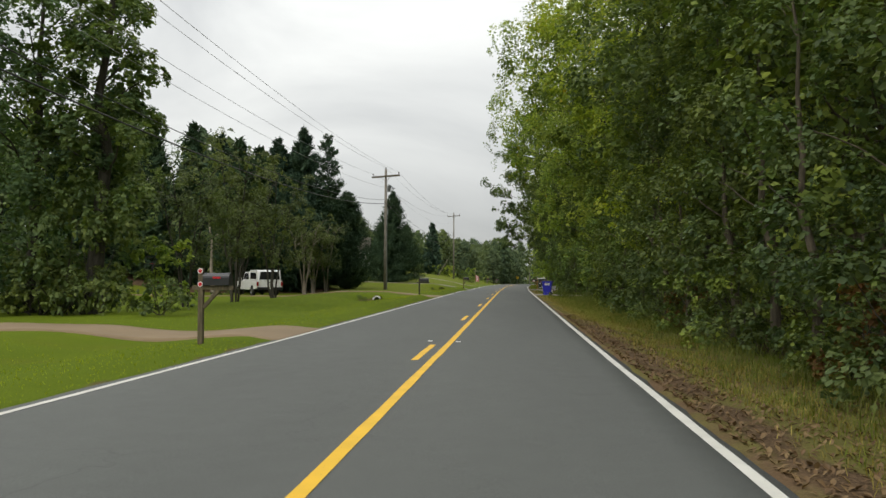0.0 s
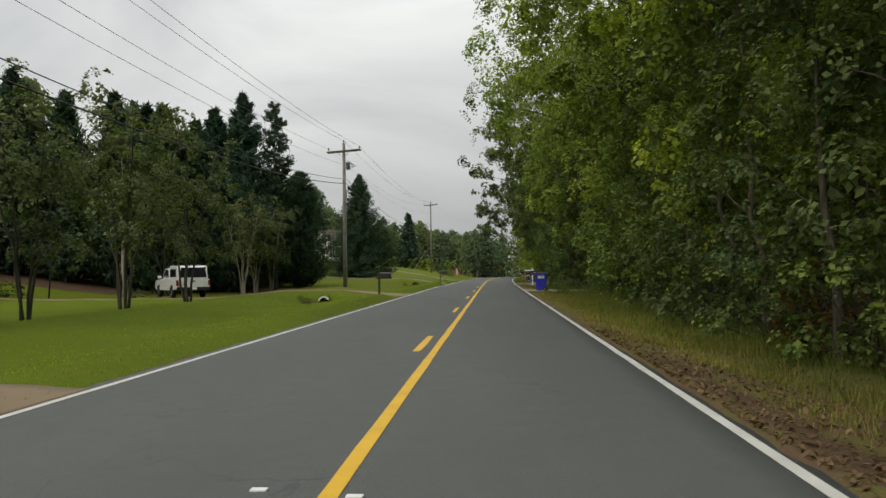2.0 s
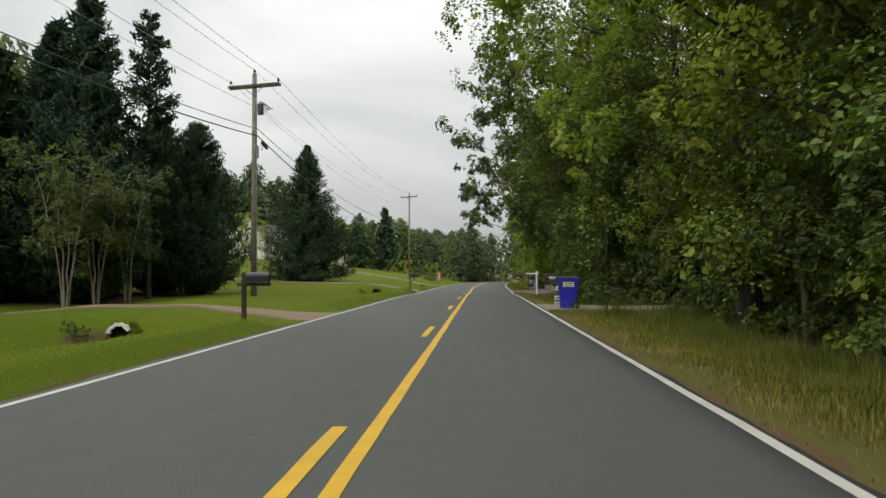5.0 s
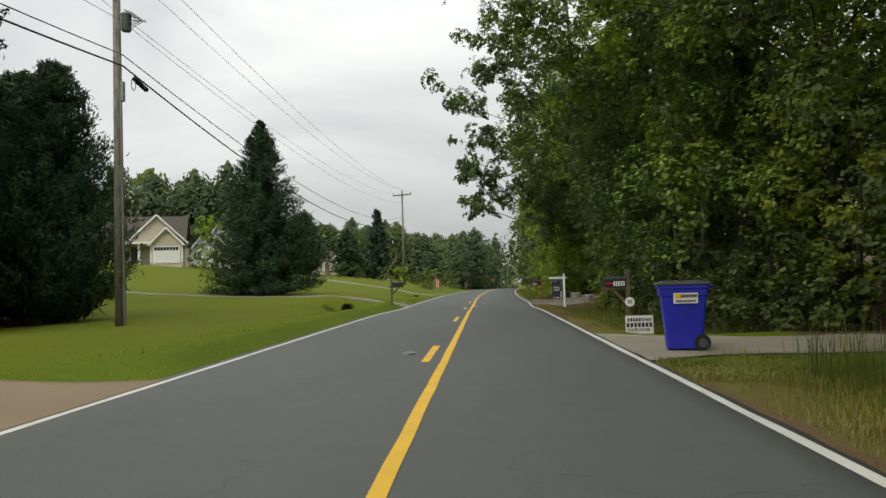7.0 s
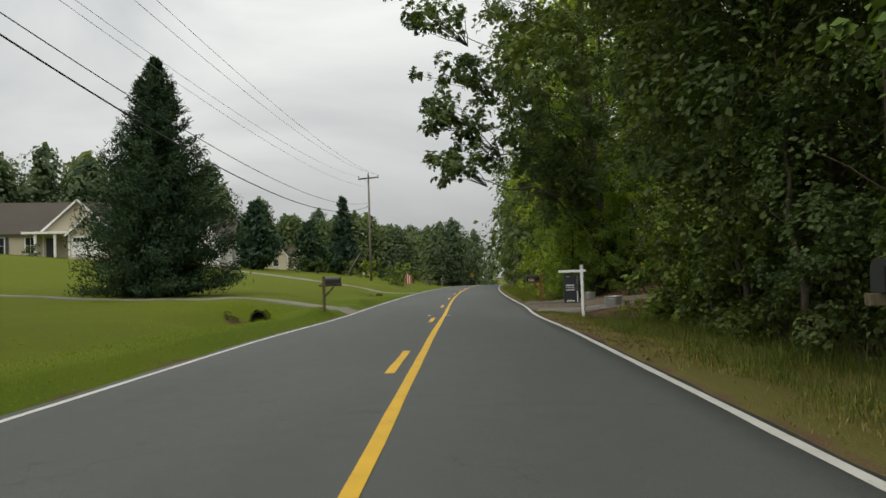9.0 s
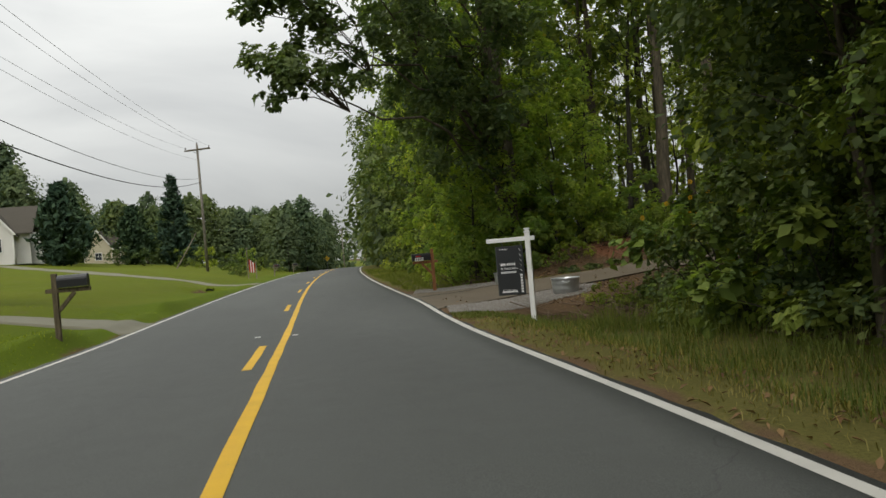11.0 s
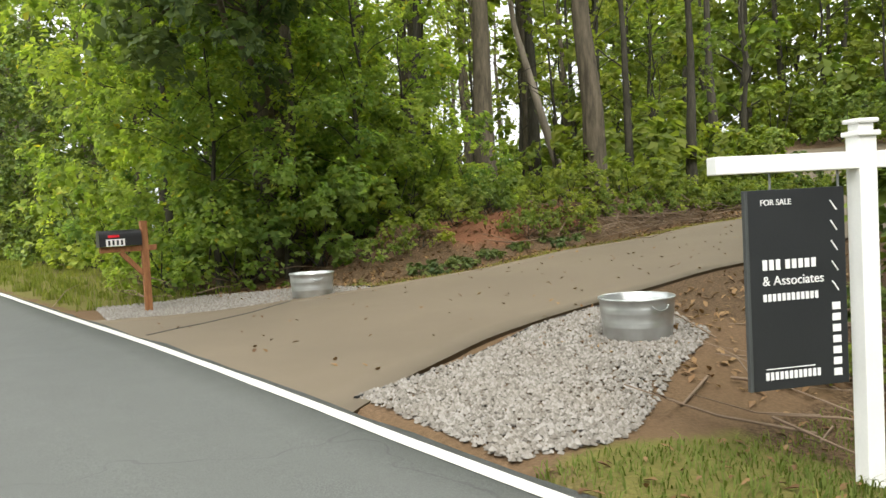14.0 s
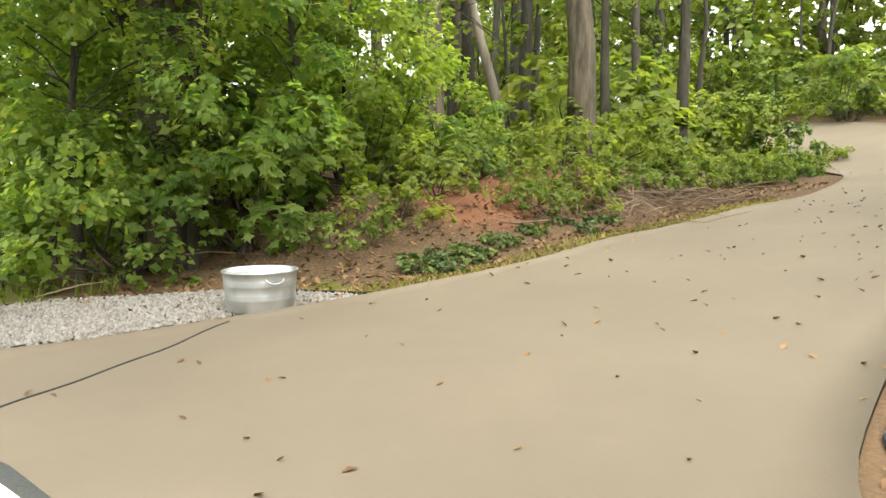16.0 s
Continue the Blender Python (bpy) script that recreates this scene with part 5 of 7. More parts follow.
for x, y, kd, sz in ((8.0, 107.6, 0, 0.95), (7.3, 104.95, 0, 0.62), (8.9, 104.9, 0, 0.66), (6.2, 105.5, 1, 0.6), (10.2, 105.6, 0, 0.5), (9.0, 109.0, 1, 0.9), (6.8, 109.5, 1, 1.0), (11.0, 92.4, 2, 0.9), (14.0, 91.4, 2, 1.0), (18, 90.6, 2, 1.1), (9.6, 88.8, 2, 1.0)):
    plant("tree", "small bushy hardwood beside the wide driveway", "tree", *wood_small[kd], stand(x, y, turned(), sz), "driveway shrubs")

# ---- the dark conifers and small trees on the left-hand lawn ----
near_cedar = conifer(42, 9.0, 3.7, 0.1, 520, 128, 0.23, M["needle"], M["dark_bark"], 0.6, 0.24, 0.12, 0.62)
lone_cedar = conifer(41, 11.4, 4.2, 0.1, 640, 116, 0.25, M["needle"], M["dark_bark"], 0.86, 0.22, 0.12, 0.62, 0.9)
plant("conifer", "dense dark-green conifer with low boughs beside a pole", "tree", *near_cedar, stand(-14.95, 79.3, 70, 0.86, 1.2), "lawn conifers")
cedar_kinds = [conifer(s, h, r, lo, 220, 19, 0.9, M["needle"], M["dark_bark"], bl) for s, h, r, lo, bl in ((41, 11.4, 3.9, 0.1, 0.80), (42, 9.0, 3.7, 0.1, 0.6), (43, 13.0, 3.0, 0.2, 0.7))]
fine_cedars = [conifer(s, h, r, lo, 340, 74, 0.36, M["needle"], M["dark_bark"], bl, 0.24, 0.2, 0.72) for s, h, r, lo, bl in ((41, 11.4, 3.9, 0.1, 0.80), (42, 9.0, 3.7, 0.1, 0.6), (43, 13.0, 3.0, 0.2, 0.7))]
myrtle_kinds = [multi_stem(s, h, r, n, 160, 0.115, M["leaf_myrtle"], M[b]) for s, h, r, n, b in ((51, 7.6, 2.9, 5, "dark_bark"), (52, 7.4, 2.7, 5, "pale_bark"), (53, 6.6, 2.4, 4, "dark_bark"))]
big = broad_tree(61, 19.0, 1.9, 0.2, 58, 13, 31, 0.17, M["leaf_lawn"], M["dark_bark"], 0.26, bough_r=(0.7, 1.15), narrow=0.1, limbs=20, heart=8)
plant("tree", "large dark leafy tree with ivy up its trunk on the lawn", "tree", *big, stand(-14.2, 29.9, 30))
sweeping = broad_tree(63, 15.5, 3.5, 0.3, 66, 13, 28, 0.19, M["leaf_lawn"], M["dark_bark"], 0.26, bough_r=(0.95, 1.6), narrow=0.35, limbs=24, heart=6)
plant("tree", "dark broad tree with low sweeping boughs on the lawn", "tree", *sweeping, stand(-16.9, 30.4, 110))
plant("shrub", "small dark twiggy shrub beside the large tree", "shrub", *bush_kinds[1], stand(-10.6, 27.6, 20, 0.8), crown_name="leaves")
for x, y, sz in ((-15.7, 29.0, 1.1), (-14.0, 28.8, 0.9), (-17.2, 29.8, 1.2), (-16.4, 31.0, 1.3)):
    plant("shrub", "dark low foliage round the foot of the large tree", "shrub", *bush_kinds[1], stand(x, y, turned(), sz), "lawn shrubs", crown_name="leaves")
for x, y, sz, tl in ((-13.5, 28.7, 1.15, 2.0), (-14.9, 28.9, 1.1, 2.3)):
    plant("shrub", "ivy and dark low boughs climbing the large tree", "shrub", *dull_bush, stand(x, y, turned(), sz, tl * 0.75), "lawn shrubs", crown_name="leaves")
plant("shrub", "bright leafy sapling under the large tree", "shrub", *bush_kinds[2], stand(-12.35, 31.5, 20, 0.95, 1.15), crown_name="leaves")
plant("conifer", "large dense dark-green conifer alone on the lawn", "tree", *lone_cedar, stand(-14.05, 104.0, 150, 1.0))
for x, y, kd, sz, tl in ((-18.5, 83.0, 1, 1.05, 1.05), (-20.0, 78.0, 2, 1.0, 1.0), (-25.6, 168.2, 1, 0.95, 1.0), (-17.3, 187.6, 2, 0.9, 1.0), (-23.0, 190, 1, 0.85, 1.0),
                         (-17.2, 71.5, 2, 1.06, 1.04), (-22.0, 72.5, 2, 0.95, 0.95), (-41.0, 74.0, 2, 1.1, 1.0), (-46.0, 70.0, 0, 1.1, 1.1), (-24, 80, 0, 1.1, 1.1), (-19.4, 72.4, 2, 0.98, 1.0), (-24.4, 74.5, 2, 0.98, 1.0), (-18.6, 74.0, 2, 0.98, 1.02), (-20.8, 75.5, 2, 1.08, 1.0)):
    plant("conifer", "dense dark-green conifer with upswept sprays", "tree", *(fine_cedars if y < 84 and x > -21 else cedar_kinds)[kd], stand(x, y, turned(), sz, tl), "lawn conifers")
wall_cedars = [conifer(s, h, r, lo, 240, 38, 0.52, M["needle"], M["dark_bark"], bl, 0.24, 0.2, 0.72) for s, h, r, lo, bl in ((45, 12.6, 3.4, 0.1, 0.74), (46, 13.6, 3.0, 0.2, 0.7))]
for x, y, kd, sz in ((-22.6, 70.0, 1, 0.98), (-26.4, 75.6, 0, 1.15), (-29.6, 77.0, 1, 1.15), (-33.4, 76.4, 0, 1.2), (-37.6, 75.8, 1, 1.2)):
    plant("conifer", "dark conifer in a close row behind the pickup", "tree", *wall_cedars[kd], stand(x, y, turned(), sz), "lawn conifers")
bent = conifer(44, 15.0, 1.7, 6.5, 90, 60, 0.34, M["needle"], M["dark_bark"], 0.5)
plant("conifer", "tall thin conifer with a bare lower trunk", "tree", *bent, stand(-15.9, 75.2, 0, 0.96))
for x, y, kd, sz in ((-14.75, 46.8, 0, 1.22), (-14.3, 52.7, 2, 1.2), (-14.5, 39.1, 2, 1.05), (-15.03, 70.86, 1, 0.82), (-15.8, 69.45, 1, 0.85), (-16.0, 67.3, 1, 0.9), (-21.5, 67.5, 0, 1.15)):
    plant("crape_myrtle", "vase-shaped crape myrtle with several bare stems", "tree", *myrtle_kinds[kd], stand(x, y, turned(), sz, 1.06), "lawn crape myrtles")
slender = broad_tree(62, 10.5, 1.7, 4.4, 18, 9, 14, 0.17, M["leaf_dull"], M["pale_bark"], 0.13, limbs=9, bough_r=(0.5, 0.9))
plant("tree", "slender pale-barked tree standing in a small bed", "tree", *slender, stand(-22.2, 62.87))
plant("shrub", "low dark shrub round the foot of the pale tree", "shrub", *bush_kinds[1], stand(-21.3, 62.2, 40, 0.62, 0.55), "lawn shrubs", crown_name="leaves")
plant("shrub", "round dark shrub beside the concrete path", "shrub", *bush_kinds[1], stand(-29.2, 61.6, 140, 0.85, 0.62), "lawn shrubs", crown_name="leaves")
lawn_far = [far_tree(s, h, r, lo, 2600, 0.36, M[mt], M["dark_bark"], pt) for s, h, r, lo, mt, pt in ((21, 12.0, 4.0, 0.2, "leaf_dull", 0.0), (22, 13.5, 4.2, 0.3, "leaf_pine", 0.2), (23, 11.0, 4.2, 0.2, "leaf_dull", 0.0))]
plant("tree", "tall high-crowned tree behind the board fence", "tree", *back_kinds[1], stand(-43, 86, 30, 0.9), "woods behind the lawn")
plant("tree", "tall high-crowned tree behind the board fence", "tree", *back_kinds[0], stand(-49, 84, 200, 0.85), "woods behind the lawn")
for x, y, sz in ((-27, 79, 1.3), (-38, 78, 1.3), (-44, 60, 1.2), (-52, 66, 1.3), (-26, 88, 1.1), (-34, 90, 1.2), (-55, 84, 1.3), (-62, 72, 1.3), (-40, 50, 1.0), (-50, 46, 1.1), (-62, 52, 1.2), (-70, 60, 1.3),
                (-30, 84, 1.2), (-48, 104, 1.2), (-60, 100, 1.3), (-72, 90, 1.3), (-34, 54, 0.9), (-46, 36, 1.2), (-54, 30, 1.2)):
    plant("tree", "dark leafy tree in the woods behind the lawn", "tree", *lawn_far[k % 3], stand(x, y, turned(), sz), "woods behind the lawn")
    k += 1
plant("tree", "small round leafy tree before the white house", "tree", *wood_small[1], stand(-29.4, 140.0, 0, 0.72))
# shrubs and ornamental trees on the far hill
for x, y, kd, sz in ((-9.0, 172, 0, 0.9), (-7.6, 176, 2, 0.8), (-12.5, 178, 2, 1.0), (-10.6, 184, 1, 1.1), (-6.4, 181, 3, 0.9), (-15.5, 182, 0, 1.1), (-19.5, 178, 1, 1.1), (-6.8, 158.6, 1, 0.6), (-7.4, 160.5, 0, 0.6), (-8.4, 187, 2, 1.1), (-27.5, 150, 0, 0.6), (-43.6, 147.2, 1, 0.7), (-35.2, 150.0, 1, 0.9), (-33.4, 151.0, 1, 1.0), (-22, 176, 1, 1.2), (-4.4, 188, 0, 0.8), (-14, 190, 2, 1.0)):
    plant("shrub", "rounded garden shrub on the grassy hill", "shrub", *bush_kinds[kd], stand(x, y, turned(), sz), "hillside shrubs", crown_name="leaves")
# the wooded skyline
for kx in range(24):
    y = rngp.uniform(222, 292)
    x = rngp.uniform(-120, 46)
    if -6.0 < x - float(bend(y)) < 8.5 or (x > -2 and y < 240 and x < 8) or (-46 < x < -26 and y < 240):
        continue
    plant("tree", "distant leafy tree on the wooded skyline", "tree", *sky_kinds[kx % 3], stand(x, y, turned(), rngp.uniform(0.85, 1.1) + (0.25 if x < -60 else 0.0)), "wooded skyline")
for kx in range(12):
    y = rngp.uniform(166, 205)
    x = rngp.uniform(-110, -42)
    plant("tree", "distant leafy tree on the wooded skyline", "tree", *sky_kinds[kx % 3], stand(x, y, turned(), rngp.uniform(1.0, 1.3)), "wooded skyline")


ridge_kinds = [far_tree(s, h, r, lo, 1150, 0.56, M["leaf_pine"], M["dark_bark"], pt) for s, h, r, lo, pt in ((25, 14.5, 3.9, 0.5, 0.1), (26, 12.5, 4.2, 0.2, 0.0))]
for kx in range(32):
    plant("tree", "dark pine on the ridge behind the cream house", "tree", *ridge_kinds[kx % 2], stand(-28 - 2.1 * kx, 180 + 4 * math.sin(kx * 2.1), turned(), rngp.uniform(0.9, 1.08) * (0.72 + 0.045 * min(kx, 7)), rngp.uniform(0.85, 1.1)), "wooded skyline")
# a close belt of trees behind the houses and round the bend
for kx in range(46):
    x = -88 + kx * 2.1
    y = 232 + 6 * math.sin(kx * 1.9) + 0.06 * (x + 20) ** 2 * 0.1
    if x - float(bend(y)) > -5.5:
        continue
    plant("tree", "leafy tree in the belt behind the hill houses", "tree", *sky_kinds[(kx * 2 + kx // 5) % 3], stand(x, y, turned(), rngp.uniform(0.72, 1.0), rngp.uniform(0.78, 1.1)), "wooded skyline")
for q in range(16):
    y = 196 + q * 3.2
    plant("tree", "leafy tree round the outside of the bend", "tree", *ridge_kinds[q % 2], stand(float(bend(y)) - 7.5 - 2.2 * math.sin(q * 2.3) - 0.12 * q, y, turned(), rngp.uniform(0.58, 0.8)), "wooded skyline")


def far_woods():
    """The continuous belt of woods beyond the bend and the hill, uncountable at that distance."""
    rng = np.random.default_rng(5)
    n = 1500
    x = rng.uniform(-260, 200, n)
    y = rng.uniform(290, 345, n)
    h = rng.uniform(9, 14, n) + 1.5 * np.sin(x * 0.11) + 1.2 * np.sin(x * 0.31 + 1)
    z = land(x, y) + 4.0
    u = rng.random(n)
    C = np.c_[x, y, z + h * u - 4]
    P, N = clumped(rng, C, rng.uniform(1.6, 3.2, n), 18, 1.0)
    return leaf_mesh("far_woods", P, N, 1.45 * rng.uniform(0.6, 1.3, len(P)), M["leaf_pine"], 0.7, seed=5)


tagged(new("far_woods", far_woods()), "distant belt of mixed green woods on the horizon", "woods", kind="stuff")


# ---- utility poles and overhead lines ----
def utility_pole(x, y, top, arm_z, arm=2.6, can=True, label="weathered wooden utility pole with a crossarm", lean=0.0):
    z0 = at_land(x, y)
    root = thing("utility_pole", label, "utility pole", pose(x, y, z0, 0, lean, 0), "utility poles along the road")
    h, az = top - z0, arm_z - z0
    part("pole", rod(bmesh.new(), (0, 0, -0.4), (0, 0, h), 0.165, 0.11, 14), M["pole_wood"], root, smooth=True)
    bm = bmesh.new()
    box(bm, (0, -0.16, az), (arm, 0.10, 0.12), 0.012, pose(0, 0, 0, 0, -4, 0))
    part("crossarm", bm, M["post_wood"], root)
    bm = bmesh.new()
    box(bm, (0, 0.16, az), (arm, 0.10, 0.12), 0.012, pose(0, 0, 0, 0, -4, 0))
    part("crossarm", bm, M["post_wood"], root)
    for s in (-1, 1):
        part("brace", rod(bmesh.new(), (s * 0.55, -0.2, az - 0.05 + s * 0.04), (0, -0.15, az - 0.5), 0.018, seg=6), M["steel"], root)
    for px, pz in ((-arm / 2 + 0.1, az + 0.02), (arm / 2 - 0.1, az + 0.14), (0.0, h - 0.04)):
        part("insulator", lathe(bmesh.new(), [(0.02, 0), (0.02, 0.05), (0.06, 0.06), (0.07, 0.10), (0.035, 0.12), (0.06, 0.14), (0.06, 0.18), (0.03, 0.21), (0.001, 0.215)], 10, Matrix.Translation((px, 0, pz + 0.04))), M["ceramic"], root, smooth=True)
    if can:
        bm = lathe(bmesh.new(), [(0.001, 0), (0.13, 0.01), (0.15, 0.05), (0.15, 0.52), (0.165, 0.54), (0.12, 0.60), (0.001, 0.62)], 16, Matrix.Translation((0.30, 0, az - 1.45)))
        part("transformer", bm, M["steel"], root, "grey cylindrical transformer can", True)
        bm = bmesh.new()
        box(bm, (0.16, 0, az - 3.3), (0.10, 0.16, 0.62), 0.02)
        part("cable_box", bm, M["steel"], root)
        for k in range(5):
            a = (0.22 + 0.05 * k, 0.02 * k, az - 0.75 - 0.05 * k)
            p = [a, (0.5 + 0.1 * k, 0.05, az - 0.85 - 0.08 * k), (0.62 + 0.08 * k, -0.1, az - 1.15), (0.36, 0.0, az - 1.0 - 0.1 * k)]
            co, f = tube_arrays(np.array(p), np.full(4, 0.012), 5)
            o = new("jumper_wire", arrays_mesh("jumper_wire", co, f, [M["cable"]], smooth=True))
            o.parent = root
        part("conduit", rod(bmesh.new(), (0.15, -0.06, 0.0), (0.11, -0.05, az - 3.6), 0.035, seg=8), M["steel"], root, "grey conduit up the pole")
    return root


POLES = ((-10.2, -15.5, 11.2, 10.6), (-10.36, 74.7, 11.25, 10.62), (-10.67, 165.2, 14.3, 13.75))
for (x, y, top, az), can in zip(POLES, (True, True, False)):
    utility_pole(x, y, top, az, can=can)
utility_pole(6.7, 262.0, 7.8, 7.3, 2.4, False, "distant wooden utility pole beside the bend")


def span(name, label, a, b, sag, r, mat, group):
    """A line that hangs between two fixings."""
    t = np.linspace(0, 1, 40)[:, None]
    p = np.asarray(a) * (1 - t) + np.asarray(b) * t
    p[:, 2] -= sag * 4 * (t * (1 - t))[:, 0]
    co, f = tube_arrays(p, np.full(40, r), 6)
    return tagged(new(name, arrays_mesh(name, co, f, [mat], smooth=True)), label, "cable", group)


for (x0, y0, t0, a0), (x1, y1, t1, a1), sg, low in ((POLES[0], POLES[1], 1.0, 0.0), (POLES[1], POLES[2], 0.9, 1.1)):
    for dx, dz, sag in ((-1.2, 0.2, 1.5), (1.2, 0.36, 1.5)):
        span("power_line", "thin grey power line strung between poles", (x0 + dx, y0, a0 + dz), (x1 + dx, y1, a1 + dz), sag * sg, 0.009, M["wire"], "overhead lines")
    span("power_line", "thin grey power line strung between poles", (x0, y0, t0 + 0.18), (x1, y1, t1 + 0.18), 1.5 * sg, 0.009, M["wire"], "overhead lines")
    span("power_line", "thin grey neutral line strung between poles", (x0 + 0.15, y0, a0 - 1.1), (x1 + 0.15, y1, a1 - 1.1), 1.7 * sg, 0.008, M["wire"], "overhead lines")
    span("telephone_cable", "black telephone cable sagging between poles", (x0 + 0.16, y0, a0 - (1.7 if low == 0 else 2.15)), (x1 + 0.16, y1, a1 - 2.15 - 0.8 * low), 2.4 * sg, 0.016, M["cable"], "overhead lines")
    span("telephone_cable", "thick black telephone cable sagging between poles", (x0 + 0.17, y0, a0 - 2.5), (x1 + 0.17, y1, a1 - 2.5 - 0.8 * low), (2.3 if low == 0 else 2.7), 0.026, M["cable"], "overhead lines")
# splice case and its loop on the thick cable
splice = thing("splice_case", "black cable splice case hung on the telephone cable", "cable splice", pose(-10.2, 76.0, 7.86, -9, 0, 0))
part("case", rod(bmesh.new(), (0, -0.45, 0), (0, 0.45, 0), 0.085, seg=12), M["cable"], splice, smooth=True)
p = [(0, -0.5 + 0.16 * math.sin(a), -0.2 + 0.2 * math.cos(a)) for a in np.linspace(0, 2 * math.pi, 16)]
co, f = tube_arrays(np.array(p), np.full(16, 0.014), 6)
o = new("loop", arrays_mesh("loop", co, f, [M["cable"]], smooth=True))
o.parent = splice


# ---- roadside mailboxes ----
def arch(w, h, n=8):
    """The outline of a mailbox's end: straight sides under a round top."""
    r = w / 2
    return [(-r, 0), (r, 0), (r, h - r)] + [(r * math.cos(a), h - r + r * math.sin(a)) for a in (math.pi * k / n for k in range(1, n))] + [(-r, h - r)]


def bars(root, m, spec, mat, name="lettering"):
    """Raised plain bars that stand in for writing: (x, z, wide, high) on a face in x and z."""
    for x, z, w, h in spec:
        bm = bmesh.new()
        box(bm, m @ Vector((x, 0, z)), (w, 0.004, h), 0, m.to_3x3().to_4x4())
        part(name, bm, mat, root)


def mailbox(x, y, label, post_h=1.3, box_z=0.98, side=1, wood="post_wood", length=0.52, reflect=False, number=False, brace=True, flag_side=-1, turn=0.0, plate_at=0.36, flag_at=(0.55, 0.15)):
    """A post with an arm and an arched steel box that points to the road (side: +1 towards +x)."""
    root = thing("mailbox", label, "mailbox", pose(x, y, at_land(x, y), 0, 0, turn), "roadside mailboxes")
    w = M[wood]
    bm = bmesh.new()
    box(bm, (0, 0, post_h / 2 - 0.1), (0.10, 0.10, post_h + 0.2), 0.008)
    part("post", bm, w, root)
    bm = bmesh.new()
    box(bm, (side * 0.24, 0, box_z - 0.05), (0.82, 0.085, 0.085), 0.006)
    part("arm", bm, w, root)
    if brace:
        bm = bmesh.new()
        box(bm, (side * 0.20, 0, box_z - 0.27), (0.46, 0.07, 0.07), 0.005, pose(0, 0, 0, 0, -side * 48, 0))
        part("brace", bm, w, root)
    a = 0.06 if side > 0 else -0.06 - length
    bm = prism(bmesh.new(), arch(0.19, 0.24), length, Matrix.Translation((a, 0, box_z)) @ pose(0, 0, 0, 0, 0, -90) @ Matrix.Identity(4))
    body = part("box", bm, M["black_metal"], root, "black steel mailbox with an arched top")
    end = a + length + 0.004 if side > 0 else a - 0.012
    bm = prism(bmesh.new(), arch(0.20, 0.25), 0.012, Matrix.Translation((end, 0, box_z - 0.004)) @ pose(0, 0, 0, 0, 0, -90))
    part("door", bm, M["black_metal"], body)
    bm = bmesh.new()
    box(bm, (a + length * flag_at[0], flag_side * 0.105, box_z + flag_at[1]), (0.16, 0.006, 0.035), 0.002)
    part("flag", bm, M["red"], body, "red signal flag")
    if reflect:
        for z in (post_h - 0.06, box_z + 0.02):
            part("reflector", rod(bmesh.new(), (0, -0.052, z), (0, -0.064, z), 0.052, seg=18), M["sign_white"], root, "round red reflector with a white rim")
            part("reflector", rod(bmesh.new(), (0, -0.062, z), (0, -0.070, z), 0.036, seg=18), M["red"], root)
    if number:
        bm = bmesh.new()
        box(bm, (a + length * plate_at, -0.101, box_z + 0.055), (0.27, 0.006, 0.105), 0.001)
        pl = part("number_plate", bm, M["sign_white"], body, "white number plate")
        for k in range(4):
            bm = bmesh.new()
            box(bm, (a + length * plate_at - 0.092 + 0.061 * k, -0.1065, box_z + 0.055), (0.030, 0.004, 0.072))
            part("digit_bar", bm, M["ink"], pl)
    return root


mailbox(-4.81, 16.52, "black mailbox on a grey wooden post with red reflectors", 1.50, 1.16, 1, reflect=True)
mailbox(-4.86, 54.45, "black mailbox on a dark post beside a dirt driveway", 1.24, 1.0, 1, "dark_bark", 0.55, brace=False, flag_side=1)
mailbox(-4.32, 94.1, "black mailbox on a wooden post with a diagonal brace", 1.26, 0.98, 1, length=0.54, flag_side=1)
mailbox(4.4, 103.8, "black mailbox with a number plate on a red-brown cedar post", 1.40, 1.04, -1, "cedar_wood", 0.60, number=True, flag_at=(0.32, 0.15))
mb = mailbox(4.20, 70.8, "black mailbox with a number plate on a weathered post", 1.52, 1.14, -1, "post_wood", 0.50, number=True, plate_at=0.68, flag_at=(0.22, 0.06))
part("badge", rod(bmesh.new(), (0.03, -0.055, 0.74), (0.03, -0.075, 0.74), 0.12, seg=8), M["sign_white"], mb, "small white badge sign on the post")
bars(mb, Matrix.Translation((0.03, -0.078, 0)), [(0, 0.77, 0.13, 0.012), (0, 0.74, 0.11, 0.012), (0, 0.71, 0.12, 0.012)], M["ink"])
for x, y, s in ((-4.0, 168.0, 1), (-2.6, 190.0, 1), (8.9, 166.0, -1)):
    mailbox(x + (0 if s > 0 else 0), y, "distant mailbox on a pale wooden post", 1.25, 0.98, s, "pale_bark")


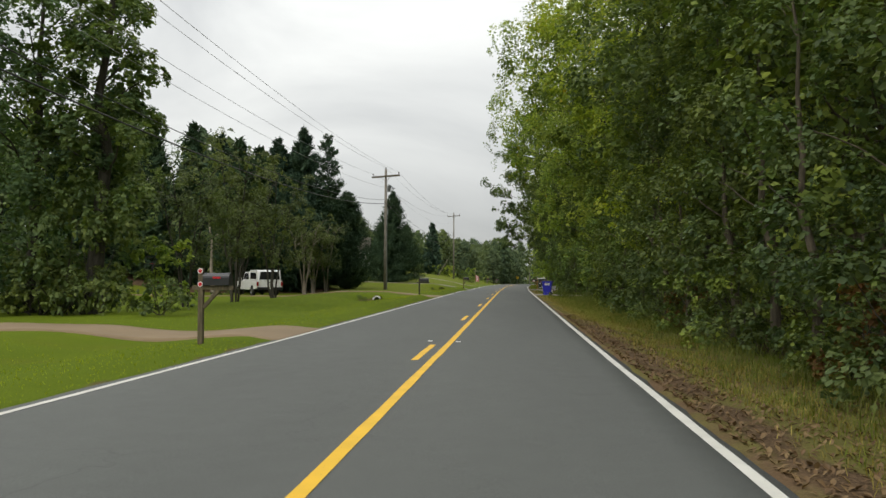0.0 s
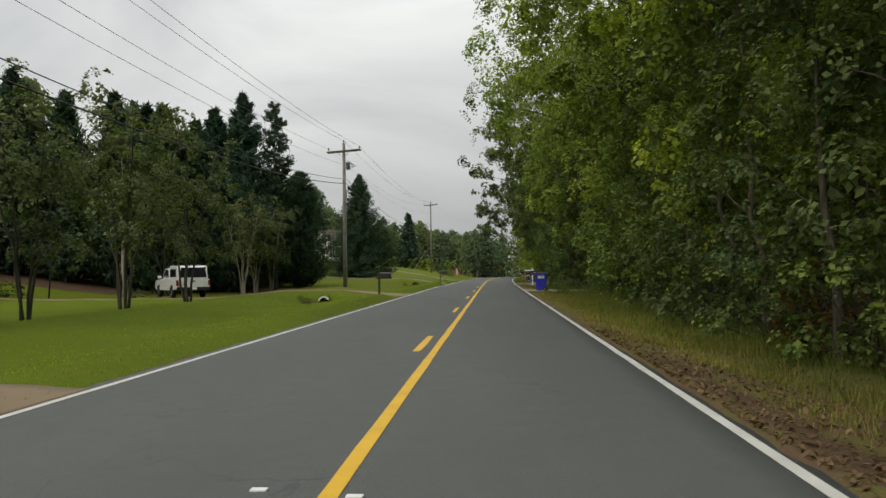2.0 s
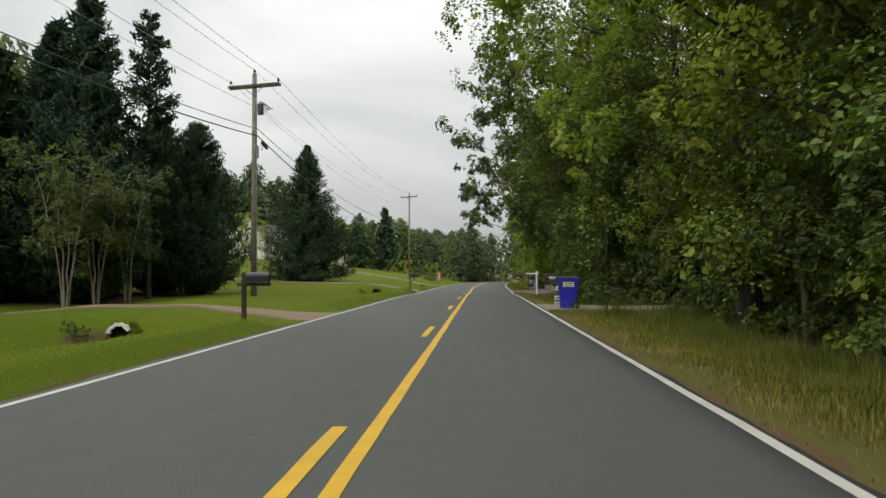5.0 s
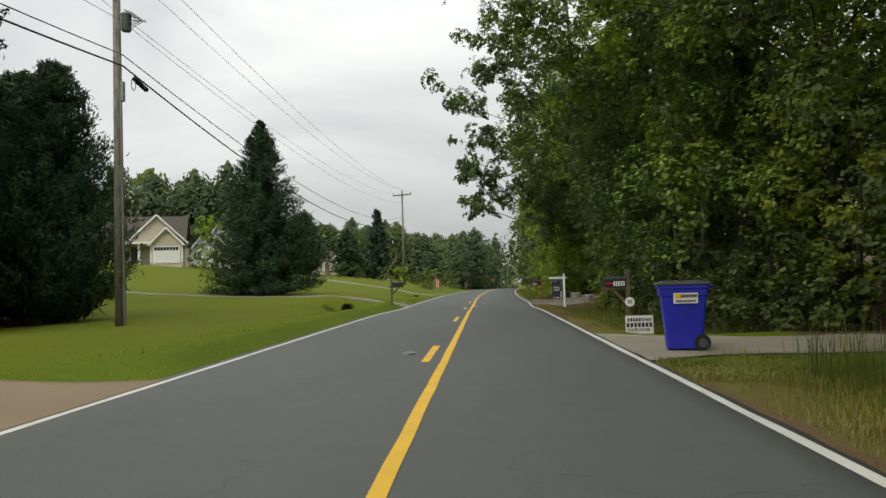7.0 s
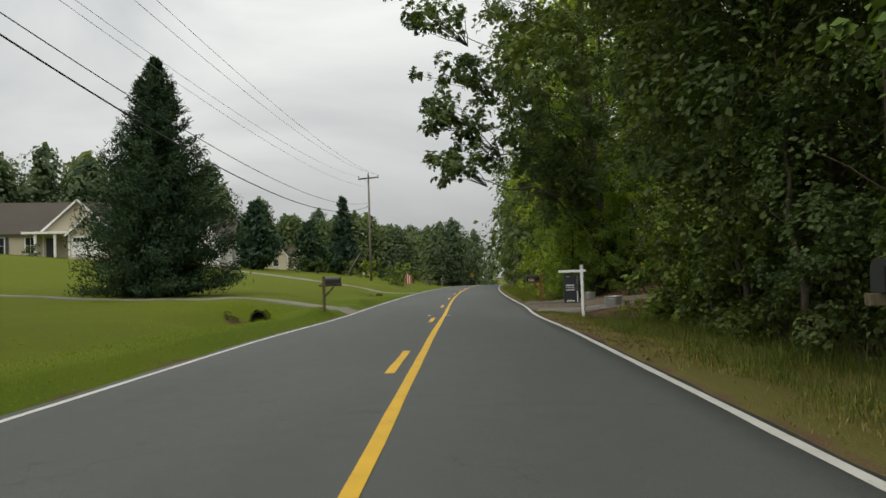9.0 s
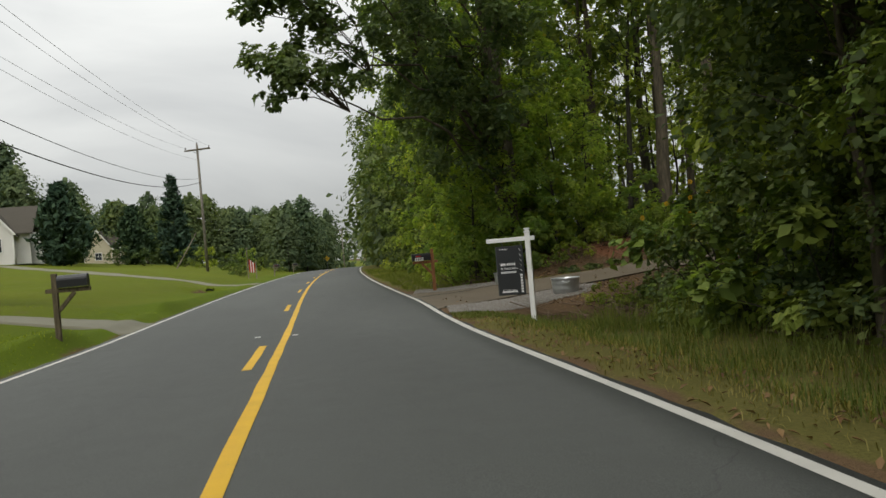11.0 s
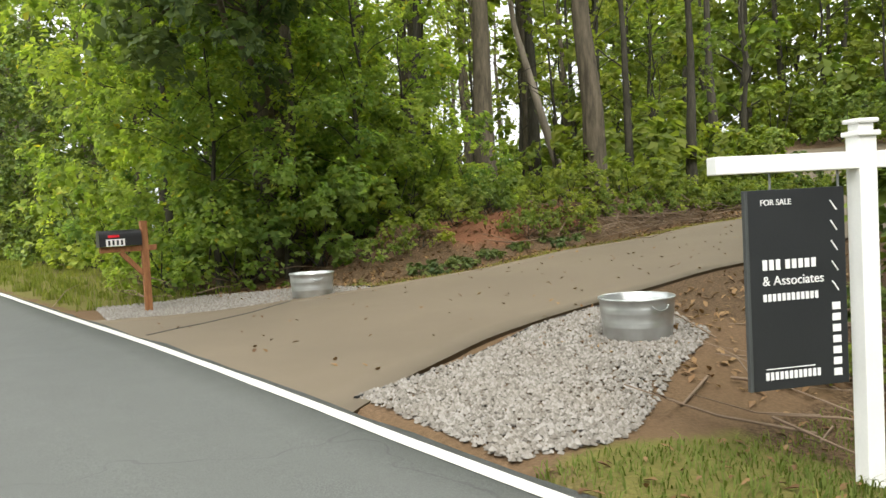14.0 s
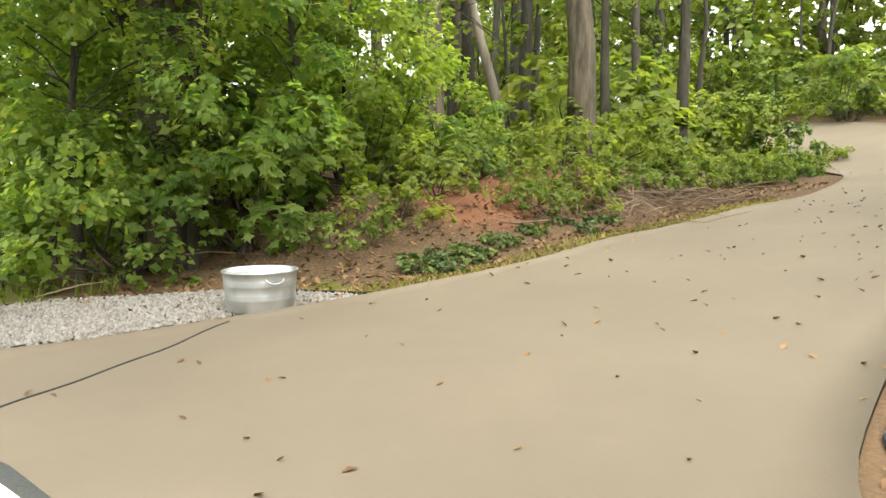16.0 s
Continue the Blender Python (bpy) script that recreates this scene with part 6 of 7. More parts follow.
# ---- wheeled rubbish bin ----
def wheeled_bin(x, y, turn):
    root = thing("wheelie_bin", "blue plastic wheeled rubbish bin with a grey lid", "rubbish bin", pose(x, y, at_land(x, y, 0.02), 0, 0, turn) @ Matrix.Diagonal((0.97, 0.97, 1.05, 1)))
    bm = bmesh.new()
    prof = ((0.04, 0.30, 0.25), (0.30, 0.315, 0.262), (0.86, 0.375, 0.31), (0.87, 0.40, 0.33), (0.98, 0.41, 0.335), (0.985, 0.43, 0.35), (1.03, 0.43, 0.35))
    rings = []
    for z, hx, hy in prof:
        ring = []
        for sx, sy in ((-1, -1), (1, -1), (1, 1), (-1, 1)):
            for k in range(4):
                a = math.atan2(sy, sx) + (k - 1.5) * math.pi / 8
                ring.append(bm.verts.new((sx * (hx - 0.05) + 0.05 * math.cos(a), sy * (hy - 0.05) + 0.05 * math.sin(a), z)))
        rings.append(ring)
    for lo, hi in zip(rings, rings[1:]):
        for k in range(16):
            bm.faces.new((lo[k], lo[(k + 1) % 16], hi[(k + 1) % 16], hi[k]))
    bm.faces.new(rings[0][::-1])
    body = part("body", bm, M["blue_plastic"], root, smooth=False)
    bm = bmesh.new()
    box(bm, (-0.01, 0, 1.055), (0.90, 0.73, 0.05), 0.02)
    box(bm, (-0.03, 0, 1.085), (0.70, 0.55, 0.035), 0.014)
    part("lid", bm, M["dark_plastic"], root, "grey-green lid")
    part("handle", rod(bmesh.new(), (0.49, -0.24, 1.0), (0.49, 0.24, 1.0), 0.018, seg=8), M["blue_plastic"], root)
    for s in (-1, 1):
        wheel = part("wheel", rod(bmesh.new(), (0.27, s * 0.28, 0.13), (0.27, s * 0.33, 0.13), 0.135, seg=22), M["rubber"], root)
        part("hub", rod(bmesh.new(), (0.27, s * 0.33, 0.13), (0.27, s * 0.338, 0.13), 0.07, seg=16), M["dark_plastic"], wheel)
    part("axle", rod(bmesh.new(), (0.27, -0.3, 0.13), (0.27, 0.3, 0.13), 0.014, seg=8), M["steel"], root)
    bm = bmesh.new()
    box(bm, (0.02, -0.332, 0.83), (0.40, 0.006, 0.165), 0.002, pose(0, 0, 0, 6, 0, 0))
    sticker = part("sticker", bm, M["sign_white"], root, "white and yellow sticker with dark lettering")
    m = Matrix.Translation((0.02, -0.337, 0.83)) @ pose(0, 0, 0, 6, 0, 0)
    bars(sticker, m, [(-0.13, 0.035, 0.10, 0.075), (0.05, 0.04, 0.22, 0.012)], M["yellow_ink"])
    bars(sticker, m @ Matrix.Translation((0, -0.003, 0)), [(-0.06 + 0.045 * k, 0.035, 0.03, 0.05) for k in range(6)] + [(-0.15 + 0.033 * k, -0.045, 0.022, 0.032) for k in range(10)], M["ink"])
    return root


wheeled_bin(3.99, 64.4, -8)


# ---- signs ----
def lettering(text, size, m, mat, parent, depth=0.002, weight=0.0):
    cu = bpy.data.curves.new("lettering", "FONT")
    cu.body, cu.size, cu.extrude, cu.align_x, cu.offset = text, size, depth, "LEFT", weight
    tmp = bpy.data.objects.new("lettering", cu)
    scene.collection.objects.link(tmp)
    bpy.context.view_layer.update()
    me = bpy.data.meshes.new_from_object(tmp.evaluated_get(bpy.context.evaluated_depsgraph_get()))
    bpy.data.objects.remove(tmp)
    me.materials.clear()
    me.materials.append(mat)
    o = new("lettering", me)
    o.parent = parent
    o.matrix_basis = m
    return o


def yard_sign(x, y, turn):
    root = thing("campaign_sign", "white corrugated campaign yard sign with black printing on wire legs", "yard sign", pose(x, y, -0.29, 0, 0, turn))
    bm = bmesh.new()
    box(bm, (0, 0, 0.33), (0.66, 0.008, 0.44), 0.001)
    board = part("board", bm, M["sign_white"], root)
    for s in (-0.2, 0.2):
        part("leg", rod(bmesh.new(), (s, 0.006, -0.15), (s, 0.006, 0.4), 0.004, seg=6), M["steel"], root)
    m = Matrix.Translation((0, -0.006, 0))
    bars(board, m, [(-0.255 + 0.066 * k, 0.45, 0.046, 0.075) for k in range(5)], M["ink"])
    bars(board, m, [(0.17, 0.475, 0.24, 0.012), (0.17, 0.450, 0.24, 0.012), (0.17, 0.425, 0.24, 0.012)], M["ink"])
    bars(board, m, [(-0.27 + 0.09 * k, 0.325, 0.066, 0.10) for k in range(7)], M["ink"])
    lettering("STATE HOUSE", 0.084, Matrix.Translation((-0.282, -0.006, 0.18)) @ pose(0, 0, 0, 90, 0, 0), M["maroon_ink"], board, weight=0.003)
    return root


yard_sign(4.36, 70.3, 0)


def sale_sign(x, y, turn):
    """A white vinyl post with an arm, and a black board hung from it."""
    root = thing("sale_sign", "black for-sale board hung from a white vinyl post and arm", "sign", pose(x, y, -0.24, 0, 0, turn))
    bm = bmesh.new()
    box(bm, (0, 0, 0.70), (0.10, 0.10, 1.80), 0.006)
    post = part("post", bm, M["white_vinyl"], root)
    bm = bmesh.new()
    box(bm, (0, 0, 1.605), (0.13, 0.13, 0.025), 0.006)
    box(bm, (0, 0, 1.635), (0.085, 0.085, 0.05), 0.01)
    box(bm, (0, 0, 1.668), (0.12, 0.12, 0.022), 0.008)
    part("cap", bm, M["white_vinyl"], post)
    bm = bmesh.new()
    box(bm, (-0.345, 0, 1.475), (0.97, 0.085, 0.085), 0.006)
    part("arm", bm, M["white_vinyl"], root)
    bm = bmesh.new()
    box(bm, (-0.385, 0, 0.86), (0.54, 0.02, 0.98), 0.003)
    board = part("board", bm, M["sign_black"], root, "black hanging board with white printing")
    bm = bmesh.new()
    box(bm, (-0.66, 0, 0.86), (0.018, 0.026, 0.98), 0.003)
    part("rail", bm, M["dark_plastic"], board)
    for s in (-0.52, -0.14):
        part("hook", rod(bmesh.new(), (s, 0, 1.44), (s, 0, 1.33), 0.006, seg=6), M["steel"], root)
    m = Matrix.Translation((-0.045, -0.0125, 0))
    lettering("FOR SALE", 0.040, m @ Matrix.Translation((-0.54, 0, 1.275)) @ pose(0, 0, 0, 90, 0, 0), M["white_ink"], board)
    bars(board, m, [(-0.525 + 0.036 * k, 0.985, 0.024, 0.05) for k in range(3)] + [(-0.40 + 0.036 * k, 0.985, 0.024, 0.045) for k in range(5)], M["white_ink"])
    lettering("& Associates", 0.066, m @ Matrix.Translation((-0.54, 0, 0.885)) @ pose(0, 0, 0, 90, 0, 0), M["white_ink"], board)
    bars(board, m, [(-0.53 + 0.026 * k, 0.825, 0.017, 0.036) for k in range(12)], M["white_ink"])
    bars(board, m, [(-0.40, 0.475, 0.27, 0.004)] + [(-0.53 + 0.026 * k, 0.44, 0.017, 0.038) for k in range(12)], M["white_ink"])
    bars(board, m, [(-0.135, 0.43 + 0.055 * k, 0.045, 0.036) for k in range(7)], M["white_ink"])
    for k in range(5):
        bars(board, m @ Matrix.Translation((-0.135, 0, 0.86 + 0.1 * k)) @ pose(0, 0, 0, 0, -35, 0), [(0, 0, 0.006, 0.06)], M["white_ink"])
    return root


sale_sign(4.83, 93.18, -24)

root = thing("warning_sign", "yellow diamond warning sign on a steel post at the bend", "road sign", pose(2.5, 226, at_land(2.5, 226), 0, 0, 0))
part("post", rod(bmesh.new(), (0, 0, -0.2), (0, 0, 2.6), 0.03, seg=8), M["steel"], root)
bm = bmesh.new()
box(bm, (0, -0.04, 2.3), (0.75, 0.01, 0.75), 0.003, pose(0, 0, 0, 0, 45, 0))
plate = part("plate", bm, M["sign_yellow"], root)
bm = bmesh.new()
box(bm, (0, -0.048, 2.3), (0.10, 0.006, 0.42), 0.002)
part("arrow", bm, M["ink"], plate)


# a small flag on posts beside the far driveway
root = thing("garden_flag", "small red and white striped flag between two pale posts", "flag", pose(-5.9, 157.2, at_land(-5.9, 157.2), 0, 0, 12))
part("post", rod(bmesh.new(), (0, 0, -0.15), (0, 0, 2.9), 0.05, 0.035, seg=10), M["pale_bark"], root)
part("post", rod(bmesh.new(), (0.75, 0, -0.15), (0.78, 0, 1.6), 0.05, 0.045, seg=10), M["pale_bark"], root)
for q in range(5):
    bm = bmesh.new()
    box(bm, (0.18 + 0.11 * q, 0.03 * math.sin(q * 1.7), 1.15 - 0.05 * q), (0.105, 0.018, 1.25 - 0.08 * q), 0.006)
    part("stripe", bm, M["red" if q % 2 == 0 else "sign_white"], root)
co, f = tube_arrays(np.array([(-14.3, 168.0, at_land(-14.3, 168.0) - 0.1), (-13.0, 168.4, at_land(-13, 168) + 2.2), (-12.0, 168.6, at_land(-12, 168) + 4.0)]), np.array([0.07, 0.06, 0.04]), 8)
tagged(new("leaning_stake", arrays_mesh("leaning_stake", co, f, [M["pale_bark"]], smooth=True)), "pale wooden stake leaning beside a small tree", "stake")


# ---- galvanised tubs and their gravel beds ----
def wash_tub(x, y, group="galvanised tubs beside the driveway"):
    root = thing("wash_tub", "round galvanised steel tub with ribbed bands, half full of soil", "tub", pose(x, y, at_land(x, y, 0.0), 0, 0, x * 40) @ Matrix.Diagonal((0.9, 0.9, 0.9, 1)), group)
    out = [(0.001, 0.0), (0.325, 0.0), (0.335, 0.02), (0.345, 0.12), (0.353, 0.135), (0.347, 0.15), (0.353, 0.165), (0.349, 0.18), (0.358, 0.255), (0.366, 0.27), (0.360, 0.285), (0.366, 0.30), (0.361, 0.315), (0.368, 0.385),
           (0.382, 0.392), (0.384, 0.405), (0.374, 0.412), (0.364, 0.402), (0.352, 0.26), (0.34, 0.12), (0.001, 0.12)]
    part("shell", lathe(bmesh.new(), out, 40), M["galvanised"], root, smooth=True)
    rng = np.random.default_rng(int(x * 100))
    bm = bmesh.new()
    bmesh.ops.create_circle(bm, cap_ends=True, segments=28, radius=0.352, matrix=Matrix.Translation((0, 0, 0.262)))
    part("soil", bm, M["twig"], root, "dry brown soil")
    for s in (-1, 1):
        p = [(s * (0.372 + 0.03 * math.sin(a)), 0.09 * math.cos(a), 0.345 - 0.05 * math.sin(a)) for a in np.linspace(0, math.pi, 9)]
        co, f = tube_arrays(np.array(p), np.full(9, 0.007), 6)
        o = new("handle", arrays_mesh("handle", co, f, [M["galvanised"]], smooth=True))
        o.parent = root
    return root


wash_tub(6.4, 95.98)
wash_tub(6.42, 102.3)


# ---- culvert pipes under the driveways ----
def culvert(x, y, z, r, white, length=2.0, turn=0.0):
    root = thing("culvert_pipe", "rusty corrugated culvert pipe end in a grassy ditch" if white else "dark corrugated culvert pipe end in a grassy ditch", "culvert", pose(x, y, z, -90, 0, turn), "driveway culverts")
    prof = []
    for k in range(31):
        prof.append((r + 0.018 * math.sin(k * math.pi / 2), k * length / 30 * 0.5))
    part("shell", lathe(bmesh.new(), prof, 28), M["corrugated"], root, smooth=True)
    part("inside", lathe(bmesh.new(), [(r - 0.03, 0.0), (r - 0.035, length * 0.5), (0.001, length * 0.5 + 0.01)], 28), M["pipe_shade_and_joint"], root, smooth=True)
    part("rim", lathe(bmesh.new(), [(r - 0.032, 0.0), (r - 0.032, -0.02), (r + 0.02, -0.02), (r + 0.02, 0.05), (r + 0.015, 0.05)], 28), M["corrugated" if white else "pipe_shade_and_joint"], root, smooth=False)
    rng = np.random.default_rng(int(y))
    bank = lathe(bmesh.new(), [(r + 0.018, 0.015), (r + 0.05, 0.02), (r + 0.11, 0.08), (r + 0.12, 0.20), (r + 0.10, 0.45), (r - 0.04, 0.80), (r - 0.2, 1.1)], 40)
    for v in bank.verts:
        q = 0.10 * noise.noise(v.co * 6.0) + 0.03 * noise.noise(v.co * 19.0)
        v.co += Vector((v.co.x, v.co.y, 0)).normalized() * max(q, -0.01 if v.co.z < 0.05 else -0.05)
    soil = part("bank", bank, M["ground"], root, "grassy earth bank over the pipe", smooth=True)
    soil.data.attributes.new("cover", "FLOAT_COLOR", "POINT").data.foreach_set("color", np.tile(np.array([0.12, 0.1, 0.2, 0.0], np.float32), len(soil.data.vertices)))
    if white:
        rng = np.random.default_rng(3)
        arc = [(a, r + 0.03 + 0.05 * rng.random()) for a in np.linspace(0.5, 2.9, 15)]
        outline = [(q * math.cos(a), q * math.sin(a)) for a, q in arc] + [((r - 0.06 * rng.random()) * math.cos(a), (r - 0.06 * rng.random()) * math.sin(a)) for a, q in arc[::-1]]
        part("torn_lip", prism(bmesh.new(), outline, 0.10, pose(0, 0, -0.06, 90, 0, 0)), M["white_siding"], root, "crumpled whitened pipe lip")
    return root


culvert(-7.58, 53.7, -0.21, 0.26, True)
culvert(-6.93, 94.95, -0.15, 0.27, False)
culvert(-6.0, 129.0, at_land(-6.0, 128.3) + 0.14, 0.26, False)


# ---- the pickup on the lawn ----
def pickup(x, y, turn):
    root = thing("pickup_truck", "old white pickup truck with a white camper shell parked on grass", "truck", pose(x, y, at_land(x, y), 0, 0, turn) @ Matrix.Diagonal((1.1, 1.1, 1.1, 1)))
    # x forward along the truck, z up; profiles are pushed across its width
    cross = lambda bm, outline, half, bevel: prism(bm, outline, 2 * half, Matrix.Translation((0, -half, 0)), bevel)
    lower = [(-2.6, 0.52), (-2.62, 1.04), (0.6, 1.06), (1.05, 1.05), (2.35, 0.98), (2.55, 0.88), (2.6, 0.55), (2.25, 0.42), (2.05, 0.42), (1.98, 0.66), (1.72, 0.78), (1.46, 0.66), (1.4, 0.42), (-1.1, 0.42), (-1.17, 0.66), (-1.43, 0.78), (-1.69, 0.66), (-1.76, 0.45)]
    part("body", cross(bmesh.new(), lower, 0.89, 0.03), M["car_white"], root)
    cab = [(-0.55, 1.04), (-0.5, 1.60), (-0.3, 1.66), (0.35, 1.64), (0.5, 1.60), (1.12, 1.05)]
    part("cab", cross(bmesh.new(), cab, 0.80, 0.04), M["car_white"], root)
    shell = [(-2.60, 1.05), (-2.40, 1.70), (-2.28, 1.77), (-0.8, 1.78), (-0.62, 1.70), (-0.58, 1.05)]
    part("camper_shell", cross(bmesh.new(), shell, 0.80, 0.04), M["car_white"], root, "white camper shell over the bed")
    for s in (-1, 1):
        for ol in ([(-2.2, 1.16), (-2.1, 1.58), (-0.85, 1.60), (-0.85, 1.16)], [(-0.42, 1.14), (-0.38, 1.54), (0.0, 1.56), (0.0, 1.12)], [(0.06, 1.12), (0.06, 1.56), (0.38, 1.55), (0.86, 1.14)]):
            bm = prism(bmesh.new(), ol, 0.012, Matrix.Translation((0, s * 0.806 - 0.006, 0)))
            part("side_window", bm, M["car_glass"], root, "dark tinted window")
        bm = bmesh.new()
        box(bm, (-2.60, s * 0.84, 0.84), (0.10, 0.11, 0.30), 0.008)
        part("tail_lamp", bm, M["tail_red"], root, "red tail lamp")
        bm = bmesh.new()
        box(bm, (1.0, s * 0.98, 1.16), (0.10, 0.20, 0.15), 0.02)
        part("wing_mirror", bm, M["car_white"], root)
        for wx in (1.72, -1.43):
            tyre = part("wheel", lathe(bmesh.new(), [(0.20, -0.11), (0.33, -0.11), (0.355, -0.08), (0.36, 0.0), (0.355, 0.08), (0.33, 0.11), (0.20, 0.11)], 28, Matrix.Translation((wx, s * 0.80, 0.36)) @ pose(0, 0, 0, 90, 0, 0)), M["rubber"], root, smooth=True)
            part("rim", lathe(bmesh.new(), [(0.001, -0.10), (0.06, -0.10), (0.10, -0.07), (0.19, -0.08), (0.215, -0.10)], 20, Matrix.Translation((wx, s * 0.80, 0.36)) @ pose(0, 0, 0, 90 * s, 0, 0)), M["chrome"], tyre)
    bm = prism(bmesh.new(), [(-0.72, 1.12), (-0.64, 1.66), (0.64, 1.66), (0.72, 1.12)], 0.012, Matrix.Translation((-2.56, 0, 0)) @ pose(0, 0, 0, 0, 0, 90) @ pose(0, 0, 0, 0, 0, 0))
    rear = part("rear_window", bm, M["car_glass"], root, "dark tinted rear window")
    rear.matrix_basis = pose(-0.02, 0, 0, 0, 0, 0)
    bm = bmesh.new()
    box(bm, (-2.66, 0, 0.52), (0.16, 1.76, 0.18), 0.03)
    part("rear_bumper", bm, M["rubber"], root, "dark grey rear bumper")
    bm = bmesh.new()
    box(bm, (2.62, 0, 0.55), (0.16, 1.74, 0.18), 0.03)
    part("front_bumper", bm, M["chrome"], root)
    bm = bmesh.new()
    box(bm, (-2.632, 0, 0.80), (0.02, 1.36, 0.44), 0.008)
    gate = part("tailgate", bm, M["car_white"], root)
    bm = bmesh.new()
    box(bm, (-2.648, 0, 0.93), (0.016, 0.2, 0.05), 0.004)
    part("handle", bm, M["rubber"], gate)
    bm = bmesh.new()
    box(bm, (-2.746, 0, 0.54), (0.008, 0.31, 0.13), 0.002)
    part("number_plate", bm, M["sign_white"], root)
    bm = prism(bmesh.new(), [(-0.70, 1.12), (-0.62, 1.60), (0.62, 1.60), (0.70, 1.12)], 0.012, pose(0.93, 0, 0.55, 0, 40, 0) @ Matrix.Translation((-0.6, 0, -0.6)) @ pose(0, 0, 0, 0, 0, 90))
    bm.free()
    for s in (-1, 1):
        bm = bmesh.new()
        box(bm, (2.585, s * 0.62, 0.78), (0.05, 0.34, 0.16), 0.02)
        part("headlamp", bm, M["sign_white"], root, "square headlamp")
    bm = bmesh.new()
    box(bm, (2.585, 0, 0.78), (0.04, 0.84, 0.2), 0.01)
    part("grille", bm, M["rubber"], root)
    return root


pickup(-18.4, 62.45, 90 + 35)


# ---- basketball hoop on the lawn ----
def hoop_stand(x, y, turn):
    root = thing("basketball_hoop", "thin dark basketball hoop on a leaning post in the lawn", "basketball hoop", pose(x, y, at_land(x, y), 0, 4, turn))
    part("post", lathe(bmesh.new(), [(0.001, -0.3), (0.055, -0.3), (0.05, 1.5), (0.045, 2.7), (0.001, 2.72)], 12), M["rubber"], root, smooth=True)
    bm = bmesh.new()
    for cx, cz, w, h in ((0, 3.06, 1.15, 0.05), (0, 2.44, 1.15, 0.05), (-0.55, 2.75, 0.05, 0.67), (0.55, 2.75, 0.05, 0.67), (0, 2.62, 0.5, 0.03)):
        box(bm, (cx, -0.34, cz), (w, 0.03, h), 0.006)
    part("backboard", bm, M["rubber"], root, "open backboard frame")
    bm = bmesh.new()
    box(bm, (0, -0.17, 2.6), (0.05, 0.34, 0.06), 0.008)
    part("bracket", bm, M["rubber"], root)
    rim = [(0.23 + 0.012 * math.cos(a), 2.52 + 0.012 * math.sin(a)) for a in np.linspace(0, 2 * math.pi, 9)]
    part("rim", lathe(bmesh.new(), rim, 24, Matrix.Translation((0, -0.62, 0))), M["tail_red"], root, "rusty red rim")
    return root


hoop_stand(-27.6, 63.6, 20)


# ---- houses on the hill ----
def gable_roof(bm, x0, x1, y0, y1, z, rise, over=0.4, thick=0.14, along="x"):
    """Two sloping slabs that meet in a ridge along x or y."""
    if along == "x":
        ym = (y0 + y1) / 2
        for ya in (y0, y1):
            sgn = 1 if ya > ym else -1
            yo = ya + sgn * over
            zo = z - rise * over / abs(ya - ym)
            v = [bm.verts.new(p) for p in ((x0 - over, yo, zo), (x1 + over, yo, zo), (x1 + over, ym, z + rise), (x0 - over, ym, z + rise))]
            w = [bm.verts.new(p.co + Vector((0, 0, thick))) for p in v]
            bm.faces.new(v[::-1] if sgn > 0 else v)
            bm.faces.new(w)
            for k in range(4):
                bm.faces.new((v[k], v[(k + 1) % 4], w[(k + 1) % 4], w[k]))
    else:
        xm = (x0 + x1) / 2
        for xa in (x0, x1):
            sgn = 1 if xa > xm else -1
            xo = xa + sgn * over
            zo = z - rise * over / abs(xa - xm)
            v = [bm.verts.new(p) for p in ((xo, y0 - over, zo), (xo, y1 + over, zo), (xm, y1 + over, z + rise), (xm, y0 - over, z + rise))]
            w = [bm.verts.new(p.co + Vector((0, 0, thick))) for p in v]
            bm.faces.new(v)
            bm.faces.new(w)
            for k in range(4):
                bm.faces.new((v[k], v[(k + 1) % 4], w[(k + 1) % 4], w[k]))
    bmesh.ops.recalc_face_normals(bm, faces=bm.faces[:])
    return bm


def front_wing(root, x0, x1, y0, y1, z, rise, wall, name="gable_wing"):
    """A wing whose gable faces the front (-y), with clapboards, its roof and barge boards."""
    xm = (x0 + x1) / 2
    bm = prism(bmesh.new(), [(x0, -0.6), (x1, -0.6), (x1, z), (xm, z + rise), (x0, z)], y1 - y0, Matrix.Translation((0, y0, 0)))
    body = part("wall", bm, wall, root)
    bm = bmesh.new()
    n = int((z + rise) / 0.19)
    for k in range(n):
        h = k * 0.19
        half = (x1 - x0) / 2 if h < z else (x1 - x0) / 2 * (1 - (h - z + 0.19) / rise)
        if half > 0.2:
            box(bm, (xm, y0 - 0.008, h + 0.085), (2 * half - 0.02, 0.016, 0.17), 0, pose(0, 0, 0, -3, 0, 0))
    part("cladding", bm, wall, body)
    roof = part("roof", gable_roof(bmesh.new(), x0, x1, y0, y1, z, rise, along="y"), M["shingle"], root)
    for s in (-1, 1):
        a = math.degrees(math.atan2(rise, (x1 - x0) / 2))
        ln = math.hypot(rise, (x1 - x0) / 2) + 0.5
        bm = bmesh.new()
        box(bm, (xm + s * (x1 - x0) / 4 + s * 0.16, y0 - 0.42, z + rise / 2 - 0.10), (ln, 0.05, 0.2), 0.004, pose(0, 0, 0, 0, s * a, 0))
        part("barge_board", bm, M["trim_white"], roof)
    for xx in (x0, x1):
        bm = bmesh.new()
        box(bm, (xx, y0 - 0.012, z / 2), (0.16, 0.05, z), 0.004)
        part("corner_board", bm, M["trim_white"], body)
    return body


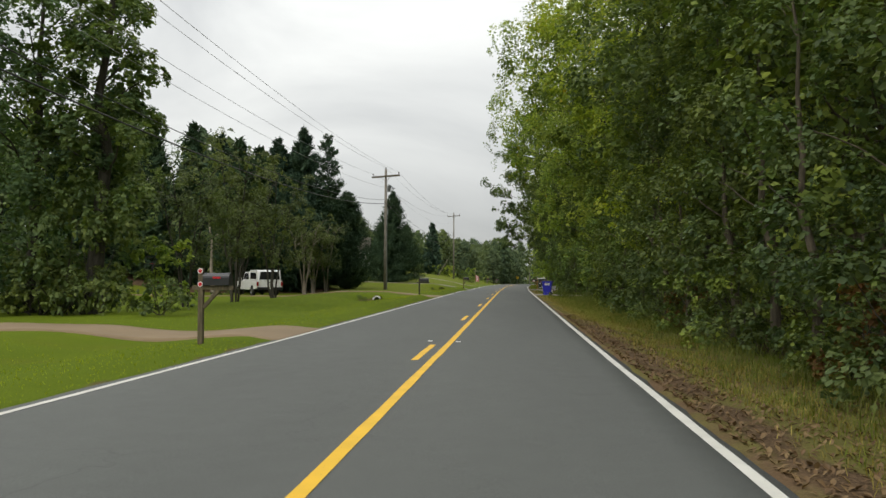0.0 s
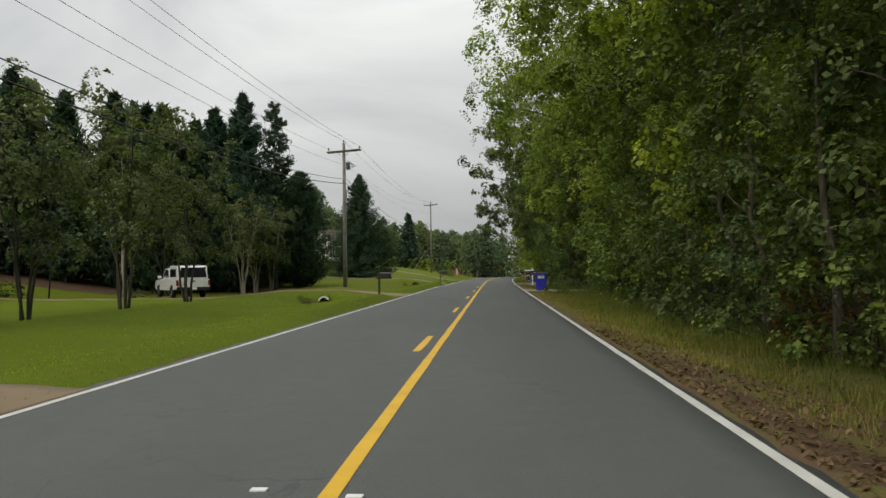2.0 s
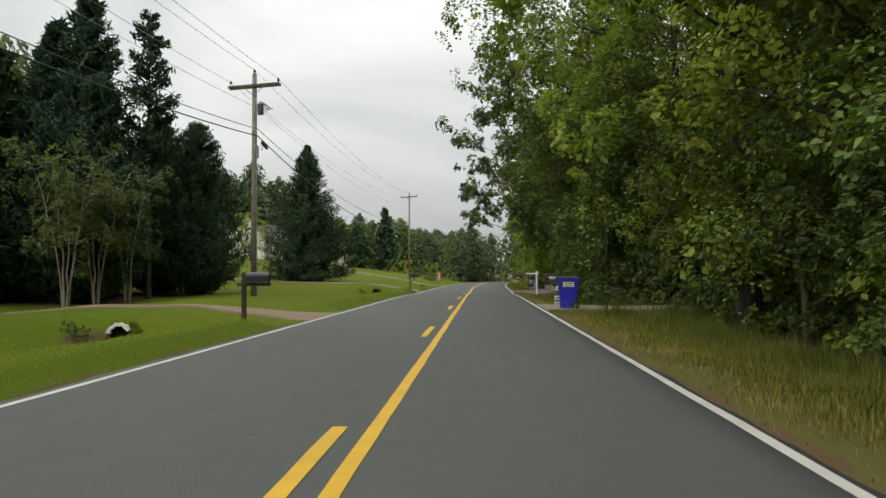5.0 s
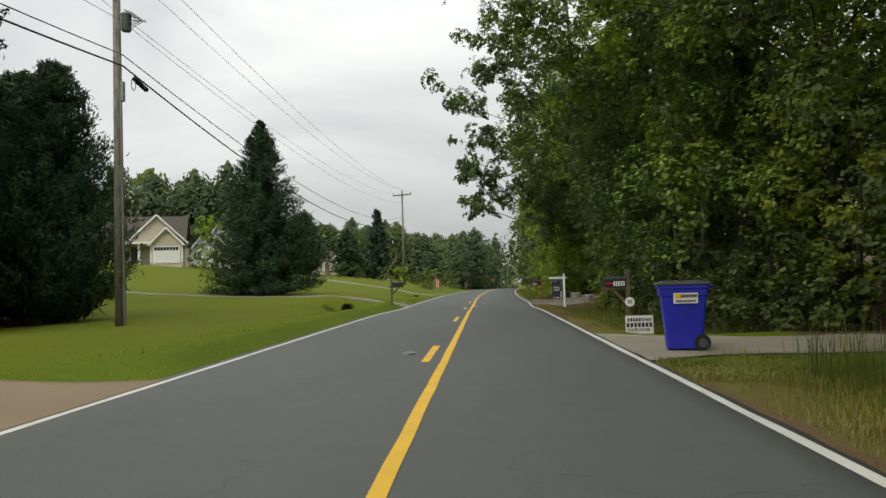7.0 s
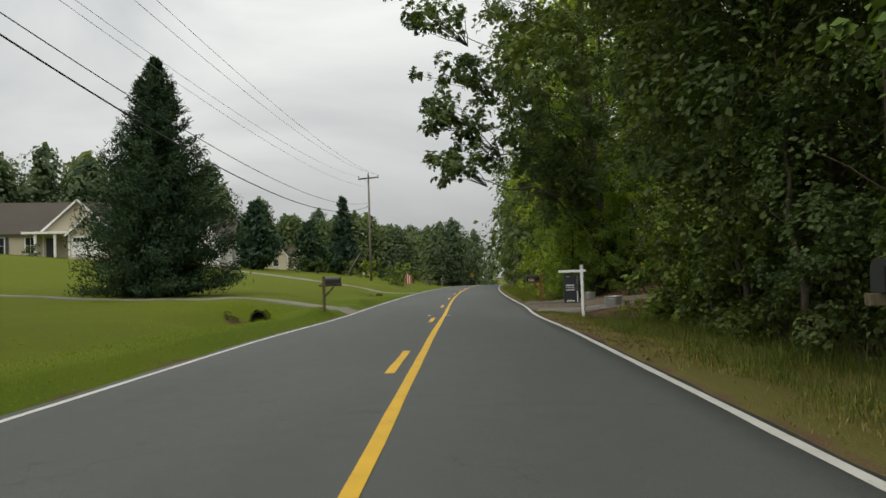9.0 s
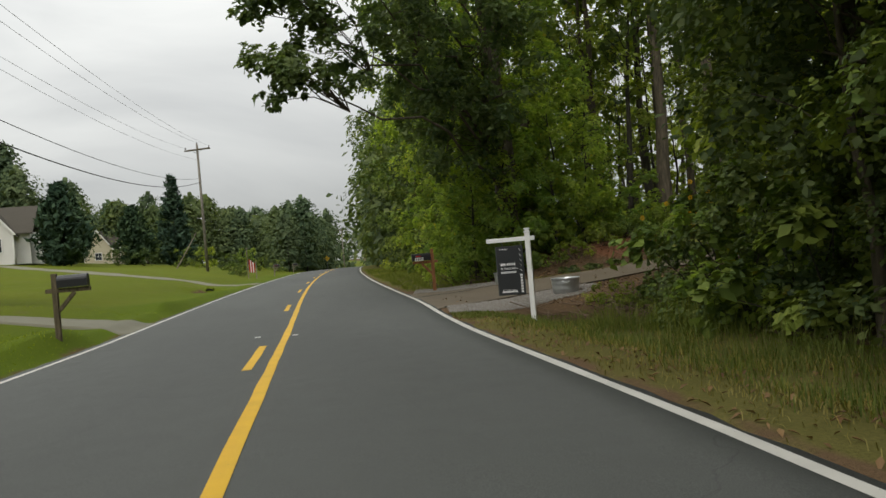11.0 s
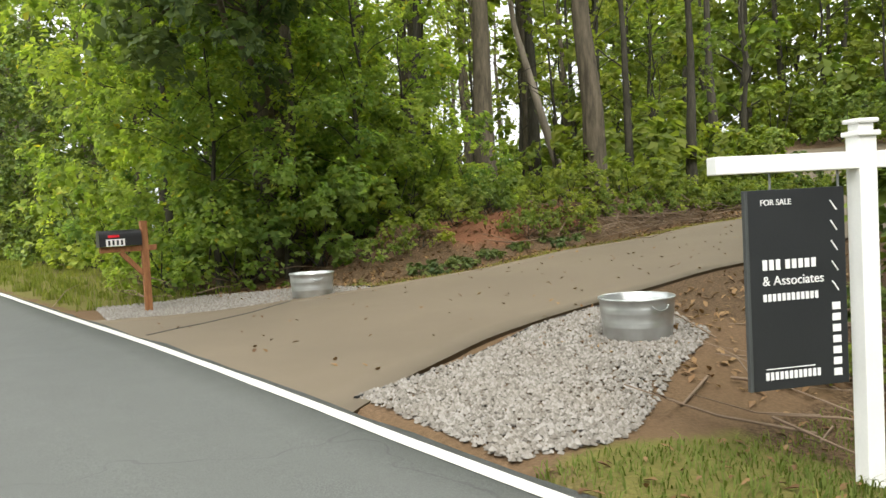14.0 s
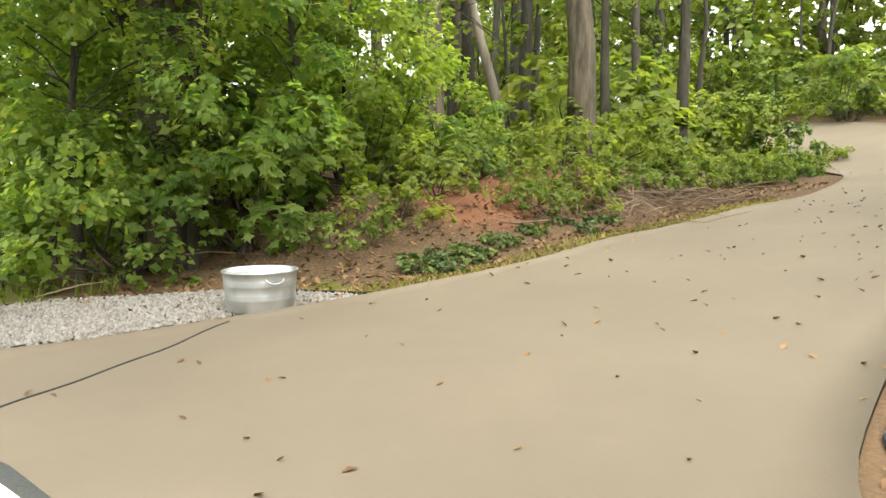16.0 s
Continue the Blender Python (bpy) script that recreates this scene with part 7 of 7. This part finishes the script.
def sash_window(root, x, y, z, w, h, shutters=False, cols=2, rows=2):
    bm = bmesh.new()
    box(bm, (x, y - 0.02, z), (w + 0.18, 0.08, h + 0.18), 0.01)
    win = part("window", bm, M["trim_white"], root, "white-framed window")
    for i in range(cols):
        for j in range(rows):
            bm = bmesh.new()
            pw, ph = w / cols, h / rows
            box(bm, (x - w / 2 + pw * (i + 0.5), y - 0.064, z - h / 2 + ph * (j + 0.5)), (pw - 0.05, 0.012, ph - 0.05))
            part("pane", bm, M["window_glass"], win)
    if shutters:
        for s in (-1, 1):
            bm = bmesh.new()
            box(bm, (x + s * (w / 2 + 0.27), y - 0.03, z), (0.32, 0.05, h + 0.1), 0.01)
            part("shutter", bm, M["dark_plastic"], root)


def garage_door(root, x, y, w=4.9, h=2.2):
    bm = bmesh.new()
    box(bm, (x, y - 0.02, h / 2), (w + 0.3, 0.06, h + 0.15), 0.01)
    frame_part = part("garage_door", bm, M["trim_white"], root, "white panelled garage door")
    for i in range(8):
        for j in range(4):
            bm = bmesh.new()
            box(bm, (x - w / 2 + w / 8 * (i + 0.5), y - 0.058, h / 4 * (j + 0.5)), (w / 8 - 0.07, 0.03, h / 4 - 0.08), 0.006)
            part("panel", bm, M["window_glass"] if j == 3 else M["trim_white"], frame_part)


def house_cream(x, y, z, turn):
    root = thing("house", "single-storey cream house with brown roof, porch and white garage door", "house", pose(x, y, z, 0, 0, turn), "houses on the hill")
    bm = bmesh.new()
    box(bm, (-2.5, 4.5, 1.1), (19.0, 8.0, 3.4))
    part("wall", bm, M["siding"], root)
    part("roof", gable_roof(bmesh.new(), -12.0, 7.0, 0.5, 8.5, 2.8, 3.4), M["shingle"], root)
    w1 = front_wing(root, -13.3, -5.3, -1.5, 4.0, 2.8, 3.2, M["siding"])
    sash_window(w1, -7.5, -1.53, 1.45, 1.7, 1.7, False, 4, 3)
    sash_window(w1, -11.0, -1.53, 1.45, 1.7, 1.7, False, 4, 3)
    sash_window(root, -4.0, 0.48, 1.35, 1.1, 1.7, True)
    sash_window(root, -0.9, 0.48, 1.35, 1.0, 1.7)
    front_wing(root, 0.4, 7.3, 0.2, 5.0, 2.8, 3.3, M["siding"])
    w3 = front_wing(root, 3.35, 7.05, -2.2, 4.0, 2.4, 1.9, M["siding"])
    garage_door(w3, 5.2, -2.22, 2.9, 2.0)
    for xx in (0.0, 1.9):
        bm = bmesh.new()
        box(bm, (xx, -1.6, 1.2), (0.26, 0.26, 2.5), 0.02)
        part("column", bm, M["trim_white"], root)
    bm = bmesh.new()
    box(bm, (0.9, -0.8, 2.55), (4.4, 2.2, 0.25), 0.02)
    part("porch_beam", bm, M["trim_white"], root)
    bm = bmesh.new()
    box(bm, (1.2, 0.14, 1.05), (1.0, 0.06, 2.1), 0.01)
    part("door", bm, M["dark_plastic"], root, "dark front door")
    return root


house_cream(-44.3, 150.0, at_land(-43, 150), 16)


def house_white(x, y, turn, size=1.0, label="white gabled house on the grassy hill", wall="white_siding"):
    root = thing("house", label, "house", pose(x, y, at_land(x, y), 0, 0, turn) @ Matrix.Diagonal((size, size, size, 1)), "houses on the hill")
    bm = bmesh.new()
    box(bm, (3.5, 5.0, 1.1), (9.0, 7.5, 3.4))
    part("wall", bm, M[wall], root)
    part("roof", gable_roof(bmesh.new(), -1.0, 8.0, 1.2, 8.8, 2.8, 2.8), M["shingle"], root)
    w = front_wing(root, -3.2, 2.0, -1.0, 6.0, 2.9, 3.6, M[wall])
    sash_window(w, -0.6, -1.03, 1.4, 1.2, 1.4)
    w = front_wing(root, 3.4, 6.6, 0.2, 5.0, 2.7, 2.0, M[wall])
    sash_window(w, 5.0, 0.17, 1.4, 1.0, 1.4)
    return root


house_white(-36.6, 166.0, 8)
house_white(-47.0, 172.0, 24, 0.85, "white gabled house half hidden behind the cream house")
house_white(-35.0, 222.0, 5, 0.85, "grey-roofed white house behind small trees", "siding")


# ---- grass, gravel, leaves and twigs ----
def blades(name, label, xs, ys, height, mat, seed, wide=0.012, bendy=0.5, category="grass"):
    """Single grass blades: each a narrow bent sliver."""
    rng = np.random.default_rng(seed)
    n = len(xs)
    z = land(xs, ys) - 0.01
    h = np.broadcast_to(height, n) * rng.uniform(0.5, 1.25, n)
    a = rng.random(n) * 2 * np.pi
    d = np.c_[np.cos(a), np.sin(a), np.zeros(n)]
    s = np.c_[-d[:, 1], d[:, 0], np.zeros(n)]
    w = (wide * rng.uniform(0.6, 1.4, n))[:, None]
    base = np.c_[xs, ys, z]
    lean = (h * bendy * rng.uniform(0.2, 1.0, n))[:, None]
    mid = base + d * lean * 0.35 + np.c_[np.zeros((n, 2)), h * 0.6]
    tip = base + d * lean + np.c_[np.zeros((n, 2)), h * (1 - 0.25 * bendy)]
    co = np.stack([base - s * w, base + s * w, mid + s * w * 0.8, mid - s * w * 0.8, tip], 1).reshape(-1, 3)
    q = np.arange(n) * 5
    f = np.concatenate([np.stack([q, q + 1, q + 2], -1), np.stack([q, q + 2, q + 3], -1), np.stack([q + 3, q + 2, q + 4], -1)])
    return tagged(new(name, arrays_mesh(name, co, f, [mat])), label, category, kind="stuff")


def tufts(rng, n, x0, x1, y0, y1, each, spread_by, keep=None):
    cx, cy = rng.uniform(x0, x1, n), rng.uniform(y0, y1, n)
    if keep is not None:
        ok = keep(cx, cy)
        cx, cy = cx[ok], cy[ok]
    return (np.repeat(cx, each) + rng.normal(0, spread_by, len(cx) * each)), (np.repeat(cy, each) + rng.normal(0, spread_by, len(cy) * each))


rg = np.random.default_rng(8)
clear = lambda x, y: ~(((y > 60.4) & (y < 69.6)) | ((y > 69) & (y < 70.45) & (x < 1.9)) | ((y > 93.0) & (y < 105)))
def verge(n, near, far, y0, y1, seed):
    """Places for blades, thick in drifts and thin between them, thinning towards the pavement."""
    r = np.random.default_rng(seed)
    d, y = near + (far - near) * r.random(n * 2) ** 0.8, r.uniform(y0, y1, n * 2)
    drift = 0.5 + 0.3 * np.sin(d * 2.3 + y * 0.9) + 0.3 * np.sin(y * 2.1 - d * 1.4 + 2.0 * np.sin(y * 0.37))
    ok = (r.random(n * 2) < np.clip(drift, 0.12, 1) * np.clip((d - near) * 2.2 + 0.15, 0, 1)) & clear(d, y)
    return d[ok][:n], y[ok][:n]


for n, near, far, mat, sd, lab, tall in ((16000, 0.45, 3.0, "grass_dry", 31, "dry straw-coloured grass along the verge", 0.12), (24000, 0.6, 3.8, "grass_tall", 32, "rough green roadside grass", 0.15), (8000, 1.8, 4.2, "grass_tall", 33, "clumps of tall green roadside grass", 0.34)):
    d, ys = verge(n, near, far, 5, 93, sd)
    blades("verge_grass", lab, d + right_edge(ys), ys, tall * (0.7 + 0.35 * d), M[mat], sd, 0.004, 1.15)
for n, near, far, mat, sd, tall in ((12000, 0.15, 3.0, "grass_dry", 34, 0.20), (12000, 0.5, 3.9, "grass_tall", 35, 0.30)):
    d, ys = verge(n, near, far, 28, 60.4, sd)
    blades("tall_grass", "soft stand of tall green and tawny grass", d + right_edge(ys), ys, tall * (0.7 + 0.25 * d), M[mat], sd, 0.004, 0.9)
for n, y0, y1, sd in ((10000, 28, 60.4, 37), (4500, 70.4, 92, 38)):
    d, ys = verge(n, 0.04, 1.5, y0, y1, sd)
    blades("verge_grass", "low tawny grass at the edge of the asphalt", d + right_edge(ys), ys, 0.08, M["grass_dry"], sd, 0.004, 1.2)
d, ys = verge(7000, 0.5, 3.8, 70.4, 92, 36)
blades("tall_grass", "tall green grass along the ditch behind the mailbox", d + right_edge(ys), ys, 0.22 * (0.7 + 0.3 * d), M["grass_tall"], 36, 0.004, 0.9)
rc = np.random.default_rng(27)
for cx, cy, sx, sy, n, tall in ((4.75, 61.0, 0.10, 0.14, 60, 0.72), (5.1, 60.6, 0.2, 0.25, 170, 0.80), (4.0, 61.5, 0.25, 0.2, 50, 0.42), (5.9, 60.2, 0.5, 0.6, 280, 0.62), (6.6, 58.6, 0.5, 0.9, 420, 0.75), (6.2, 55.8, 0.5, 1.0, 380, 0.62), (6.0, 52.5, 0.5, 1.2, 380, 0.60), (7.3, 60.3, 0.6, 0.5, 320, 0.7), (6.3, 89.6, 0.3, 0.3, 200, 0.75), (5.6, 91.0, 0.2, 0.3, 90, 0.6)):
    blades("tall_grass", "clump of tall seeding grass on the verge", rc.normal(cx, sx, n), rc.normal(cy, sy, n), tall, M["grass_tall"], int(cx * 10), 0.0045, 0.35)
xs, ys = tufts(rg, 480, 3.7, 6.4, 104.6, 150, 18, 0.10)
blades("verge_grass", "rough green grass beyond the mailbox", xs + bend(ys), ys, 0.25, M["grass_tall"], 4, 0.008, 0.8)
rv = np.random.default_rng(18)
xs, ys = 3.2 + 3.0 * rv.random(3200), 92.4 + 1.6 * rv.random(3200)
blades("verge_grass", "thin green and tawny grass round the sale sign", xs, ys, 0.09, M["grass_tall"], 43, 0.004, 1.1)
xs = rv.uniform(7.2, 16.0, 4200)
ys = np.interp(xs, [p[0] for p in DRIVE_R[:8]], [p[1] for p in DRIVE_R[:8]]) + 0.03 + 0.42 * rv.random(4200) ** 1.6
blades("verge_grass", "thin tawny weeds along the edge of the wide driveway", xs[::2], ys[::2], 0.07, M["grass_dry"], 41, 0.004, 1.2)
blades("verge_grass", "thin green weeds along the edge of the wide driveway", xs[1::2], ys[1::2], 0.08, M["grass_tall"], 42, 0.004, 1.1)
xs, ys = 3.2 + 3.8 * rv.random(9000) ** 0.85, 60.4 + 2.7 * rv.random(9000)
blades("lawn_grass", "short green grass beside the concrete driveway", xs, ys, 0.075, M["grass_tall"], 23, 0.004, 1.0)
xs, ys = 3.15 + 2.2 * rv.random(3500) ** 1.4, 60.2 + 2.4 * rv.random(3500) ** 1.3
blades("verge_grass", "tawny dry grass between the road and the driveway", xs, ys, 0.085, M["grass_dry"], 24, 0.004, 1.1)
xs = -4.0 - np.abs(rg.normal(0, 3.0, 16000))
ys = rg.uniform(5, 62, 16000)
off = ~(((ys > 17.5) & (ys < 21.5)) | ((ys > 55.0) & (ys < 61.2)))
blades("lawn_grass", "mown green lawn grass near the road", xs[off], ys[off], 0.055, M["grass_short"], 5, 0.006, 1.0)
xs = -4.0 - np.abs(rg.normal(0, 2.6, 8000))
ys = rg.uniform(62, 104, 8000)
off = ~((ys > 96.2) & (ys < 102.8))
blades("lawn_grass", "mown green lawn grass near the road", xs[off], ys[off], 0.055, M["grass_short"], 6, 0.006, 1.0)


def inside(poly, x, y):
    r = np.zeros(len(x), bool)
    for (ax, ay), (bx, by) in zip(poly, poly[1:] + poly[:1]):
        hit = ((ay > y) != (by > y)) & (x < (bx - ax) * (y - ay) / (by - ay + 1e-12) + ax)
        r ^= hit
    return r


def gravel_bed(poly, edge, n, seed, label):
    """Loose white stones heaped on a thin bed."""
    rng = np.random.default_rng(seed)
    px, py = [p[0] for p in poly], [p[1] for p in poly]
    x, y = rng.uniform(min(px), max(px), n * 3), rng.uniform(min(py), max(py), n * 3)
    ok = inside(poly, x, y)
    x, y = x[ok][:n], y[ok][:n]
    n = len(x)
    z = land(x, y) + rng.uniform(0.008, 0.036, n)
    octa = np.array([(1, 0, -0.3), (0, 1, -0.3), (-1, 0, -0.3), (0, -1, -0.3), (0, 0, 0.7)], float)
    size = rng.uniform(0.012, 0.026, (n, 1, 1)) * rng.uniform(0.7, 1.3, (n, 5, 1))
    a = rng.random(n) * 2 * np.pi
    rot = np.stack([np.stack([np.cos(a), -np.sin(a), 0 * a], -1), np.stack([np.sin(a), np.cos(a), 0 * a], -1), np.stack([0 * a, 0 * a, 1 + 0 * a], -1)], 1)
    co = (np.einsum("nij,kj->nki", rot, octa) * size + np.stack([x, y, z], -1)[:, None]).reshape(-1, 3)
    tri = np.array([(0, 1, 4), (1, 2, 4), (2, 3, 4), (3, 0, 4)])
    f = (np.arange(n)[:, None, None] * 5 + tri[None]).reshape(-1, 3)
    bed = tagged(new("gravel_bed", arrays_mesh("gravel_bed", co, f, [M["gravel"]])), label, "gravel", kind="stuff")
    pts = []
    for (ax, ay), (bx, by) in zip(edge, edge[1:]):
        for w in np.linspace(0, 1, 10)[:-1]:
            pts.append((ax + (bx - ax) * w, ay + (by - ay) * w))
    pts = np.array([(qx, qy, at_land(qx, qy, 0.018)) for qx, qy in pts])
    co, f = tube_arrays(pts, np.full(len(pts), 0.013), 6)
    return bed, co, f


NEAR_BED = [(3.32, 94.2), (4.0, 94.1), (5.6, 95.0), (6.8, 95.5), (7.3, 96.4), (7.2, 97.25), (6.1, 97.1), (3.55, 96.1)]
FAR_BED = [(3.6, 103.05), (4.84, 102.75), (6.2, 102.2), (7.2, 101.8), (6.75, 103.2), (5.5, 104.9), (3.95, 105.2)]
for poly, edge, n, sd, lab in ((NEAR_BED, [(3.5, 96.05), (6.1, 97.1), (7.2, 97.25), (8.0, 97.3)], 13000, 1, "bed of white gravel under the galvanised tub"),
                               (FAR_BED, [(7.3, 101.85), (6.75, 103.2), (5.5, 104.95), (3.9, 105.25)], 13000, 2, "strip of white gravel beside the driveway")):
    bed, co, f = gravel_bed(poly, edge, n, sd, lab)
    tagged(new("garden_edging", arrays_mesh("garden_edging", co, f, [M["rubber"]], smooth=True)), "thin black plastic edging along a gravel bed", "edging")


def scatter_leaves(name, label, x, y, up, size, mat, seed):
    rng = np.random.default_rng(seed)
    P = np.c_[x, y, up]
    N = rng.normal(0, 0.25, (len(x), 3)) + np.array([0, 0, 1.0])
    return tagged(new(name, leaf_mesh(name, P, N, size * rng.uniform(0.6, 1.5, len(x)), mat, 0.45, seed=seed)), label, "leaves", kind="stuff")


scene.view_layers[0].update()


def drop_on(x, y, above=8.0):
    """The height of whatever paved or bare surface lies under a place."""
    best = at_land(x, y)
    for o in DRIVES:
        ok, loc, nor, idx = o.ray_cast(Vector((x, y, above)), Vector((0, 0, -1)))
        if ok:
            best = max(best, loc.z)
    return best


DRIVES = [o for o in scene.objects if o.name.startswith("driveway")]
lx, ly = rg.uniform(3.7, 22, 340), rg.uniform(95.8, 102.3, 340)
lz = np.array([drop_on(a, b) + 0.008 for a, b in zip(lx, ly)])
scatter_leaves("fallen_leaves", "brown fallen leaves scattered over the driveway", lx, ly, lz, 0.075, M["brown_leaf"], 1)
lx, ly = rg.uniform(5.6, 19, 8000), np.concatenate([rg.uniform(101.2, 104.8, 4500), rg.uniform(91.6, 97.0, 3500)])
lx, ly = lx[~inside(DRIVE_L + DRIVE_R[::-1], lx, ly)], ly[~inside(DRIVE_L + DRIVE_R[::-1], lx, ly)]
lz = land(lx, ly) + 0.02
scatter_leaves("leaf_litter", "brown leaf litter and pine straw beside the driveway", lx, ly, lz, 0.085, M["brown_leaf"], 2)
lx, ly = 3.2 + 3.2 * rg.random(5600) ** 1.7, 5 + 27 * rg.random(5600) ** 1.1
scatter_leaves("leaf_litter", "brown dead leaves along the verge", lx, ly, land(lx, ly) + 0.02, 0.075, M["brown_leaf"], 3)


lx, ly = 3.2 + 3.6 * rg.random(1300) ** 1.3, rg.uniform(76, 94, 1300)
scatter_leaves("leaf_litter", "brown dead leaves in the roadside grass", lx, ly, land(lx, ly) + 0.02, 0.075, M["brown_leaf"], 7)


def twigs(label, cx, cy, sx, sy, n, seed, lift=0.25):
    rng = np.random.default_rng(seed)
    pieces = []
    for _ in range(n):
        x, y = rng.normal(cx, sx), rng.normal(cy, sy)
        a, ln = rng.random() * 2 * np.pi, rng.uniform(0.4, 1.5)
        z0, z1 = at_land(x, y, 0.02 + lift * rng.random()), 0
        x1, y1 = x + ln * np.cos(a), y + ln * np.sin(a)
        z1 = at_land(x1, y1, 0.02 + lift * rng.random() * 1.3)
        pieces.append(tube_arrays(np.array([(x, y, z0), ((x + x1) / 2, (y + y1) / 2, (z0 + z1) / 2 + rng.normal(0, 0.06)), (x1, y1, z1)]), np.array([0.009, 0.007, 0.003]) * rng.uniform(0.6, 1.6), 5))
    co, f = join_arrays(pieces)
    return tagged(new("brush_pile", arrays_mesh("brush_pile", co, f, [M["twig"]], smooth=True)), label, "branches", kind="stuff")


twigs("pile of dry brown branches on the bank", 14.6, 102.6, 1.3, 0.45, 130, 4)
twigs("dry brown branches littering the ditch", 7.4, 93.6, 1.0, 0.6, 110, 5, 0.14)
twigs("dead stems at the foot of the brush", 6.6, 105.2, 1.3, 0.25, 26, 6, 0.3)


# yellow flowers on the shrub by the ditch
def blossoms(cx, cy, cz, n, seed):
    rng = np.random.default_rng(seed)
    root = thing("flowering_stem", "tall stems with a few yellow daisy-like blossoms", "flowers", Matrix.Translation((cx, cy, cz)))
    for _ in range(n):
        p = Vector((rng.normal(0, 0.35), rng.normal(0, 0.2), rng.normal(0, 0.2)))
        bm = bmesh.new()
        for q in range(8):
            a = 2 * math.pi * q / 8
            box(bm, p + Vector((0.03 * math.cos(a), 0, 0.03 * math.sin(a))), (0.034, 0.006, 0.016), 0, pose(0, 0, 0, 0, -math.degrees(a), 0))
        part("blossom", bm, M["flower"], root)
        part("stem", rod(bmesh.new(), p, p + Vector((rng.normal(0, 0.1), 0.05, -0.9)), 0.004, seg=5), M["grass_tall"], root)
    return root


blossoms(7.5, 91.2, 1.6, 11, 3)

# litter on the road and a wire fence far behind the lawn
root = thing("road_litter", "scrap of pale litter lying on the asphalt", "litter", pose(-0.62, 64.3, float(crest(64.3)) + 0.012, 0, 0, 30))
bm = bmesh.new()
bmesh.ops.create_icosphere(bm, subdivisions=2, radius=0.09, matrix=Matrix.Diagonal((1.4, 0.7, 0.35, 1)))
for v in bm.verts:
    v.co += Vector(noise.random_unit_vector()) * 0.015
part("scrap", bm, M["scrap"], root)


def board_fence(x0, y0, x1, y1, bays):
    root = thing("board_fence", "weathered brown board fence behind the lawn", "fence", Matrix())
    for q in range(bays + 1):
        w = q / bays
        x, y = x0 + (x1 - x0) * w, y0 + (y1 - y0) * w
        bm = bmesh.new()
        box(bm, (x, y, at_land(x, y) + 0.75), (0.12, 0.12, 1.7), 0.01)
        part("post", bm, M["post_wood"], root)
        if q < bays:
            x2, y2 = x0 + (x1 - x0) * (q + 1) / bays, y0 + (y1 - y0) * (q + 1) / bays
            ln, an = math.hypot(x2 - x, y2 - y), math.degrees(math.atan2(y2 - y, x2 - x))
            for h in (0.35, 0.75, 1.15, 1.5):
                bm = bmesh.new()
                box(bm, ((x + x2) / 2, (y + y2) / 2, at_land((x + x2) / 2, (y + y2) / 2) + h), (ln, 0.03, 0.30), 0.005, pose(0, 0, 0, 0, 0, an))
                part("board", bm, M["post_wood"], root)
    return root


board_fence(-52, 72, -31, 81, 8)


# dark weeds round the culvert mouths
for x, y, sz in ((-8.4, 53.5, 0.17), (-8.25, 53.2, 0.13), (-7.2, 53.55, 0.14), (-8.75, 53.6, 0.15), (-7.75, 94.7, 0.12), (-8.05, 94.8, 0.14), (-7.95, 94.4, 0.1)):
    plant("weed", "low dark weeds in the ditch by a culvert", "weed", *bush_kinds[1], stand(x, y, turned(), sz), "ditch weeds", crown_name="leaves")
